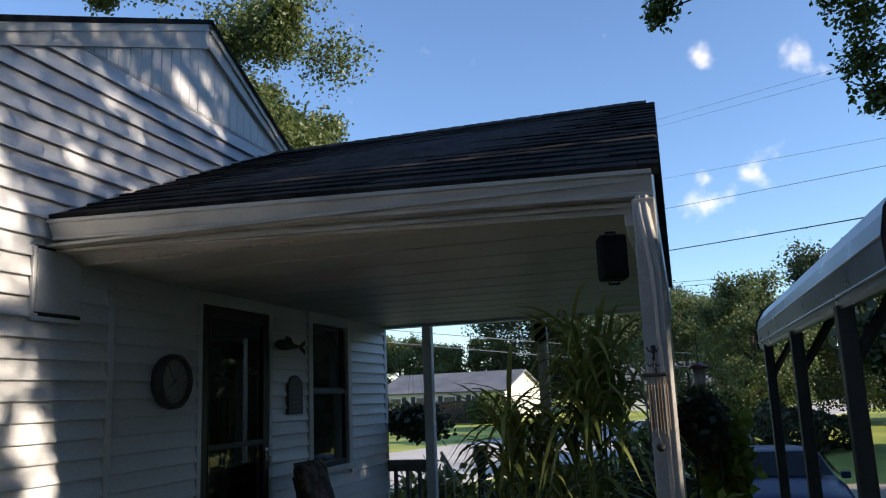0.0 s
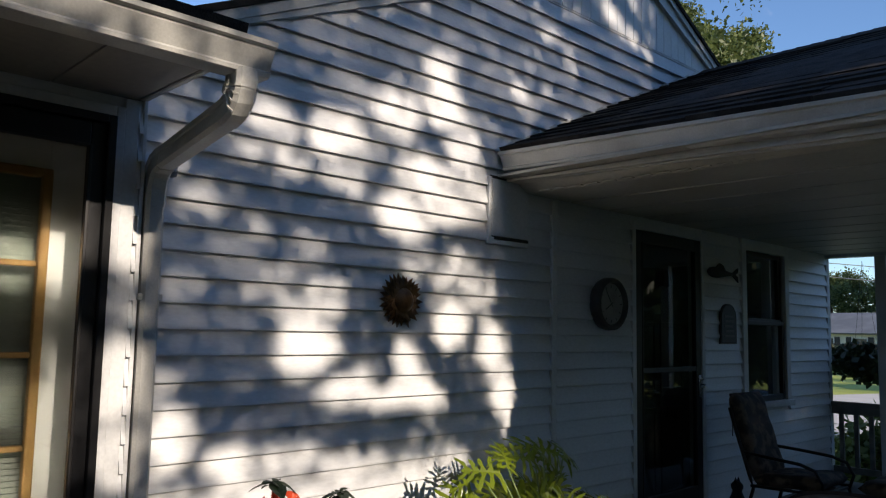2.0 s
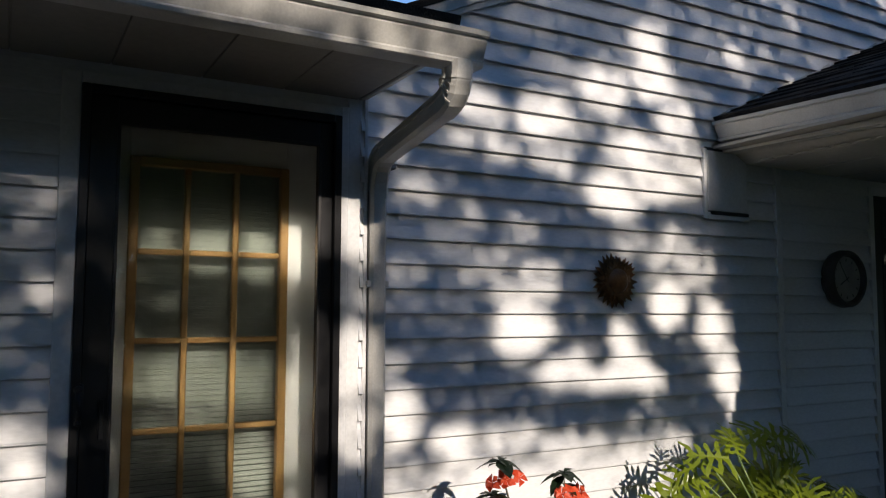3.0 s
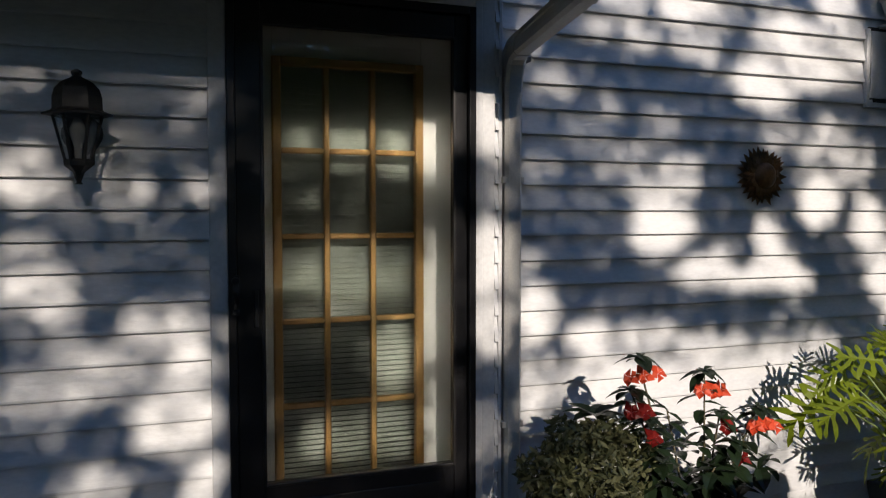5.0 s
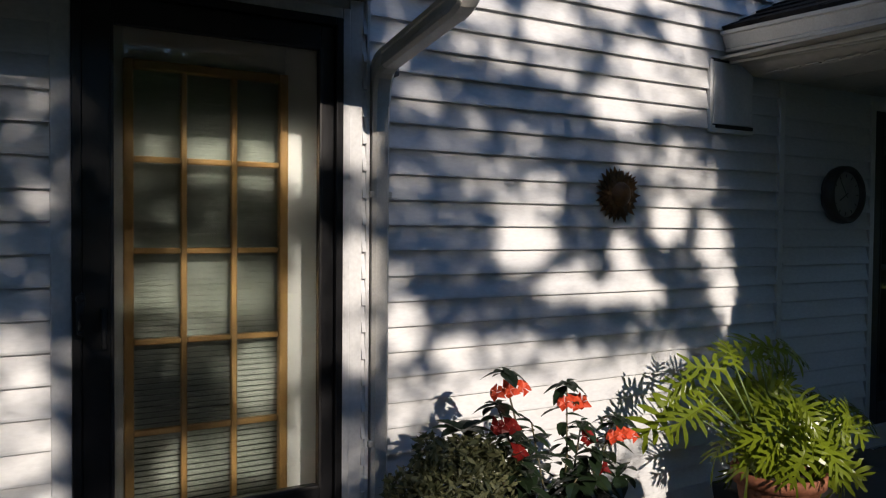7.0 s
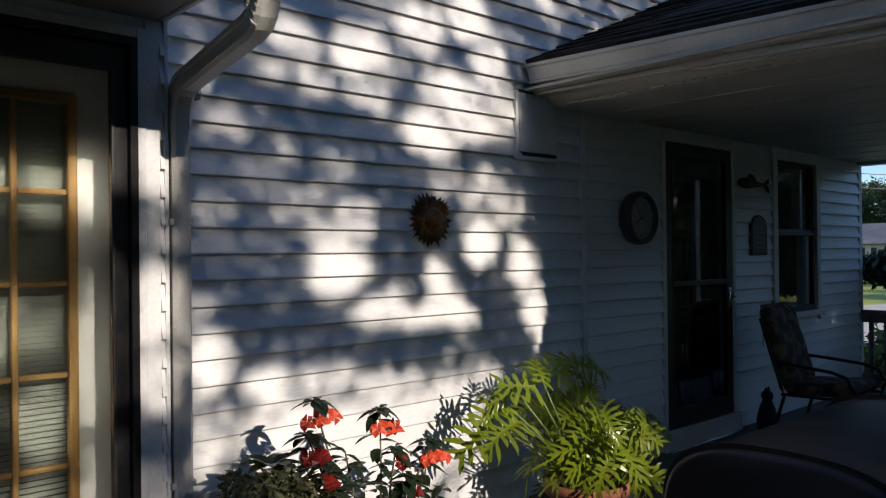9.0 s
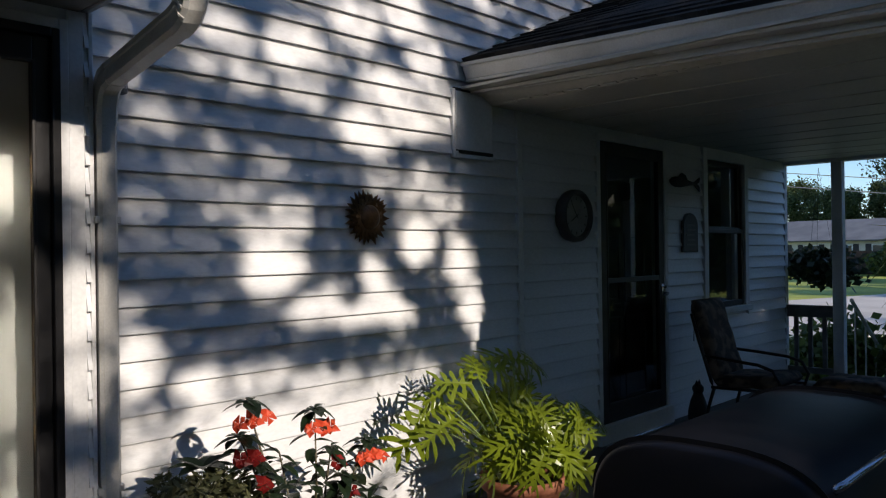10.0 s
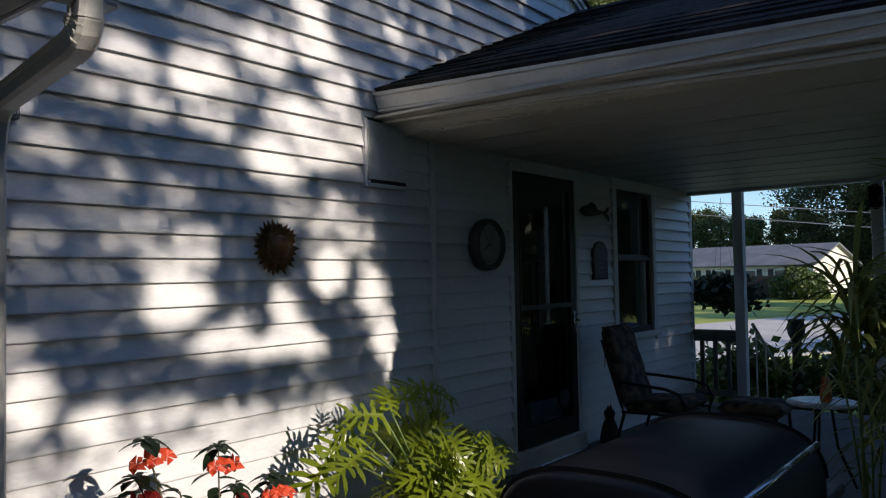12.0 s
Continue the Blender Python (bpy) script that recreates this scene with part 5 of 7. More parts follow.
leaf_tree("tree", (11.2, 40, -0.85), 9.0, 7.0, 36000, 0.09, "dark spreading tree beyond the lawn", 74, 0.28, 0.16, shaded_leaf, 100, 0.7)
leaf_tree("tree", (16.2, 44, -0.85), 9.6, 10.0, 34000, 0.11, "dark spreading tree beyond the lawn", 75, 0.28, 0.13, shaded_leaf, 90, 0.7)
leaf_tree("tree", (3.45, 46, -0.7), 7.9, 6.0, 32000, 0.085, "green tree across the yard", 72, 0.16, 0.08, None, 100, 0.7)


def overhang(at, label):
    """A tree beside the carport: its trunk stands aside, some twigs reach out over the drive."""
    r = np.random.default_rng(73)
    root = thing("overhang_tree", at, label, "tree", "trees beyond the house")
    spots = [(-6.45, 0.9, 6.45, 0.16), (-6.3, 0.95, 6.7, 0.22), (-4.35, 0.75, 6.0, 0.30), (-4.4, 0.7, 5.45, 0.26), (-4.3, 0.7, 5.0, 0.2), (-4.6, 0.7, 6.3, 0.2), (-4.1, 0.8, 6.6, 0.4), (-3.4, 0.6, 6.4, 0.6), (-2.6, 0.4, 7.0, 0.9), (-1.5, 0.2, 7.6, 1.0), (-0.2, 0.3, 8.4, 1.2), (0.9, -0.3, 7.6, 1.0), (0.2, 1.2, 7.2, 0.9), (-5.2, 0.9, 7.6, 0.5)]
    bm = bmesh.new()
    tube(bm, [(0, 0, -0.2), (0.1, 0.1, 3.0), (-0.2, 0.2, 6.0), (-0.3, 0.3, 8.2)], 0.24, 10, 0.08)
    part("trunk", bm, bark, root, "", True)
    pts = []
    for x, y, z, w in spots:
        n = int(260 + 900 * w)
        pts.append(np.array((x, y, z)) + r.normal(size=(n, 3)) * w * 0.5)
        bm = bmesh.new()
        tube(bm, [(-0.2, 0.2, 5.8), (x * 0.5, y * 0.6, max(z + 0.5, 6.2)), (x * 0.85, y, z + 0.25), (x, y, z)], 0.035, 6, 0.006)
        part("limb", bm, bark, root, "", True)
    v, f = leaf_quads(np.concatenate(pts), 0.8, 0.042, r, 0.55)
    ob = new("crown", raw_mesh("crown", v, f, tree_leaf))
    ob.parent = root
    tagged(ob, kind="stuff")


overhang((9.6, 5.0, -0.6), "tall tree whose leafy twigs hang into the sky")
# unseen trees added round the yard to block skylight and darken door reflections
for k, (x, y, h, w) in enumerate(((18, -15, 6.2, 7), (19, -9.5, 5.8, 7), (18.5, -4, 6.0, 7), (19, 1.5, 5.8, 7), (18, 7, 12.0, 7), (19, 13, 12.0, 7), (17, 10.2, 11.0, 6), (12, -17, 9, 8), (5, -18, 10, 8), (-2, -17, 10, 8), (24, -22, 8, 9), (12.5, 22.5, 4.8, 6), (16.5, 21, 5.0, 6), (15, 27.5, 5.2, 7), (11.2, 26.5, 4.6, 4.6))):
    leaf_tree("skylight_block_tree", (x, y, -0.3), h, w, 9000, 0.24, "unseen dense tree added to block skylight", 90 + k, 0.22, 0.04, shaded_leaf, 40)
for k, (x, y, h, w) in enumerate(((6.5, -9.5, 15, 11), (13.5, -8.5, 17, 11), (13.5, 2.5, 18, 9))):
    leaf_tree("high_block_tree", (x, y, -0.3), h, w, 16000, 0.24, "unseen tall tree added to block skylight from above", 110 + k, 0.35, 0.62)


# ---- porch and patio things ----
speaker_black = pbr("matt_black_plastic", (0.006, 0.006, 0.006), (0.012, 0.012, 0.012), 9.0, 0.8, spec=0.15)


def speaker(at, turn, label):
    root = thing("outdoor_speaker", at, label, "speaker", "porch speakers")
    root.rotation_euler[2] = turn
    bm = bmesh.new()
    soft_box(bm, -0.055, 0.055, -0.05, 0.05, -0.09, 0.09, 0.012, 3)
    part("cabinet", bm, speaker_black, root)
    bm = bmesh.new()
    soft_box(bm, -0.048, 0.048, -0.058, -0.050, -0.082, 0.082, 0.004)
    part("grille", bm, speaker_black, root, "black perforated grille")
    bm = bmesh.new()
    tube(bm, [(-0.02, 0.0, 0.09), (-0.02, 0.0, 0.105), (0.02, 0.0, 0.105), (0.02, 0.0, 0.09)], 0.006, 6)
    tube(bm, [(-0.02, 0.0, -0.09), (-0.02, 0.0, -0.105), (0.02, 0.0, -0.105), (0.02, 0.0, -0.09)], 0.006, 6)
    soft_box(bm, -0.01, 0.01, 0.04, 0.075, -0.02, 0.02, 0.003)
    part("bracket", bm, cast_black, root)
    return root


speaker((2.815, 0.09, 2.015), 0.25, "black outdoor speaker hung beside the porch column")
speaker((1.72, PORCH_END - 0.13, 2.08), 0.0, "black outdoor speaker at the top of a far porch post")

# corner downspout of the porch gutter
ps = thing("downspout", (3.0, 0.02, 0.0), "white downspout curving to the porch column", "downspout")
bm = bmesh.new()
sweep(bm, spout_ring(0.027, 0.022), [(-0.048, 0.025, 2.245), (-0.048, 0.022, 2.215), (-0.044, 0.0, 2.16), (-0.034, -0.022, 2.09), (-0.022, -0.027, 2.01), (-0.014, -0.024, 1.94), (-0.012, -0.02, 1.86)], up=Vector((0, 1, 0)))
part("elbow", bm, grey_white, ps)
bm = bmesh.new()
sweep(bm, spout_ring(0.025, 0.020), [(-0.012, -0.02, 1.88), (-0.014, -0.02, 0.02)], up=Vector((0, 1, 0)))
part("pipe", bm, grey_white, ps)

# lizard ornament: one plain cast shape
bm = bmesh.new()
tube(bm, [(0, 0, 0.075), (0.004, -0.004, 0.04), (0, -0.004, 0.0), (-0.004, 0, -0.04), (0.006, 0, -0.08), (0.02, 0, -0.105)], 0.016, 8, 0.003)
for s in (-1, 1):
    tube(bm, [(0, 0, 0.03), (s * 0.028, -0.002, 0.045), (s * 0.036, -0.002, 0.07)], 0.005, 6)
    tube(bm, [(0, 0, -0.035), (s * 0.028, -0.002, -0.05), (s * 0.04, -0.002, -0.03)], 0.005, 6)
lizard = tagged(part("lizard_ornament", bm, cast_black), "dark metal lizard ornament on the porch column", "ornament")
lizard.location = (2.945, -0.006, 1.605)
lizard.scale = (0.62, 0.62, 0.62)

chime = thing("wind_chime", (2.945, -0.04, 1.545), "wind chime with bronze tubes hung on the porch column", "wind chime")
bm = bmesh.new()
soft_box(bm, -0.045, 0.045, -0.035, 0.025, -0.010, 0.004, 0.004)
part("top_plate", bm, cast_black, chime)
bm = bmesh.new()
tube(bm, [(0, 0.03, 0.05), (0, 0.0, 0.04), (0, -0.01, 0.0)], 0.003, 6)
part("hook", bm, cast_black, chime)
chime_rng = random.Random(9)
tube_a = pbr("bronze_tube", (0.12, 0.085, 0.06), (0.20, 0.14, 0.10), 9, 0.6)
tube_b = pbr("grey_tube", (0.16, 0.155, 0.15), (0.24, 0.235, 0.22), 9, 0.6)
for k in range(8):
    bm = bmesh.new()
    x, y, long = -0.038 + 0.011 * k, -0.008 - 0.01 * (k % 2), 0.16 + 0.03 * chime_rng.random()
    tube(bm, [(x, y, -0.01), (x, y, -0.04)], 0.001, 4)
    tube(bm, [(x, y, -0.04), (x, y, -0.04 - long)], 0.0038, 8)
    part("chime_tube", bm, tube_a if k % 3 else tube_b, chime)
bm = bmesh.new()
tube(bm, [(0, -0.016, -0.01), (0, -0.016, -0.25)], 0.001, 4)
lathe(bm, [(0.008, -0.28), (0.016, -0.27), (0.016, -0.258), (0.004, -0.25)], 12, Matrix.Translation((0, -0.016, 0)))
part("clapper", bm, cast_black, chime)


def cushion(bm, along, across, thick, m, tufts=3):
    """A soft slab with rounded edges and shallow tufting rows."""
    b = bmesh.new()
    nu, nv = 18, 12
    top, bot = [], []
    for i in range(nu + 1):
        u = i / nu
        for side, store in ((1, top), (-1, bot)):
            row = []
            for j in range(nv + 1):
                v = j / nv
                edge = min(1.0, 6 * min(u, 1 - u), 7 * min(v, 1 - v))
                puff_z = thick * 0.5 * math.sqrt(max(0.0, edge * (2 - edge))) * (0.82 + 0.18 * abs(math.sin(math.pi * tufts * u)))
                row.append(b.verts.new((across * (v - 0.5), along * (u - 0.5), side * puff_z)))
            store.append(row)
    for store in (top, bot):
        for i in range(nu):
            for j in range(nv):
                b.faces.new((store[i][j], store[i + 1][j], store[i + 1][j + 1], store[i][j + 1]))
    bmesh.ops.remove_doubles(b, verts=b.verts[:], dist=0.0006)
    absorb(bm, b, m)


fabric = pbr("floral_cushion", (0.035, 0.022, 0.016), (0.16, 0.11, 0.075), 11.0, 0.85, bump=0.25, fine=120, contrast=(0.45, 0.58))
bronze_frame = pbr("dark_bronze_frame", (0.018, 0.015, 0.013), (0.035, 0.03, 0.026), 9, 0.4, metal=0.5)
chair = thing("patio_chair", (0.62, 2.50, 0.12), "dark bronze metal patio chair with a dark floral high-back cushion", "chair")
chair.scale = (0.90, 0.90, 0.90)
bm = bmesh.new()
cushion(bm, 0.53, 0.55, 0.11, Matrix.Translation((0.02, 0.0, 0.41)) @ Matrix.Rotation(radians(-4), 4, "Y") @ Matrix.Rotation(radians(90), 4, "Z"), 2)
part("seat_cushion", bm, fabric, chair, "dark floral seat cushion", True)
bm = bmesh.new()
cushion(bm, 0.68, 0.53, 0.10, Matrix.Translation((-0.315, 0.0, 0.71)) @ Matrix.Rotation(radians(-17), 4, "Y") @ Matrix.Rotation(radians(90), 4, "Y") @ Matrix.Rotation(radians(90), 4, "Z"), 3)
part("back_cushion", bm, fabric, chair, "dark floral back cushion", True)
for s in (-1, 1):
    y = s * 0.285
    bm = bmesh.new()
    tube(bm, [(-0.40, y, 0.93), (-0.34, y, 0.72), (-0.24, y, 0.40), (-0.22, y, 0.34), (-0.27, y, 0.18), (-0.31, y, 0.01)], 0.014)
    part("back_leg", bm, bronze_frame, chair, "", True)
    bm = bmesh.new()
    tube(bm, [(-0.29, y, 0.60), (-0.10, y * 1.08, 0.585), (0.14, y * 1.08, 0.565), (0.25, y * 1.08, 0.53), (0.30, y * 1.08, 0.44), (0.27, y, 0.34), (0.31, y, 0.16), (0.35, y, 0.01)], 0.013)
    part("arm", bm, bronze_frame, chair, "", True)
    bm = bmesh.new()
    tube(bm, [(-0.24, y, 0.355), (0.28, y, 0.365)], 0.012)
    part("seat_rail", bm, bronze_frame, chair, "", True)
for x in (-0.22, 0.26):
    bm = bmesh.new()
    tube(bm, [(x, -0.28, 0.35), (x, 0.28, 0.35)], 0.011)
    part("crossbar", bm, bronze_frame, chair, "", True)
for k in range(5):
    bm = bmesh.new()
    soft_box(bm, -0.23 + 0.105 * k, -0.19 + 0.105 * k, -0.275, 0.275, 0.352, 0.358, 0.002)
    part("strap", bm, bronze_frame, chair)
for s in (-1, 1):
    bm = bmesh.new()
    tube(bm, [(-0.385, s * 0.2, 0.86), (-0.42, s * 0.2, 0.82), (-0.42, s * 0.205, 0.70)], 0.004, 6)
    part("cushion_tie", bm, fabric, chair)

# low foot stool in front of the chair
stool = thing("foot_stool", (1.22, 2.72, 0.12), "dark cushioned foot stool beside the chair", "stool")
bm = bmesh.new()
cushion(bm, 0.42, 0.44, 0.10, Matrix.Translation((0, 0, 0.36)), 2)
part("cushion", bm, fabric, stool, "", True)
for sx in (-1, 1):
    for sy in (-1, 1):
        bm = bmesh.new()
        tube(bm, [(sx * 0.17, sy * 0.17, 0.32), (sx * 0.19, sy * 0.19, 0.0)], 0.012)
        part("leg", bm, bronze_frame, stool)
bm = bmesh.new()
for a, b in (((-0.17, -0.17), (0.17, -0.17)), ((0.17, -0.17), (0.17, 0.17)), ((0.17, 0.17), (-0.17, 0.17)), ((-0.17, 0.17), (-0.17, -0.17))):
    tube(bm, [(*a, 0.315), (*b, 0.315)], 0.011)
part("rim", bm, bronze_frame, stool)

# small round table
rtable = thing("side_table", (1.77, 2.15, 0.12), "small round patio table with a pale blue-white top", "table")
bm = bmesh.new()
lathe(bm, [(0.05, 0.50), (0.195, 0.502), (0.205, 0.512), (0.200, 0.522), (0.03, 0.516)], 32)
part("tabletop", bm, pbr("pale_tray", (0.55, 0.62, 0.72), (0.70, 0.75, 0.82), 6, 0.3), rtable, "pale blue-white round top", True)
for k in range(3):
    a = k * 2.094 + 0.4
    bm = bmesh.new()
    tube(bm, [(0.05 * math.cos(a), 0.05 * math.sin(a), 0.50), (0.08 * math.cos(a), 0.08 * math.sin(a), 0.25), (0.18 * math.cos(a), 0.18 * math.sin(a), 0.0)], 0.009)
    part("leg", bm, bronze_frame, rtable)
bm = bmesh.new()
lathe(bm, [(0.028, 0.0), (0.036, 0.02), (0.034, 0.07), (0.024, 0.12), (0.020, 0.15), (0.006, 0.16)], 16)
candle = tagged(part("citronella_jar", bm, pbr("orange_glass", (0.45, 0.12, 0.05), (0.55, 0.18, 0.08), 8, 0.25), None, "", True), "orange-red jar on the small round table", "jar")
candle.location = (1.80, 2.12, 0.642)

# garden cat statue: one plain shape
bm = bmesh.new()
lathe(bm, [(0.085, 0.0), (0.095, 0.03), (0.09, 0.10), (0.07, 0.19), (0.045, 0.25), (0.040, 0.265), (0.052, 0.29), (0.052, 0.32), (0.03, 0.345), (0.008, 0.352)], 16, Matrix.Diagonal((1, 0.8, 1, 1)))
for s in (-1, 1):
    lathe(bm, [(0.018, 0.33), (0.010, 0.365), (0.002, 0.385)], 8, Matrix.Translation((0, s * 0.026, 0)))
statue = tagged(part("garden_statue", bm, cast_black, None, "", True), "dark seated garden statue by the porch door", "statue")
statue.location = (0.18, 2.50, 0.12)
statue.scale = (0.85, 0.85, 0.82)

# shallow pale dish near the door
bm = bmesh.new()
lathe(bm, [(0.08, 0.0), (0.10, 0.005), (0.135, 0.045), (0.14, 0.05), (0.13, 0.046), (0.095, 0.012), (0.02, 0.01)], 26)
dish = tagged(part("pet_dish", bm, pbr("pale_ceramic", (0.5, 0.52, 0.56), (0.62, 0.63, 0.66), 6, 0.3), None, "", True), "pale ceramic dish on the porch floor", "dish")
dish.location = (0.52, 1.72, 0.121)

# gas grill with a closed black lid
grill = thing("gas_grill", (2.08, -1.02, 0.012), "black gas grill with a closed rounded lid and steel handle", "grill")
lid_prof = [(0.285 * math.copysign(abs(math.cos(k * math.pi / 26)) ** 0.72, -math.cos(k * math.pi / 26)), 0.77 + 0.216 * max(0.0, math.sin(k * math.pi / 26)) ** 0.6) for k in range(27)]
bm = bmesh.new()
stations = [(-0.458, 0.93), (-0.452, 0.965), (-0.438, 0.987), (-0.415, 1.0), (0.415, 1.0), (0.438, 0.987), (0.452, 0.965), (0.458, 0.93)]
rings = []
for y, k in stations:
    rings.append([bm.verts.new((x * k, y, 0.77 + (z - 0.77) * k)) for x, z in lid_prof])
for a, b in zip(rings, rings[1:]):
    for i in range(len(lid_prof)):
        j = (i + 1) % len(lid_prof)
        bm.faces.new((a[i], a[j], b[j], b[i]))
bm.faces.new(rings[0][::-1]); bm.faces.new(rings[-1])
part("lid", bm, grill_black, grill, "glossy black rounded lid", True)
for y in (-0.428, 0.428):
    bm = bmesh.new()
    sweep(bm, [(-0.006, -0.002), (0.006, -0.002), (0.005, 0.003), (-0.005, 0.003)], [(x * 1.004, y, z + 0.004) for x, z in lid_prof[1:-1]], up=Vector((0, 1, 0)))
    part("end_band", bm, grill_black, grill)
bm = bmesh.new()
tube(bm, [(0.235, -0.37, 0.905), (0.268, -0.37, 0.935), (0.268, 0.40, 0.935), (0.235, 0.40, 0.905)], 0.009, 10)
part("handle", bm, chrome, grill, "steel lid handle", True)
bm = bmesh.new()
soft_box(bm, -0.30, 0.31, -0.44, 0.44, 0.60, 0.765, 0.015)
part("firebox", bm, grill_black, grill)
bm = bmesh.new()
soft_box(bm, 0.312, 0.345, -0.42, 0.42, 0.62, 0.74, 0.008)
part("control_panel", bm, dark_frame, grill)
for k in range(3):
    bm = bmesh.new()
    lathe(bm, [(0.026, 0.0), (0.028, 0.012), (0.018, 0.03), (0.005, 0.032)], 14, Matrix.Translation((0.345, -0.22 + 0.22 * k, 0.68)) @ Matrix.Rotation(radians(90), 4, "Y"))
    part("knob", bm, chrome, grill)
bm = bmesh.new()
soft_box(bm, -0.26, 0.28, -0.42, 0.42, 0.10, 0.60, 0.01)
part("cart", bm, grill_black, grill)
for y in (-0.42, 0.42):
    bm = bmesh.new()
    lathe(bm, [(0.02, -0.02), (0.075, -0.02), (0.085, -0.012), (0.085, 0.012), (0.075, 0.02), (0.02, 0.02)], 20, Matrix.Translation((-0.2, y, 0.085)) @ Matrix.Rotation(radians(90), 4, "X"))
    part("wheel", bm, cast_black, grill)
for y in (-0.38, 0.38):
    bm = bmesh.new()
    tube(bm, [(0.24, y, 0.12), (0.24, y, 0.0)], 0.018)
    part("leg", bm, cast_black, grill)
bm = bmesh.new()
soft_box(bm, -0.24, 0.26, 0.47, 0.80, 0.70, 0.735, 0.01)
part("side_shelf", bm, dark_frame, grill)


# ---- plants ----
def pot(name, at, r, h, material, label):
    root = thing(name, at, label, "plant pot")
    bm = bmesh.new()
    lathe(bm, [(r * 0.68, 0.0), (r * 0.9, h * 0.8), (r * 0.92, h * 0.82), (r * 1.02, h * 0.83), (r * 1.04, h), (r * 0.95, h), (r * 0.88, h * 0.86), (r * 0.5, h * 0.85)], 28)
    part("pot", bm, material, root, "", True)
    bm = bmesh.new()
    lathe(bm, [(r * 0.3, h * 0.84), (r * 0.89, h * 0.86), (r * 0.5, h * 0.90), (r * 0.1, h * 0.92)], 20)
    part("soil", bm, soil, root)
    return root


def cut_leaf(long, wide, lobes, droop, seed):
    """An oval leaf cut almost to the midrib into narrow finger lobes, arching over."""
    r = random.Random(seed)
    bm = bmesh.new()

    def at(u, w):
        return Vector((w, u * long, -droop * long * u * u + 0.28 * abs(w) - 3.2 * w * w))

    n, pitch = lobes, 0.92 / lobes
    rib = [[bm.verts.new(at(i / (2 * n), s * 0.0055 * (1.3 - i / (2 * n)))) for s in (-1, 0, 1)] for i in range(2 * n + 1)]
    for a, b in zip(rib, rib[1:]):
        bm.faces.new((a[0], a[1], b[1], b[0]))
        bm.faces.new((a[1], a[2], b[2], b[1]))
    for s in (-1, 1):
        for i in range(n):
            u0 = (i + 0.5) / n
            span = wide * (0.42 + 0.58 * math.sin(math.pi * min(1.0, 0.30 + 0.62 * u0))) * r.uniform(0.70, 1.12)
            lean = (-0.62 + 1.75 * u0) * span / long + r.uniform(-0.05, 0.05)
            lo, hi = [rib[2 * i][1 + s]], [rib[2 * i + 2][1 + s]]
            for w, fat in ((0.30, 0.28), (0.60, 0.40), (0.86, 0.27)):
                mid = u0 + lean * w + r.uniform(-0.035, 0.035)
                lo.append(bm.verts.new(at(mid - pitch * fat, s * span * w)))
                hi.append(bm.verts.new(at(mid + pitch * fat, s * span * w * 0.98)))
            tip = bm.verts.new(at(u0 + lean * 1.05, s * span))
            for q in range(3):
                face = (lo[q], lo[q + 1], hi[q + 1], hi[q])
                bm.faces.new(face if s > 0 else face[::-1])
            bm.faces.new((lo[3], tip, hi[3]) if s > 0 else (hi[3], tip, lo[3]))
    tip = bm.verts.new(at(1.14, 0))
    for s in (0, 1):
        side = bm.verts.new(at(1.05, (-1 if s == 0 else 1) * 0.012))
        bm.faces.new((rib[-1][0], rib[-1][1], tip, side) if s == 0 else (rib[-1][1], rib[-1][2], side, tip))
    return bm


phil_leaf = leafy("philodendron_leaf", (0.05, 0.11, 0.008), (0.48, 0.54, 0.04), 0.28, 0.34, 0.5)
phil_meshes = [mesh_of(cut_leaf(0.150 + 0.013 * k, 0.090 + 0.008 * k, 5 + k % 3, 0.15 + 0.10 * k, k), "leaf", phil_leaf) for k in range(6)]
phil = pot("potted_philodendron", (0.52, -0.10, 0.012), 0.20, 0.34, terracotta, "terracotta pot with a bushy yellow-green cut-leaf philodendron")
prng = random.Random(17)


def phil_frond(tip, ahead, face, scale, k, bend=0.06):
    """One leaf at the end of a long arching stalk."""
    tip, ahead, face = Vector(tip), Vector(ahead), Vector(face).normalized()
    base = Vector((tip.x * 0.16, tip.y * 0.16, 0.30))
    bm = bmesh.new()
    tube(bm, [base, base.lerp(tip, 0.5) + Vector((0, 0, bend)), tip], 0.0065, 6, 0.0035)
    part("stem", bm, stem_green, phil, "", True)
    leaf = new("leaf", phil_meshes[k % 6])
    leaf.parent = phil
    ahead = (ahead - face * ahead.dot(face)).normalized()
    leaf.matrix_local = Matrix.Translation(tip) @ Matrix((ahead.cross(face), ahead, face)).transposed().to_4x4() @ Matrix.Scale(scale, 4)


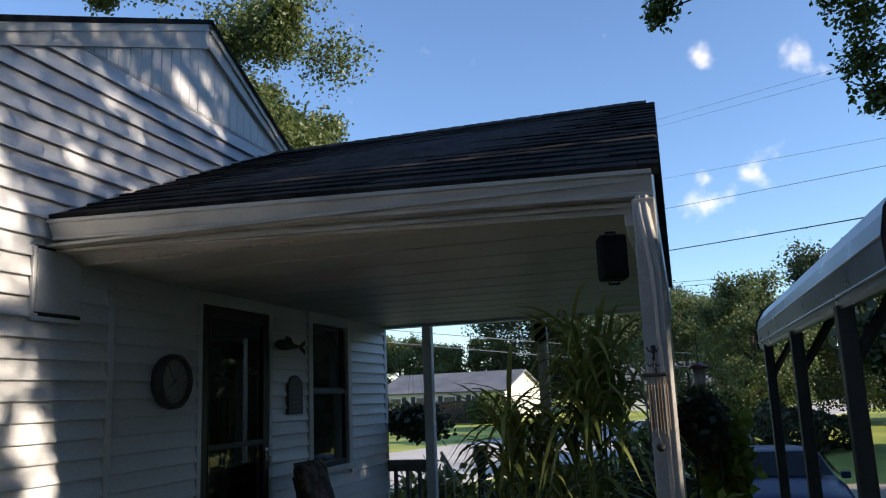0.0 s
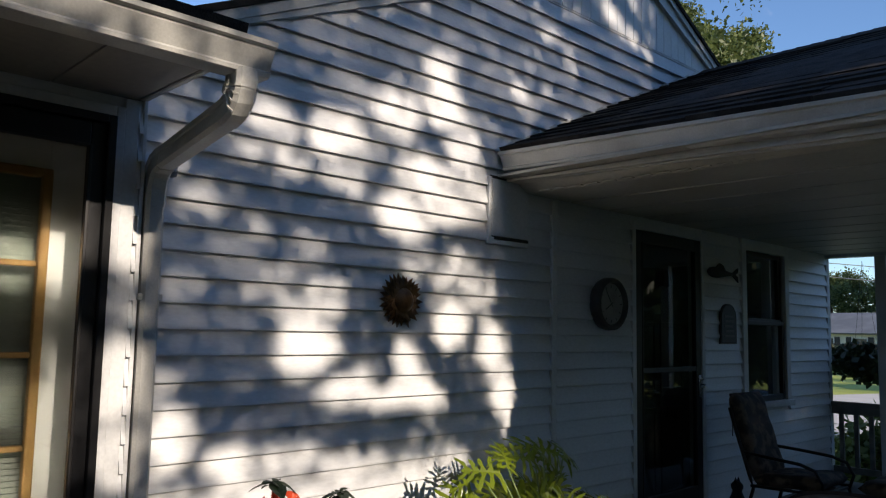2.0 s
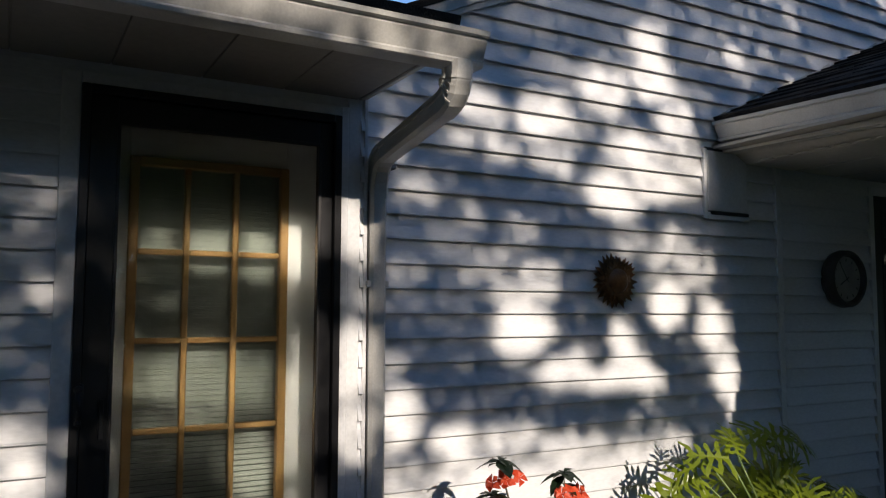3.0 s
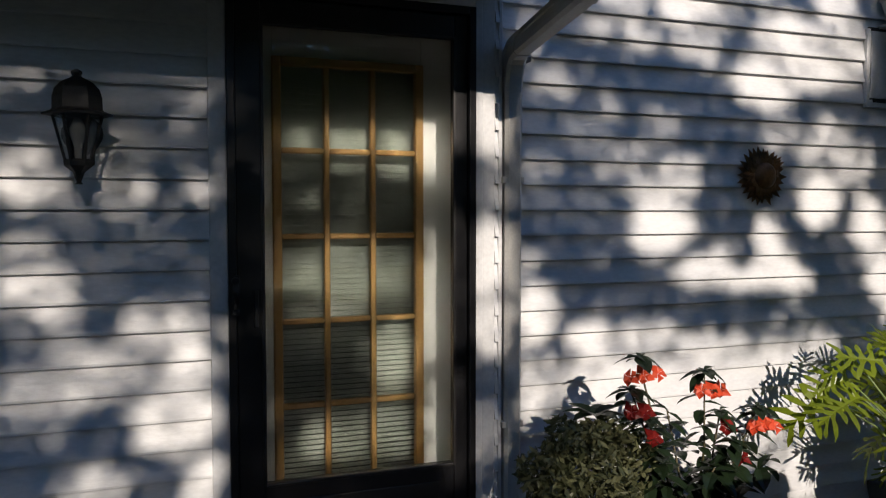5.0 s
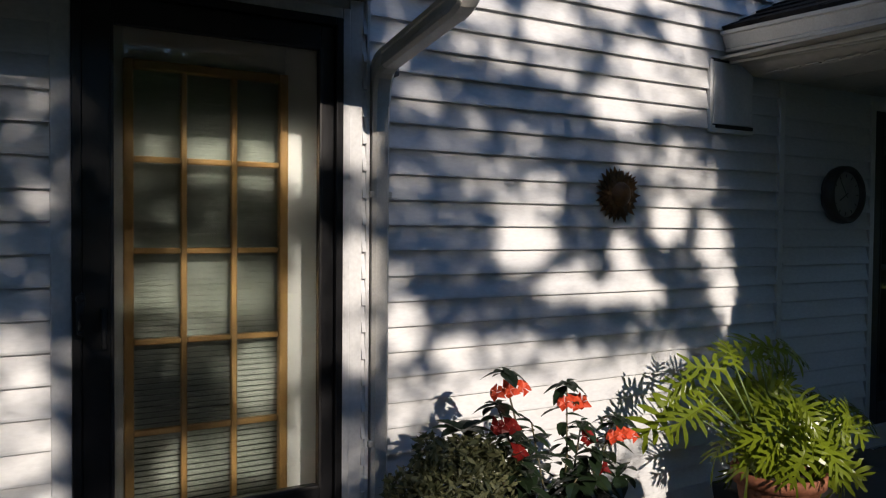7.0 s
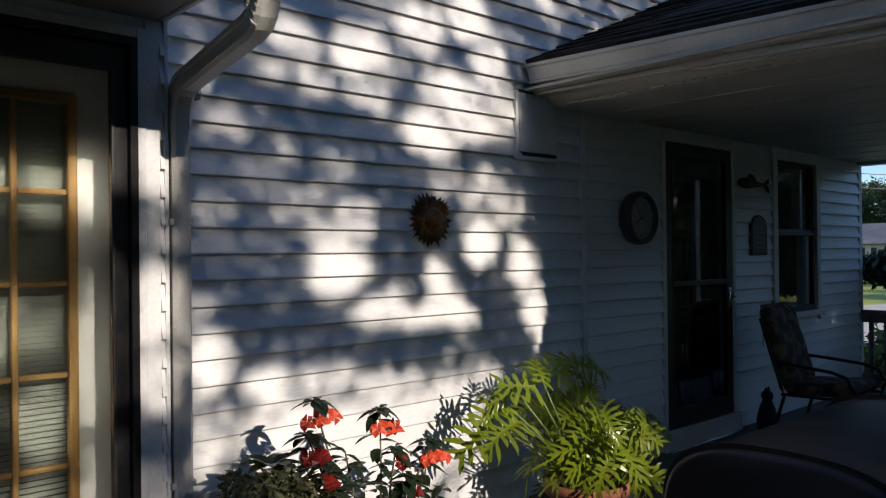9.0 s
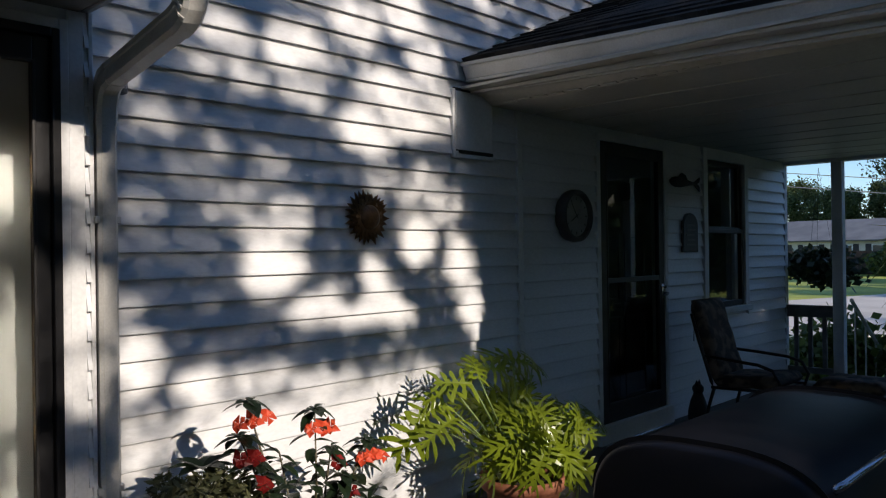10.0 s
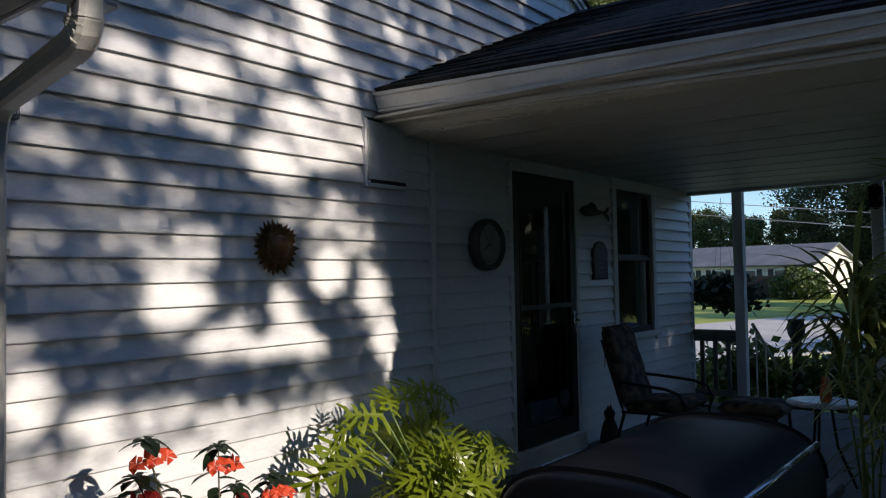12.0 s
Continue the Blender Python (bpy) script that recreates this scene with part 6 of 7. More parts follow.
# long stalks that stand out of the bush
for k, (tip, ahead, face, scale) in enumerate((
        ((0.0, -0.36, 0.82), (0.2, -0.75, 0.55), (0.7, -0.2, 0.6), 1.05), ((0.02, -0.33, 0.84), (-0.1, 0.3, 0.7), (0.8, 0.1, 0.5), 0.85),
        ((-0.05, -0.06, 0.84), (0.2, -0.5, 0.6), (0.7, -0.1, 0.7), 1.0), ((-0.03, -0.02, 0.85), (0.1, 0.7, 0.4), (0.6, 0.2, 0.7), 0.95),
        ((-0.04, 0.14, 0.83), (0.1, 0.75, 0.45), (0.7, 0.0, 0.6), 0.95), ((-0.05, 0.12, 0.84), (0.2, -0.4, 0.6), (0.8, 0.2, 0.5), 0.8),
        ((-0.08, -0.40, 0.80), (-0.1, -0.85, 0.0), (0.5, -0.4, 0.7), 0.95), ((-0.1, -0.44, 0.74), (-0.2, -0.85, -0.35), (0.7, -0.3, 0.5), 1.0),
        ((-0.02, -0.45, 0.68), (0.1, -0.9, -0.05), (0.4, -0.1, 0.8), 1.05), ((-0.12, -0.52, 0.66), (-0.1, -0.8, -0.5), (0.8, -0.3, 0.4), 0.95),
        ((0.05, 0.48, 0.56), (0.1, 0.9, 0.05), (0.5, 0.0, 0.8), 0.9))):
    phil_frond(tip, ahead, face, scale, k, 0.05)
# the bush itself, open below on the side away from the porch
for k in range(82):
    a = prng.uniform(0, 2 * math.pi)
    up = prng.random() ** 1.1
    dome = math.sqrt(max(0.05, 1 - (0.95 * up - 0.15) ** 2))
    reach = 0.34 * dome * (prng.uniform(0.6, 1.0) if k % 3 else prng.uniform(0.1, 0.6))
    side = math.sin(a)
    low = 0.47 if side < 0.0 else 0.34
    tip = Vector((reach * math.cos(a) * 0.85, 0.09 + reach * side * (1.05 if side > 0 else 0.85), low + (0.70 - low) * up))
    b = a + prng.uniform(-0.6, 0.6)
    ahead = Vector((math.cos(b), math.sin(b), -0.45 + 0.75 * up + prng.uniform(-0.25, 0.25)))
    face = Vector((0.55 + prng.uniform(-0.6, 0.5), -0.1 + prng.uniform(-0.8, 0.8), 0.7 + prng.uniform(-0.75, 0.35)))
    phil_frond(tip, ahead, face, prng.uniform(0.60, 1.0), k)


def blade_leaf(long, wide, fold=0.25, droop=0.3):
    """A pointed oval leaf folded along its midrib."""
    bm = bmesh.new()
    us = [0.0, 0.18, 0.42, 0.68, 0.88, 1.0]
    ws = [0.05, 0.62, 1.0, 0.78, 0.36, 0.0]
    mid = [bm.verts.new((0, u * long, -droop * long * u * u)) for u in us]
    for s in (-1, 1):
        side = [bm.verts.new((s * w * wide, u * long, -droop * long * u * u + fold * w * wide)) for u, w in zip(us[:-1], ws[:-1])]
        for i in range(4):
            bm.faces.new((mid[i], side[i], side[i + 1], mid[i + 1]))
        bm.faces.new((mid[4], side[4], mid[5]))
    return bm


imp_leaf = leafy("impatiens_leaf", (0.010, 0.022, 0.010), (0.034, 0.056, 0.024), 0.35, 0.22, 0.3)
imp_meshes = [mesh_of(blade_leaf(0.078 + 0.018 * k, 0.021 + 0.005 * k), "leaf", imp_leaf) for k in range(3)]
petal_mat = leafy("orange_red_petal", (0.72, 0.065, 0.025), (0.85, 0.12, 0.05), 0.45, 0.3, 0.12)
dark_petal = leafy("dark_red_petal", (0.17, 0.008, 0.008), (0.27, 0.016, 0.012), 0.45, 0.3, 0.12)
impatiens = pot("potted_impatiens", (0.50, -1.37, 0.012), 0.16, 0.31, terracotta, "potted impatiens with dark leaves and orange-red flowers")
irng = random.Random(29)


def flower(parent, at, r, m, tilt, turn):
    bm = bmesh.new()
    for k in range(5):
        a = k * 2 * math.pi / 5
        b = bmesh.new()
        c, s1, t1 = b.verts.new((0, 0, 0)), b.verts.new((r * 0.72, -r * 0.50, 0.008 + 0.004 * (k % 2))), b.verts.new((r * (1.05 + 0.45 * (k % 2)), 0.16 * r * (k % 3 - 1), -0.012 + 0.006 * (k % 3)))
        s2, h = b.verts.new((r * 0.72, r * 0.50, 0.006)), b.verts.new((r * 0.5, 0, 0.008))
        b.faces.new((c, s1, h)); b.faces.new((s1, t1, h)); b.faces.new((t1, s2, h)); b.faces.new((s2, c, h))
        absorb(bm, b, Matrix.Rotation(a, 4, "Z"))
    ob = part("flower", bm, m, parent)
    ob.matrix_local = Matrix.Translation(at) @ Matrix.Rotation(turn, 4, "Z") @ Matrix.Rotation(tilt, 4, "Y")


dark_stem = pbr("dark_red_stem", (0.05, 0.045, 0.02), (0.11, 0.09, 0.045), 20.0, 0.5)


def sprig(parent, base, tip, leaves, blooms, m, r=irng):
    base, tip = Vector(base), Vector(tip)
    bm = bmesh.new()
    tube(bm, [base, base.lerp(tip, 0.5) + Vector((r.uniform(-0.02, 0.02), r.uniform(-0.02, 0.02), 0.02)), tip], 0.006, 6, 0.003)
    part("stem", bm, dark_stem, parent, "", True)
    leaves = int(leaves * 2.0)
    for k in range(leaves):
        u = 0.22 + 0.78 * k / max(1, leaves - 1)
        p = base.lerp(tip, u)
        leaf = new("leaf", imp_meshes[r.randrange(3)])
        leaf.parent = parent
        leaf.matrix_local = Matrix.Translation(p) @ Matrix.Rotation(k * 2.4 + r.uniform(-0.4, 0.4), 4, "Z") @ Matrix.Rotation(r.uniform(-0.5, 0.45), 4, "X")
    for k in range(9 if blooms else 0):
        leaf = new("leaf", imp_meshes[k % 2 + (1 if blooms > 1 else 0)])
        leaf.parent = parent
        leaf.matrix_local = Matrix.Translation(tip + Vector((0, 0, 0.006 * (k % 3)))) @ Matrix.Rotation(k * 2.4 + r.uniform(-0.3, 0.3), 4, "Z") @ Matrix.Rotation(-0.25 + 0.16 * (k % 5) + r.uniform(-0.1, 0.1), 4, "X") @ Matrix.Scale(0.62 + 0.2 * (k % 2), 4)
    for k in range(blooms):
        side = (k - 0.5 * (blooms - 1)) * 0.05
        flower(parent, tip + Vector((0.035 + r.uniform(-0.01, 0.015), side, -0.05 + r.uniform(-0.012, 0.012))), 0.029, m, radians(70) + r.uniform(-0.6, 0.5), -0.5 + r.uniform(-0.8, 0.8))


for (y, z, x, n, bl, m) in ((-0.242, 0.905, 0.0, 4, 3, petal_mat), (0.031, 0.84, 0.02, 9, 3, petal_mat), (0.245, 0.695, 0.05, 12, 3, petal_mat), (-0.296, 0.80, 0.04, 10, 2, dark_petal), (-0.245, 0.70, 0.07, 13, 1, dark_petal), (0.111, 0.59, 0.08, 15, 1, dark_petal), (0.22, 0.52, -0.05, 14, 0, petal_mat), (-0.08, 0.70, -0.05, 14, 0, petal_mat), (0.34, 0.50, 0.02, 13, 0, petal_mat), (-0.2, 0.48, -0.02, 12, 0, petal_mat), (0.0, 0.52, 0.12, 14, 0, petal_mat), (0.12, 0.68, 0.0, 12, 1, dark_petal)):
    sprig(impatiens, (0.02 * y, 0.15 * y, 0.24), (x, y, z), n, bl, m)

# rounded small-leaved bush
bush_leaf = leafy("bush_leaf", (0.055, 0.068, 0.03), (0.20, 0.205, 0.10), 0.45, 0.25, 0.3)
bush = pot("potted_bush", (0.47, -1.80, 0.012), 0.17, 0.28, terracotta, "potted rounded bush with small dull green leaves")
brng = np.random.default_rng(5)
d = brng.normal(size=(5200, 3)); d /= np.linalg.norm(d, axis=1)[:, None]
d *= brng.uniform(0.3, 1.0, (5200, 1)) ** 0.5 * (1 + 0.12 * np.sin(7 * d[:, 1:2] + 5 * d[:, 2:]))
v, f = leaf_quads(d * (0.17, 0.25, 0.24) + (0, 0, 0.47), 0.9, 0.022, brng, 0.32)
foliage = new("foliage", raw_mesh("foliage", v, f, bush_leaf))
foliage.parent = bush
tagged(foliage, kind="stuff")
for k in range(12):
    bm = bmesh.new()
    a = k * 2.4
    tube(bm, [(0.02 * math.cos(a), 0.02 * math.sin(a), 0.24), (0.09 * math.cos(a), 0.13 * math.sin(a), 0.52)], 0.005, 5, 0.002)
    part("stem", bm, bark, bush)
for k in range(9):
    leaf = new("leaf", imp_meshes[2])
    leaf.parent = bush
    leaf.matrix_local = Matrix.Translation((-0.03, 0.05, 0.70)) @ Matrix.Rotation(k * 0.7, 4, "Z") @ Matrix.Rotation(0.5 - 0.1 * (k % 3), 4, "X")

# tall reed-like grasses in pots at the porch edge
reed_leaf = leafy("reed_blade", (0.16, 0.21, 0.04), (0.42, 0.46, 0.15), 0.35, 0.5, 0.3)


def reed_clump(at, top, spread, canes, seed, label):
    """Canes that rise from a pot, each with tufts of long arching blades along its upper half."""
    root = pot("potted_grass", at, 0.17, 0.30, pbr("dark_planter", (0.03, 0.028, 0.025), (0.06, 0.055, 0.05), 6, 0.6), label)
    r = random.Random(seed)
    verts, faces = [], []

    def blade(start, a, long, lift, droop, w):
        side = Vector((-math.sin(a), math.cos(a), 0))
        for i in range(8):
            u = i / 7
            p = start + Vector((math.cos(a), math.sin(a), 0)) * long * (0.35 * u + 0.45 * u * u) + Vector((0, 0, long * (lift * u - droop * u ** 2.6)))
            ww = w * (0.6 + 1.4 * u) * (1 - u ** 2.5) + 0.0008
            verts.extend([tuple(p - side * ww), tuple(p + side * ww + Vector((0, 0, ww * 0.5)))])
            if i:
                n = len(verts)
                faces.append([n - 4, n - 3, n - 1, n - 2])

    for k in range(canes):
        a = r.uniform(0, 2 * math.pi)
        foot = Vector((0.11 * r.random() * math.cos(a), 0.11 * r.random() * math.sin(a), 0.25))
        high = top * r.uniform(0.58, 0.84)
        out = spread * r.uniform(0.1, 0.6)
        head = Vector((foot.x + out * math.cos(a), foot.y + out * math.sin(a), high))
        bm = bmesh.new()
        tube(bm, [foot, foot.lerp(head, 0.5) + Vector((0, 0, 0.04)), head], 0.006, 6, 0.003)
        part("cane", bm, stem_green, root, "", True)
        for j in range(26):
            u = 1.0 - 0.012 * j if j < 22 else r.uniform(0.2, 0.75)
            start = foot.lerp(head, u)
            blade(start, a + j * 2.4 + r.uniform(-0.5, 0.5), r.uniform(0.26, 0.50), r.uniform(0.55, 1.25) if j < 22 else 0.5, r.uniform(0.3, 1.2), r.uniform(0.0065, 0.0115))
    ob = new("grass_blades", raw_mesh("grass_blades", verts, faces, reed_leaf))
    ob.parent = root
    tagged(ob, kind="stuff")
    return root


reed_clump((2.66, 0.55, 0.12), 2.0, 0.15, 12, 31, "tall green reed grass in a dark pot by the column")
reed_clump((2.27, 0.62, 0.12), 1.48, 0.26, 8, 32, "arching reed grass in a dark pot on the porch edge")
reed_clump((2.45, 1.05, 0.12), 1.15, 0.30, 5, 33, "dense reed grass in a dark pot on the porch")


def leafy_ball(name, at, size, count, leaf, material, label, seed, hang=None, category="plant"):
    """A basket or pot of trailing leaves with an uneven outline."""
    r = np.random.default_rng(seed)
    root = thing(name, at, label, category)
    n = 14
    c = r.normal(size=(n, 3)); c /= np.linalg.norm(c, axis=1)[:, None]
    c *= np.array(size) * r.uniform(0.3, 0.75, (n, 1))
    q = np.concatenate([c[k] + r.normal(size=(count // n, 3)) * np.array(size) * 0.32 for k in range(n)])
    v, f = leaf_quads(q, 0.8, leaf, r, 0.6)
    ob = new("foliage", raw_mesh("foliage", v, f, material))
    ob.parent = root
    tagged(ob, kind="stuff")
    bm = bmesh.new()
    lathe(bm, [(0.09, -0.16), (0.13, -0.06), (0.15, 0.0), (0.14, 0.0), (0.10, -0.05)], 20)
    part("pot", bm, terracotta if hang is None else dark_frame, root)
    if hang:
        for k in range(3):
            a = k * 2.094
            bm = bmesh.new()
            tube(bm, [(0.14 * math.cos(a), 0.14 * math.sin(a), 0.0), (0, 0, hang)], 0.0014, 5)
            part("hanger_wire", bm, cast_black, root)
    return root


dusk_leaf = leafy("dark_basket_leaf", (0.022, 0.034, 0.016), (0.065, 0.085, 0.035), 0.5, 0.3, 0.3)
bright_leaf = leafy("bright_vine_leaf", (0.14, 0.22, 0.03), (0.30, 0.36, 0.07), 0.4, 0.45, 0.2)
leafy_ball("hanging_basket", (0.20, 5.2, 1.22), (0.36, 0.30, 0.16), 2600, 0.045, dusk_leaf, "dark hanging fern basket outside the porch end", 51, 1.0)
# dark leaf colour stands in for shade on this plant
leafy_ball("potted_plant", (3.13, 2.60, 1.20), (0.17, 0.20, 0.22), 1300, 0.042, dusk_leaf, "potted plant beside the porch, shade put into its leaf colour", 52)
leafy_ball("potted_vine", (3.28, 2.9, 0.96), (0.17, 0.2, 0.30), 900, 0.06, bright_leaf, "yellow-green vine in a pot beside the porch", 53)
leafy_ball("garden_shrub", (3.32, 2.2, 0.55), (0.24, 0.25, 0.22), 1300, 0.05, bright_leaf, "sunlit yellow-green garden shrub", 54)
leafy_ball("garden_shrub", (1.4, 6.2, 0.15), (0.9, 0.6, 0.45), 3600, 0.06, leafy("garden_leaf", (0.05, 0.08, 0.02), (0.14, 0.18, 0.05), 0.45, 0.3, 0.3), "leafy green garden shrubs beyond the porch", 55)
leafy_ball("garden_shrub", (2.5, 6.4, 0.2), (0.8, 0.6, 0.5), 3200, 0.06, dusk_leaf, "dark green garden shrubs beyond the porch", 56)
# brighter copy of garden_leaf, with sunlight in the leaf colour
leafy_ball("garden_shrub", (0.15, 5.75, 0.22), (0.5, 0.36, 0.42), 2800, 0.06, leafy("sun_toned_garden_leaf", (0.09, 0.13, 0.03), (0.22, 0.26, 0.07), 0.45, 0.35, 0.3), "garden shrubs by the porch railing, sunlight put into their colour", 57)
urn = thing("garden_urn", (0.71, 6.0, ground_height(0.71, 6.0)), "dark weathered urn on a slim pedestal among shrubs", "urn")
foot = 0.66 - ground_height(0.71, 6.0)
urn_stone = pbr("dark_weathered_stone", (0.035, 0.033, 0.03), (0.09, 0.085, 0.075), 9.0, 0.85, bump=0.3, fine=50)
bm = bmesh.new()
lathe(bm, [(0.01, 0.0), (0.12, 0.0), (0.12, 0.05), (0.06, 0.10), (0.045, foot - 0.06), (0.07, foot), (0.01, foot)], 20)
part("pedestal", bm, urn_stone, urn, "", True)
bm = bmesh.new()
lathe(bm, [(0.01, foot), (0.05, foot + 0.002), (0.055, foot + 0.03), (0.085, foot + 0.09), (0.098, foot + 0.17), (0.08, foot + 0.22), (0.095, foot + 0.25), (0.085, foot + 0.25), (0.065, foot + 0.20), (0.01, foot + 0.18)], 24)
part("bowl", bm, urn_stone, urn, "", True)
stand = thing("plant_stand", (3.13, 2.60, 0.0), "dark metal plant stand", "stand")
for k in range(3):
    a = k * 2.094
    bm = bmesh.new()
    tube(bm, [(0.10 * math.cos(a), 0.10 * math.sin(a), 1.05), (0.14 * math.cos(a), 0.14 * math.sin(a), 0.0)], 0.010)
    part("leg", bm, cast_black, stand)
bm = bmesh.new()
lathe(bm, [(0.02, 1.045), (0.13, 1.045), (0.13, 1.058), (0.02, 1.058)], 20)
part("plate", bm, cast_black, stand)

feeder = thing("bird_feeder", (3.16, 3.0, 1.56), "clear hanging bird feeder with a dark red lid", "bird feeder")
bm = bmesh.new()
lathe(bm, [(0.02, -0.11), (0.045, -0.11), (0.045, 0.06), (0.02, 0.06)], 16)
part("reservoir", bm, pbr("cloudy_plastic", (0.4, 0.42, 0.44), (0.5, 0.52, 0.54), 7, 0.3), feeder, "cloudy clear reservoir", True)
bm = bmesh.new()
lathe(bm, [(0.075, 0.06), (0.07, 0.075), (0.02, 0.10)], 16)
part("lid", bm, pbr("dark_red_plastic", (0.12, 0.02, 0.02), (0.2, 0.04, 0.03), 7, 0.4), feeder, "dark red lid", True)
bm = bmesh.new()
lathe(bm, [(0.02, -0.13), (0.07, -0.125), (0.075, -0.11), (0.02, -0.11)], 16)
part("tray", bm, cast_black, feeder)
bm = bmesh.new()
tube(bm, [(0, 0, 0.09), (0, 0, 0.35), (-0.12, 0, 0.46), (-0.20, 0, 0.60)], 0.003, 5)
part("hanger", bm, cast_black, feeder)


# ---- carport and car ----
# assumed driveway, added to bounce warm light into the porch
bm = bmesh.new()
strip(bm, [[(x, y, ground_height(x, y) + 0.03) for x in (3.45, 5.4, 7.4, 9.4)] for y in (0.02, 2, 4, 5, 5.5, 6, 6.5, 7, 7.5, 8, 8.5, 9, 9.5, 10, 10.5, 13, 16, 18)], 0.1)
structure("driveway", bm, pbr("pale_driveway", (0.26, 0.22, 0.175), (0.35, 0.30, 0.24), 0.9, 0.9, bump=0.3, fine=40, grime=0.1), "assumed pale driveway under the carport, added to bounce warm light", "driveway")
carport = thing("carport", (3.85, 0.0, 0.0), "galvanised metal carport with square posts", "carport")
NEAR_Y, FAR_Y = 0.12, 5.55
prof = [(-0.02, 1.84), (-0.03, 1.86), (-0.035, 2.02), (-0.015, 2.12), (0.05, 2.22), (0.16, 2.30), (1.5, 2.56), (2.7, 2.68), (3.9, 2.56), (5.24, 2.30), (5.35, 2.17), (5.42, 2.08), (5.43, 1.84)]
bm = bmesh.new()
rings = []
for y in (NEAR_Y, FAR_Y):
    outer = [bm.verts.new((x, y, z)) for x, z in prof]
    inner = [bm.verts.new((x + (0.012 if x < 2.7 else -0.012), y, z - 0.012)) for x, z in prof]
    rings.append(outer + inner[::-1])
n = len(rings[0])
for i in range(n):
    bm.faces.new((rings[0][i], rings[0][(i + 1) % n], rings[1][(i + 1) % n], rings[1][i]))
part("roof_sheet", bm, galvanised, carport)
for z in (1.90, 2.03):
    bm = bmesh.new()
    tube(bm, [(-0.036, NEAR_Y, z), (-0.036, FAR_Y, z)], 0.008, 6)
    part("edge_rib", bm, galvanised, carport)
for y in (FAR_Y, NEAR_Y - 0.006):
    bm = bmesh.new()
    sweep(bm, [(-0.02, 0), (0.02, 0), (0.02, 0.006), (-0.02, 0.006)], [(x, y, z) for x, z in prof], up=Vector((0, 1, 0)))
    part("end_trim", bm, cast_black, carport, "dark end trim")
for y in (5.0, 3.05, 1.25):
    for x in (0.0, 5.4):
        bm = bmesh.new()
        soft_box(bm, x - 0.042, x + 0.042, y - 0.042, y + 0.042, ground_height(x, y) - 0.05, 1.86, 0.006)
        part("post", bm, post_mat, carport)
    bm = bmesh.new()
    tube(bm, [(0.0, y, 1.55), (0.42, y, 2.20)], 0.03, 4)
    part("brace", bm, post_mat, carport)
    bm = bmesh.new()
    tube(bm, [(0.0, y, 1.84), (0.16, y, 2.20), (2.7, y, 2.60), (5.25, y, 2.20), (5.4, y, 1.84)], 0.028, 4)
    part("bow", bm, post_mat, carport)

car_paint = pbr("blue_grey_car_paint", (0.012, 0.028, 0.07), (0.02, 0.038, 0.085), 1.5, 0.3, spec=0.15)
car_glass = pbr("tinted_car_glass", (0.012, 0.016, 0.02), (0.02, 0.025, 0.03), 1.0, 0.12, spec=0.25)
rubber = pbr("tyre_rubber", (0.012, 0.012, 0.012), (0.025, 0.025, 0.025), 20, 0.8)
car = thing("car", (4.48, 11.6, -1.02), "blue-grey parked car facing the house", "car")
car.scale = (0.98, 1.0, 0.98)
# stations from nose (-y) to tail: y, half width, sill, waist, half roof width, roof height
body = [(-2.15, 0.62, 0.30, 0.58, 0.55, 0.60), (-2.05, 0.78, 0.22, 0.72, 0.68, 0.76), (-1.6, 0.86, 0.20, 0.84, 0.76, 0.90), (-1.0, 0.88, 0.20, 0.93, 0.78, 0.99), (-0.85, 0.88, 0.20, 0.95, 0.76, 1.03), (-0.05, 0.88, 0.20, 0.97, 0.62, 1.40), (0.6, 0.88, 0.20, 0.98, 0.61, 1.44), (1.3, 0.87, 0.20, 0.99, 0.60, 1.40), (1.95, 0.84, 0.24, 0.98, 0.66, 1.05), (2.1, 0.74, 0.34, 0.90, 0.62, 0.95)]
bm = bmesh.new()
rows = []
for y, w, sill, waist, rw, roof in body:
    rows.append([bm.verts.new(p) for p in ((-w * 0.94, y, sill), (-w, y, (sill + waist) / 2), (-w * 0.97, y, waist), (-rw, y, roof - 0.02), (-rw * 0.5, y, roof + 0.02), (rw * 0.5, y, roof + 0.02), (rw, y, roof - 0.02), (w * 0.97, y, waist), (w, y, (sill + waist) / 2), (w * 0.94, y, sill))])
for a, b in zip(rows, rows[1:]):
    for i in range(10):
        j = (i + 1) % 10
        bm.faces.new((a[i], a[j], b[j], b[i]))
bm.faces.new(rows[0][::-1]); bm.faces.new(rows[-1])
part("body", bm, car_paint, car, "", True)
bm = bmesh.new()
for w0, w1, y0, y1, z0, z1 in ((0.70, 0.575, -0.80, -0.12, 1.06, 1.39),):
    vs = [bm.verts.new(p) for p in ((-w0, y0, z0), (w0, y0, z0), (w1, y1, z1), (-w1, y1, z1))]
    bm.faces.new(vs)
    bmesh.ops.solidify(bm, geom=bm.faces[:], thickness=0.012)
bm.transform(Matrix.Translation((0, -0.022, 0.022)))
part("windshield", bm, car_glass, car, "dark windshield")
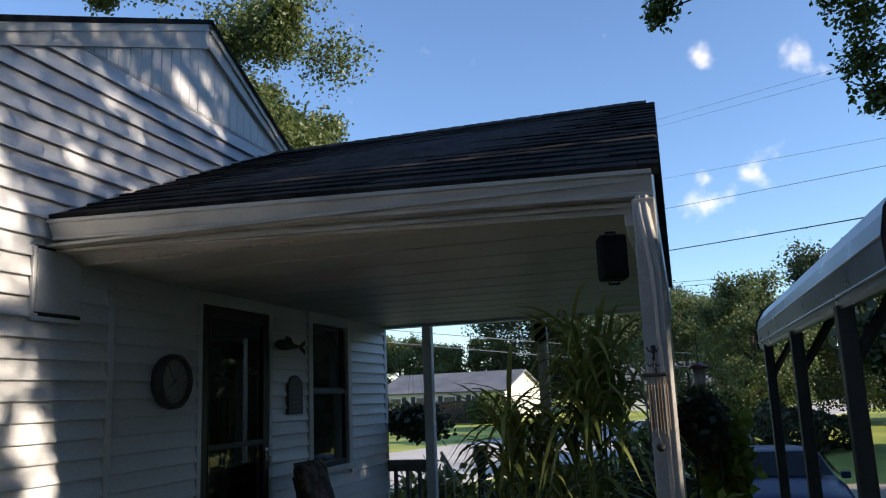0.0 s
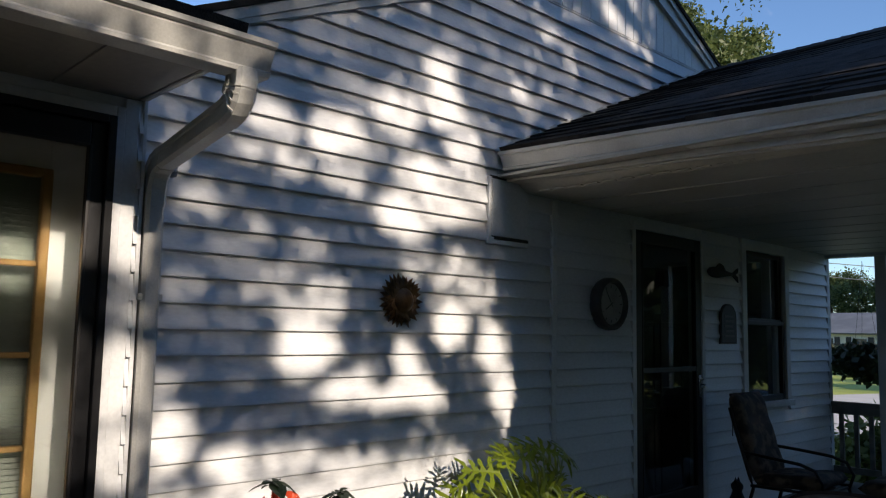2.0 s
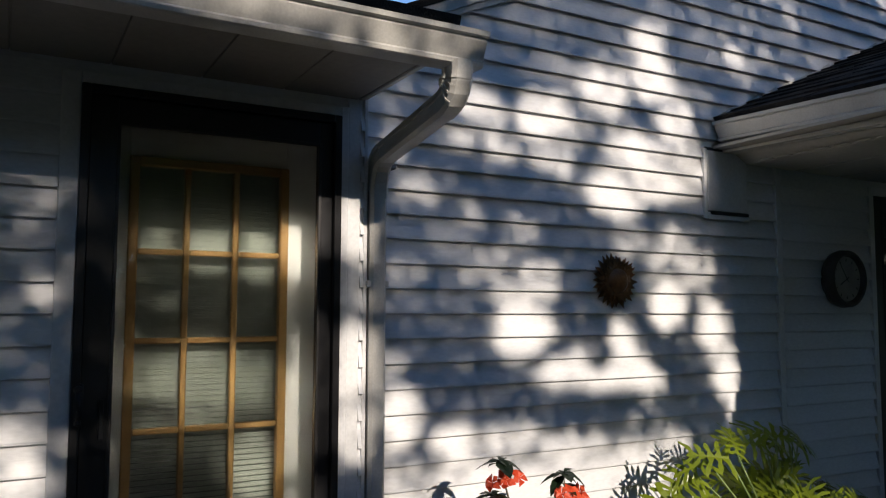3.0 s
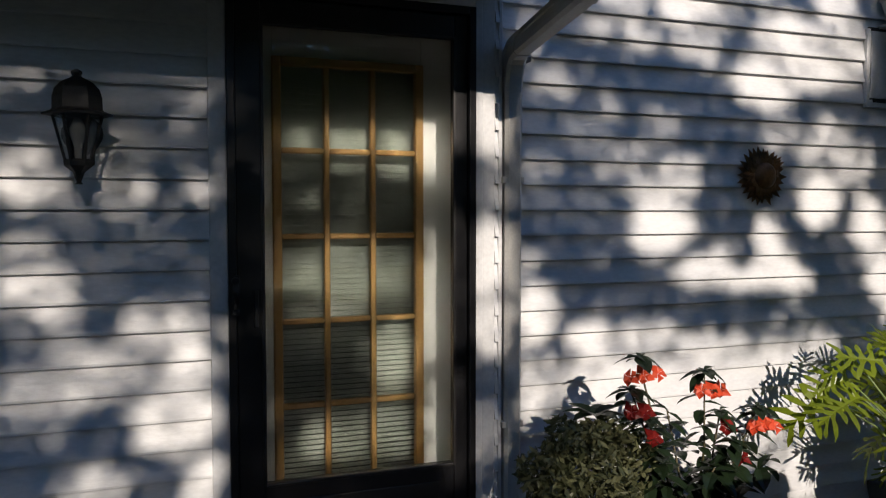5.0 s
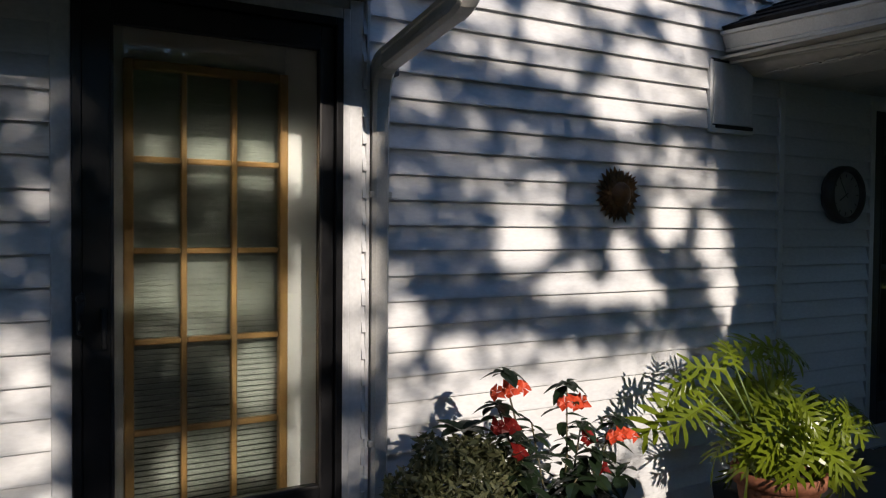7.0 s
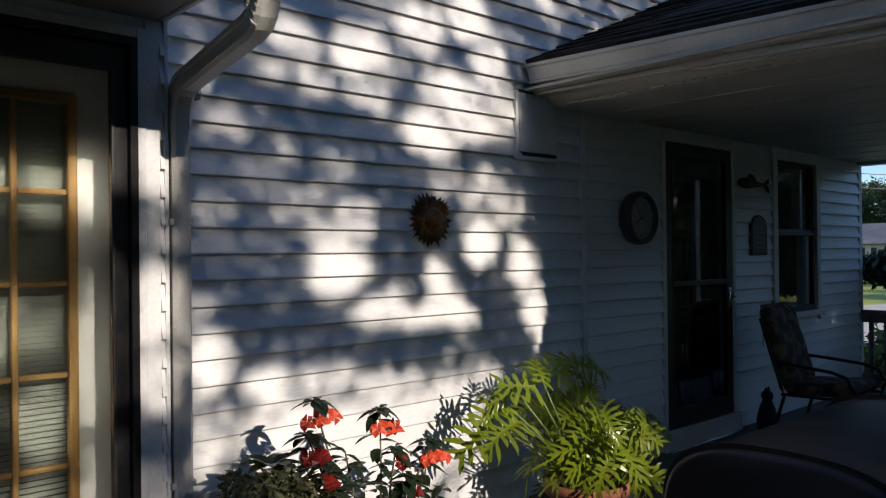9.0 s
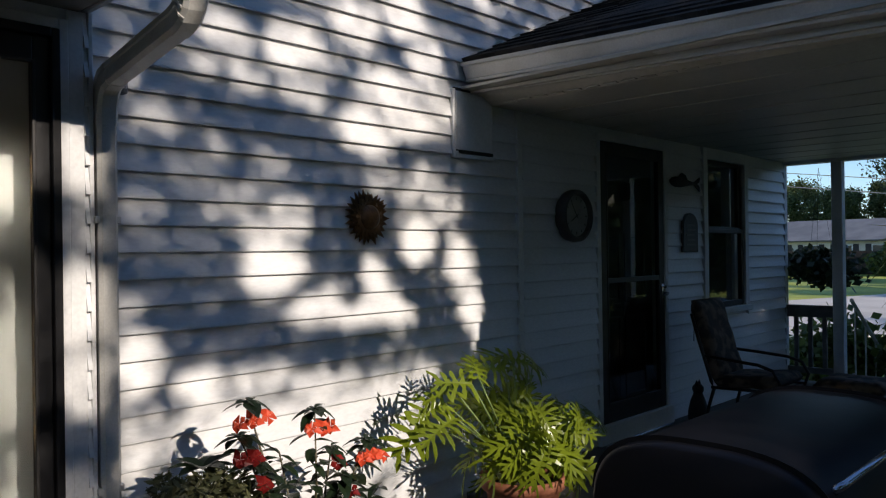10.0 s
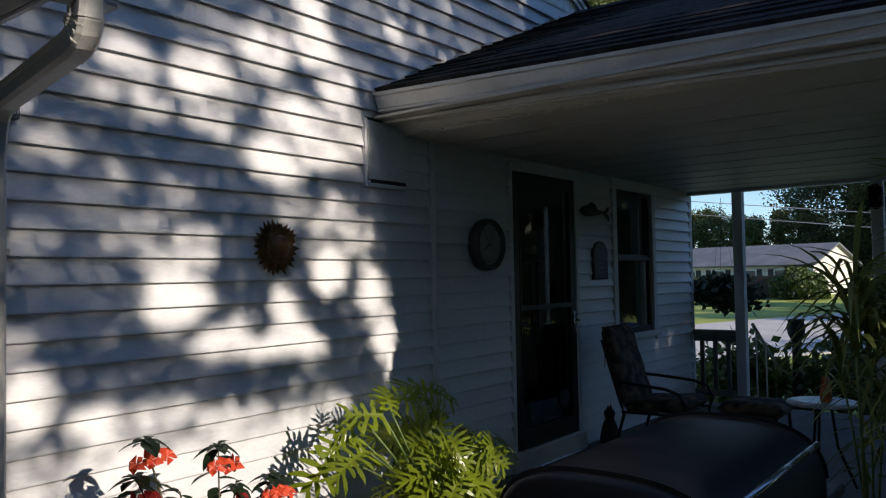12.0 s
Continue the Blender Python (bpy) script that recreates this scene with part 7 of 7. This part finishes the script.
for s in (-1, 1):
    for y0, y1, y2, y3 in ((-0.62, 0.32, 0.32, -0.02), (0.38, 1.5, 1.25, 0.38)):
        bm = bmesh.new()
        vs = [bm.verts.new(p) for p in ((s * 0.845, y0, 1.02), (s * 0.845, y1, 1.02), (s * 0.665, y2, 1.34), (s * 0.665, y3, 1.34))]
        bm.faces.new(vs)
        bmesh.ops.solidify(bm, geom=bm.faces[:], thickness=0.01)
        bm.transform(Matrix.Translation((s * 0.02, 0, 0.01)))
        part("side_window", bm, car_glass, car)
    bm = bmesh.new()
    lathe(bm, [(0.02, 0.0), (0.10, 0.01), (0.11, 0.04), (0.09, 0.07), (0.02, 0.08)], 16, Matrix.Translation((s * 0.60, -1.98, 0.66)) @ Matrix.Rotation(radians(78), 4, "X") @ Matrix.Diagonal((1.3, 0.8, 1, 1)))
    part("headlight", bm, chrome, car, "clear headlight")
    bm = bmesh.new()
    soft_box(bm, s * 0.90 - 0.07, s * 0.90 + 0.07, -0.72, -0.60, 1.02, 1.13, 0.02)
    part("mirror", bm, car_paint, car)
    for y in (-1.35, 1.35):
        wheel = part("wheel", (lambda b: (lathe(b, [(0.19, -0.10), (0.30, -0.10), (0.325, -0.07), (0.325, 0.07), (0.30, 0.10), (0.19, 0.10)], 24, Matrix.Translation((s * 0.80, y, 0.325)) @ Matrix.Rotation(radians(90), 4, "Y")), b)[1])(bmesh.new()), rubber, car)
        bm = bmesh.new()
        lathe(bm, [(0.03, 0.08), (0.18, 0.085), (0.19, 0.06), (0.19, -0.06), (0.03, -0.06)], 20, Matrix.Translation((s * 0.80, y, 0.325)) @ Matrix.Rotation(radians(90 * s), 4, "Y"))
        part("rim", bm, chrome, wheel)
bm = bmesh.new()
soft_box(bm, -0.42, 0.42, -2.17, -2.10, 0.40, 0.52, 0.02)
part("grille", bm, cast_black, car)
bm = bmesh.new()
tube(bm, [(-0.60, -0.83, 1.075), (-0.1, -0.80, 1.085)], 0.008, 6)
tube(bm, [(0.02, -0.83, 1.075), (0.5, -0.80, 1.085)], 0.008, 6)
part("wiper", bm, cast_black, car)


# ---- across the street ----
far_siding = pbr("cream_house_siding", (0.66, 0.63, 0.54), (0.76, 0.73, 0.64), 0.6, 0.6, bump=0.05)
far_roof = pbr("grey_shingle_roof", (0.13, 0.135, 0.145), (0.19, 0.195, 0.205), 0.8, 0.85, bump=0.2)
far_pane = pbr("dark_window_pane", (0.03, 0.035, 0.04), (0.06, 0.065, 0.07), 1.0, 0.12)
shutter_mat = pbr("black_shutter", (0.015, 0.015, 0.017), (0.03, 0.03, 0.03), 2.0, 0.6)


def bungalow(name, at, turn, long, deep, wall_h, rise, label, wall_mat):
    """A low house: its front along local x faces -y, gables at both ends."""
    root = thing(name, at, label, "house")
    root.rotation_euler[2] = turn
    w, d = long / 2, deep / 2
    bm = bmesh.new()
    box(bm, -w, w, -d, d, -0.4, wall_h)
    part("wall", bm, wall_mat, root)
    for s in (-1, 1):
        bm = bmesh.new()
        pts = [(-d, wall_h), (d, wall_h), (0, wall_h + rise)]
        f, b = [bm.verts.new((s * w, y, z)) for y, z in pts], [bm.verts.new((s * (w - 0.15), y, z)) for y, z in pts]
        bm.faces.new(f); bm.faces.new(b[::-1])
        for i in range(3):
            bm.faces.new((f[i], b[i], b[(i + 1) % 3], f[(i + 1) % 3]))
        part("gable", bm, wall_mat, root)
    bm = bmesh.new()
    k = rise / d
    for s in (-1, 1):
        slab(bm, (-w - 0.3, 0, wall_h + rise + 0.12), (w + 0.3, 0, wall_h + rise + 0.12), (w + 0.3, s * (d + 0.4), wall_h + 0.12 - 0.4 * k), (-w - 0.3, s * (d + 0.4), wall_h + 0.12 - 0.4 * k), 0.12)
    part("roof", bm, far_roof, root)
    for x in (-0.36, -0.14, 0.08, 0.30):
        win = part("window", (lambda b: (frame_bars_x(b, long * x - 0.6, long * x + 0.6, -d - 0.06, -d + 0.02, 1.15, 2.25, 0.08), b)[1])(bmesh.new()), white_trim, root)
        bm = bmesh.new()
        box(bm, long * x - 0.53, long * x + 0.53, -d - 0.04, -d - 0.02, 1.22, 2.18)
        part("pane", bm, far_pane, win)
        for s in (-1, 1):
            bm = bmesh.new()
            soft_box(bm, long * x + s * 0.82 - 0.2, long * x + s * 0.82 + 0.2, -d - 0.07, -d - 0.01, 1.12, 2.28, 0.01)
            part("shutter", bm, shutter_mat, root)
    win = part("window", (lambda b: (frame_bars_x(b, -0.5, 0.5, -0.04, 0.04, 1.2, 2.3, 0.08), b)[1])(bmesh.new()), white_trim, root)
    win.matrix_local = Matrix.Translation((w + 0.03, -0.6, 0)) @ Matrix.Rotation(radians(90), 4, "Z")
    bm = bmesh.new()
    soft_box(bm, long * 0.43, long * 0.43 + 0.9, -d - 0.05, -d, 0.0, 2.05, 0.01)
    part("door", bm, shutter_mat, root)
    return root


def frame_bars_x(bm, x0, x1, y0, y1, z0, z1, w):
    soft_box(bm, x0, x0 + w, y0, y1, z0, z1, 0.005)
    soft_box(bm, x1 - w, x1, y0, y1, z0, z1, 0.005)
    soft_box(bm, x0 + w, x1 - w, y0, y1, z0, z0 + w, 0.005)
    soft_box(bm, x0 + w, x1 - w, y0, y1, z1 - w, z1, 0.005)
    soft_box(bm, x0 + w, x1 - w, y0 + 0.01, y1 - 0.01, (z0 + z1) / 2 - 0.03, (z0 + z1) / 2 + 0.03, 0.005)


bungalow("neighbour_house", (-15.4, 63.0, -0.75), radians(-9), 11.4, 8.6, 2.6, 1.5, "low cream house with a grey shingle roof across the street", far_siding)
fence = thing("wooden_fence", (-17.5, 55.0, -0.62), "dark brown board fence before the neighbour's house", "fence")
fence_mat = pbr("dark_fence_board", (0.045, 0.028, 0.02), (0.085, 0.055, 0.04), 3.0, 0.8, rand=0.2)
fb = bmesh.new()
soft_box(fb, -0.145, 0.145, -0.02, 0.02, 0.0, 1.68, 0.01, 1)
fence_mesh = mesh_of(fb, "fence_board", fence_mat)
for k in range(27):
    o = new("fence_board", fence_mesh)
    o.parent = fence
    o.location = (-2.6 + 0.3 * k, 0, 0)
for z in (0.35, 1.25):
    bm = bmesh.new()
    soft_box(bm, -2.7, 5.4, 0.02, 0.07, z, z + 0.09, 0.008)
    part("rail", bm, fence_mat, fence)
for k in range(4):
    bm = bmesh.new()
    soft_box(bm, -2.7 + 2.6 * k, -2.58 + 2.6 * k, 0.02, 0.14, -0.2, 1.66, 0.01)
    part("post", bm, fence_mat, fence)
hedge_leaf = leafy("hedge_leaf", (0.03, 0.06, 0.015), (0.10, 0.14, 0.03), 0.5, 0.25, 0.3)


def far_bush(at, size, count, leaf, label, seed, material=hedge_leaf):
    r = np.random.default_rng(seed)
    root = thing("bush", at, label, "bush")
    d = r.normal(size=(count, 3)); d /= np.linalg.norm(d, axis=1)[:, None]
    d *= r.uniform(0.5, 1.0, (count, 1)) ** 0.5 * (1 + 0.18 * np.sin(5 * d[:, :1] + 3 * d[:, 2:]))
    v, f = leaf_quads(d * size + (0, 0, size[2] * 0.8), 0.9, leaf, r, 0.6)
    ob = new("foliage", raw_mesh("foliage", v, f, material))
    ob.parent = root
    tagged(ob, kind="stuff")
    bm = bmesh.new()
    for k in range(5):
        tube(bm, [(0, 0, -0.1), (0.3 * size[0] * math.cos(k * 1.3), 0.3 * size[1] * math.sin(k * 1.3), size[2])], 0.05, 6, 0.02)
    part("stems", bm, bark, root)
    return root


far_bush((-10.4, 54.0, -0.62), (1.9, 1.9, 1.25), 3000, 0.16, "round sunlit bush by the fence", 61)
far_bush((-17.6, 52.0, -0.62), (2.2, 1.6, 1.0), 2600, 0.16, "dark clipped bush before the fence", 62, dusk_leaf)
far_bush((6.2, 27.0, -0.95), (1.5, 1.5, 1.0), 2600, 0.10, "dark spreading shrub in the lawn", 63, dusk_leaf)
far_bush((7.6, 29.0, -0.95), (1.8, 1.5, 0.8), 2600, 0.10, "dark spreading shrub in the lawn", 64, dusk_leaf)
far_bush((2.2, 26.0, -0.95), (1.5, 1.5, 0.7), 2400, 0.10, "low green shrub in the lawn", 65)
bungalow("brick_house", (20.5, 92.0, -0.4), radians(12), 14.0, 8.0, 2.5, 1.9, "low red brick house far beyond the lawn", pbr("red_brick_far", (0.30, 0.11, 0.08), (0.40, 0.17, 0.12), 1.0, 0.8))
bungalow("white_house", (1.5, 70.0, -0.5), radians(8), 9.0, 7.0, 2.4, 1.7, "low white house partly hidden by trees", far_siding)

# overhead wires
wire_mat = pbr("black_cable", (0.02, 0.02, 0.022), (0.04, 0.04, 0.042), 4, 0.6)
sky_wire = pbr("grey_cable", (0.16, 0.17, 0.19), (0.22, 0.23, 0.25), 4, 0.6)
pale_wire = pbr("weathered_cable", (0.32, 0.31, 0.30), (0.42, 0.41, 0.40), 4, 0.5)


def wire(a, b, sag, r, m, label):
    bm = bmesh.new()
    a, b = Vector(a), Vector(b)
    tube(bm, [a.lerp(b, k / 16) - Vector((0, 0, sag * 4 * (k / 16) * (1 - k / 16))) for k in range(17)], r, 5)
    return tagged(part("power_line", bm, m), label, "cable", "overhead wires")




def utility_pole(at, label):
    root = thing("utility_pole", at, label, "utility pole", "utility poles")
    bm = bmesh.new()
    tube(bm, [(0, 0, -0.3), (0, 0, 9.0)], 0.14, 10, 0.10)
    part("pole", bm, bark, root, "", True)
    bm = bmesh.new()
    soft_box(bm, -0.06, 0.06, -1.1, 1.1, 8.3, 8.42, 0.01)
    part("crossarm", bm, bark, root)
    for y in (-0.95, 0.0, 0.95):
        bm = bmesh.new()
        lathe(bm, [(0.03, 8.42), (0.05, 8.46), (0.03, 8.50), (0.045, 8.54), (0.02, 8.57)], 10, Matrix.Translation((0, y, 0)))
        part("insulator", bm, far_pane, root)
    return root


utility_pole((-38.0, 40.5, -0.8), "wooden utility pole along the street")
utility_pole((30.0, 40.5, -0.8), "wooden utility pole along the street")
for y, z in ((39.55, 7.77), (41.45, 7.77)):
    wire((-38.0, y, z), (30.0, y, z), 0.9, 0.012, wire_mat, "dark overhead power line")
for z0, z1 in ((7.6, 1.2), (6.85, 0.5)):
    wire((-38.0, 40.3, z0 + 1.5), (30.0, 40.3, z1 - 1.2), 0.35, 0.022, pale_wire, "pale overhead service cable")
for start, way, r in (((2.70, 30.92, 7.29), (5.52, -8.52, -1.0), 0.020), ((2.93, 30.92, 9.13), (6.46, -8.79, -1.35), 0.010), ((3.17, 30.92, 13.18), (5.77, -8.68, -2.06), 0.006), ((3.39, 30.92, 12.89), (5.52, -8.67, -2.07), 0.006), ((3.17, 30.92, 10.48), (6.21, -8.79, -1.86), 0.006)):
    a = Vector(start)
    w = Vector(way)
    wire(a - w * 2.2, a + w * 1.9, 0.12, r, wire_mat if r > 0.015 else sky_wire, "thin dark cable crossing the sky")
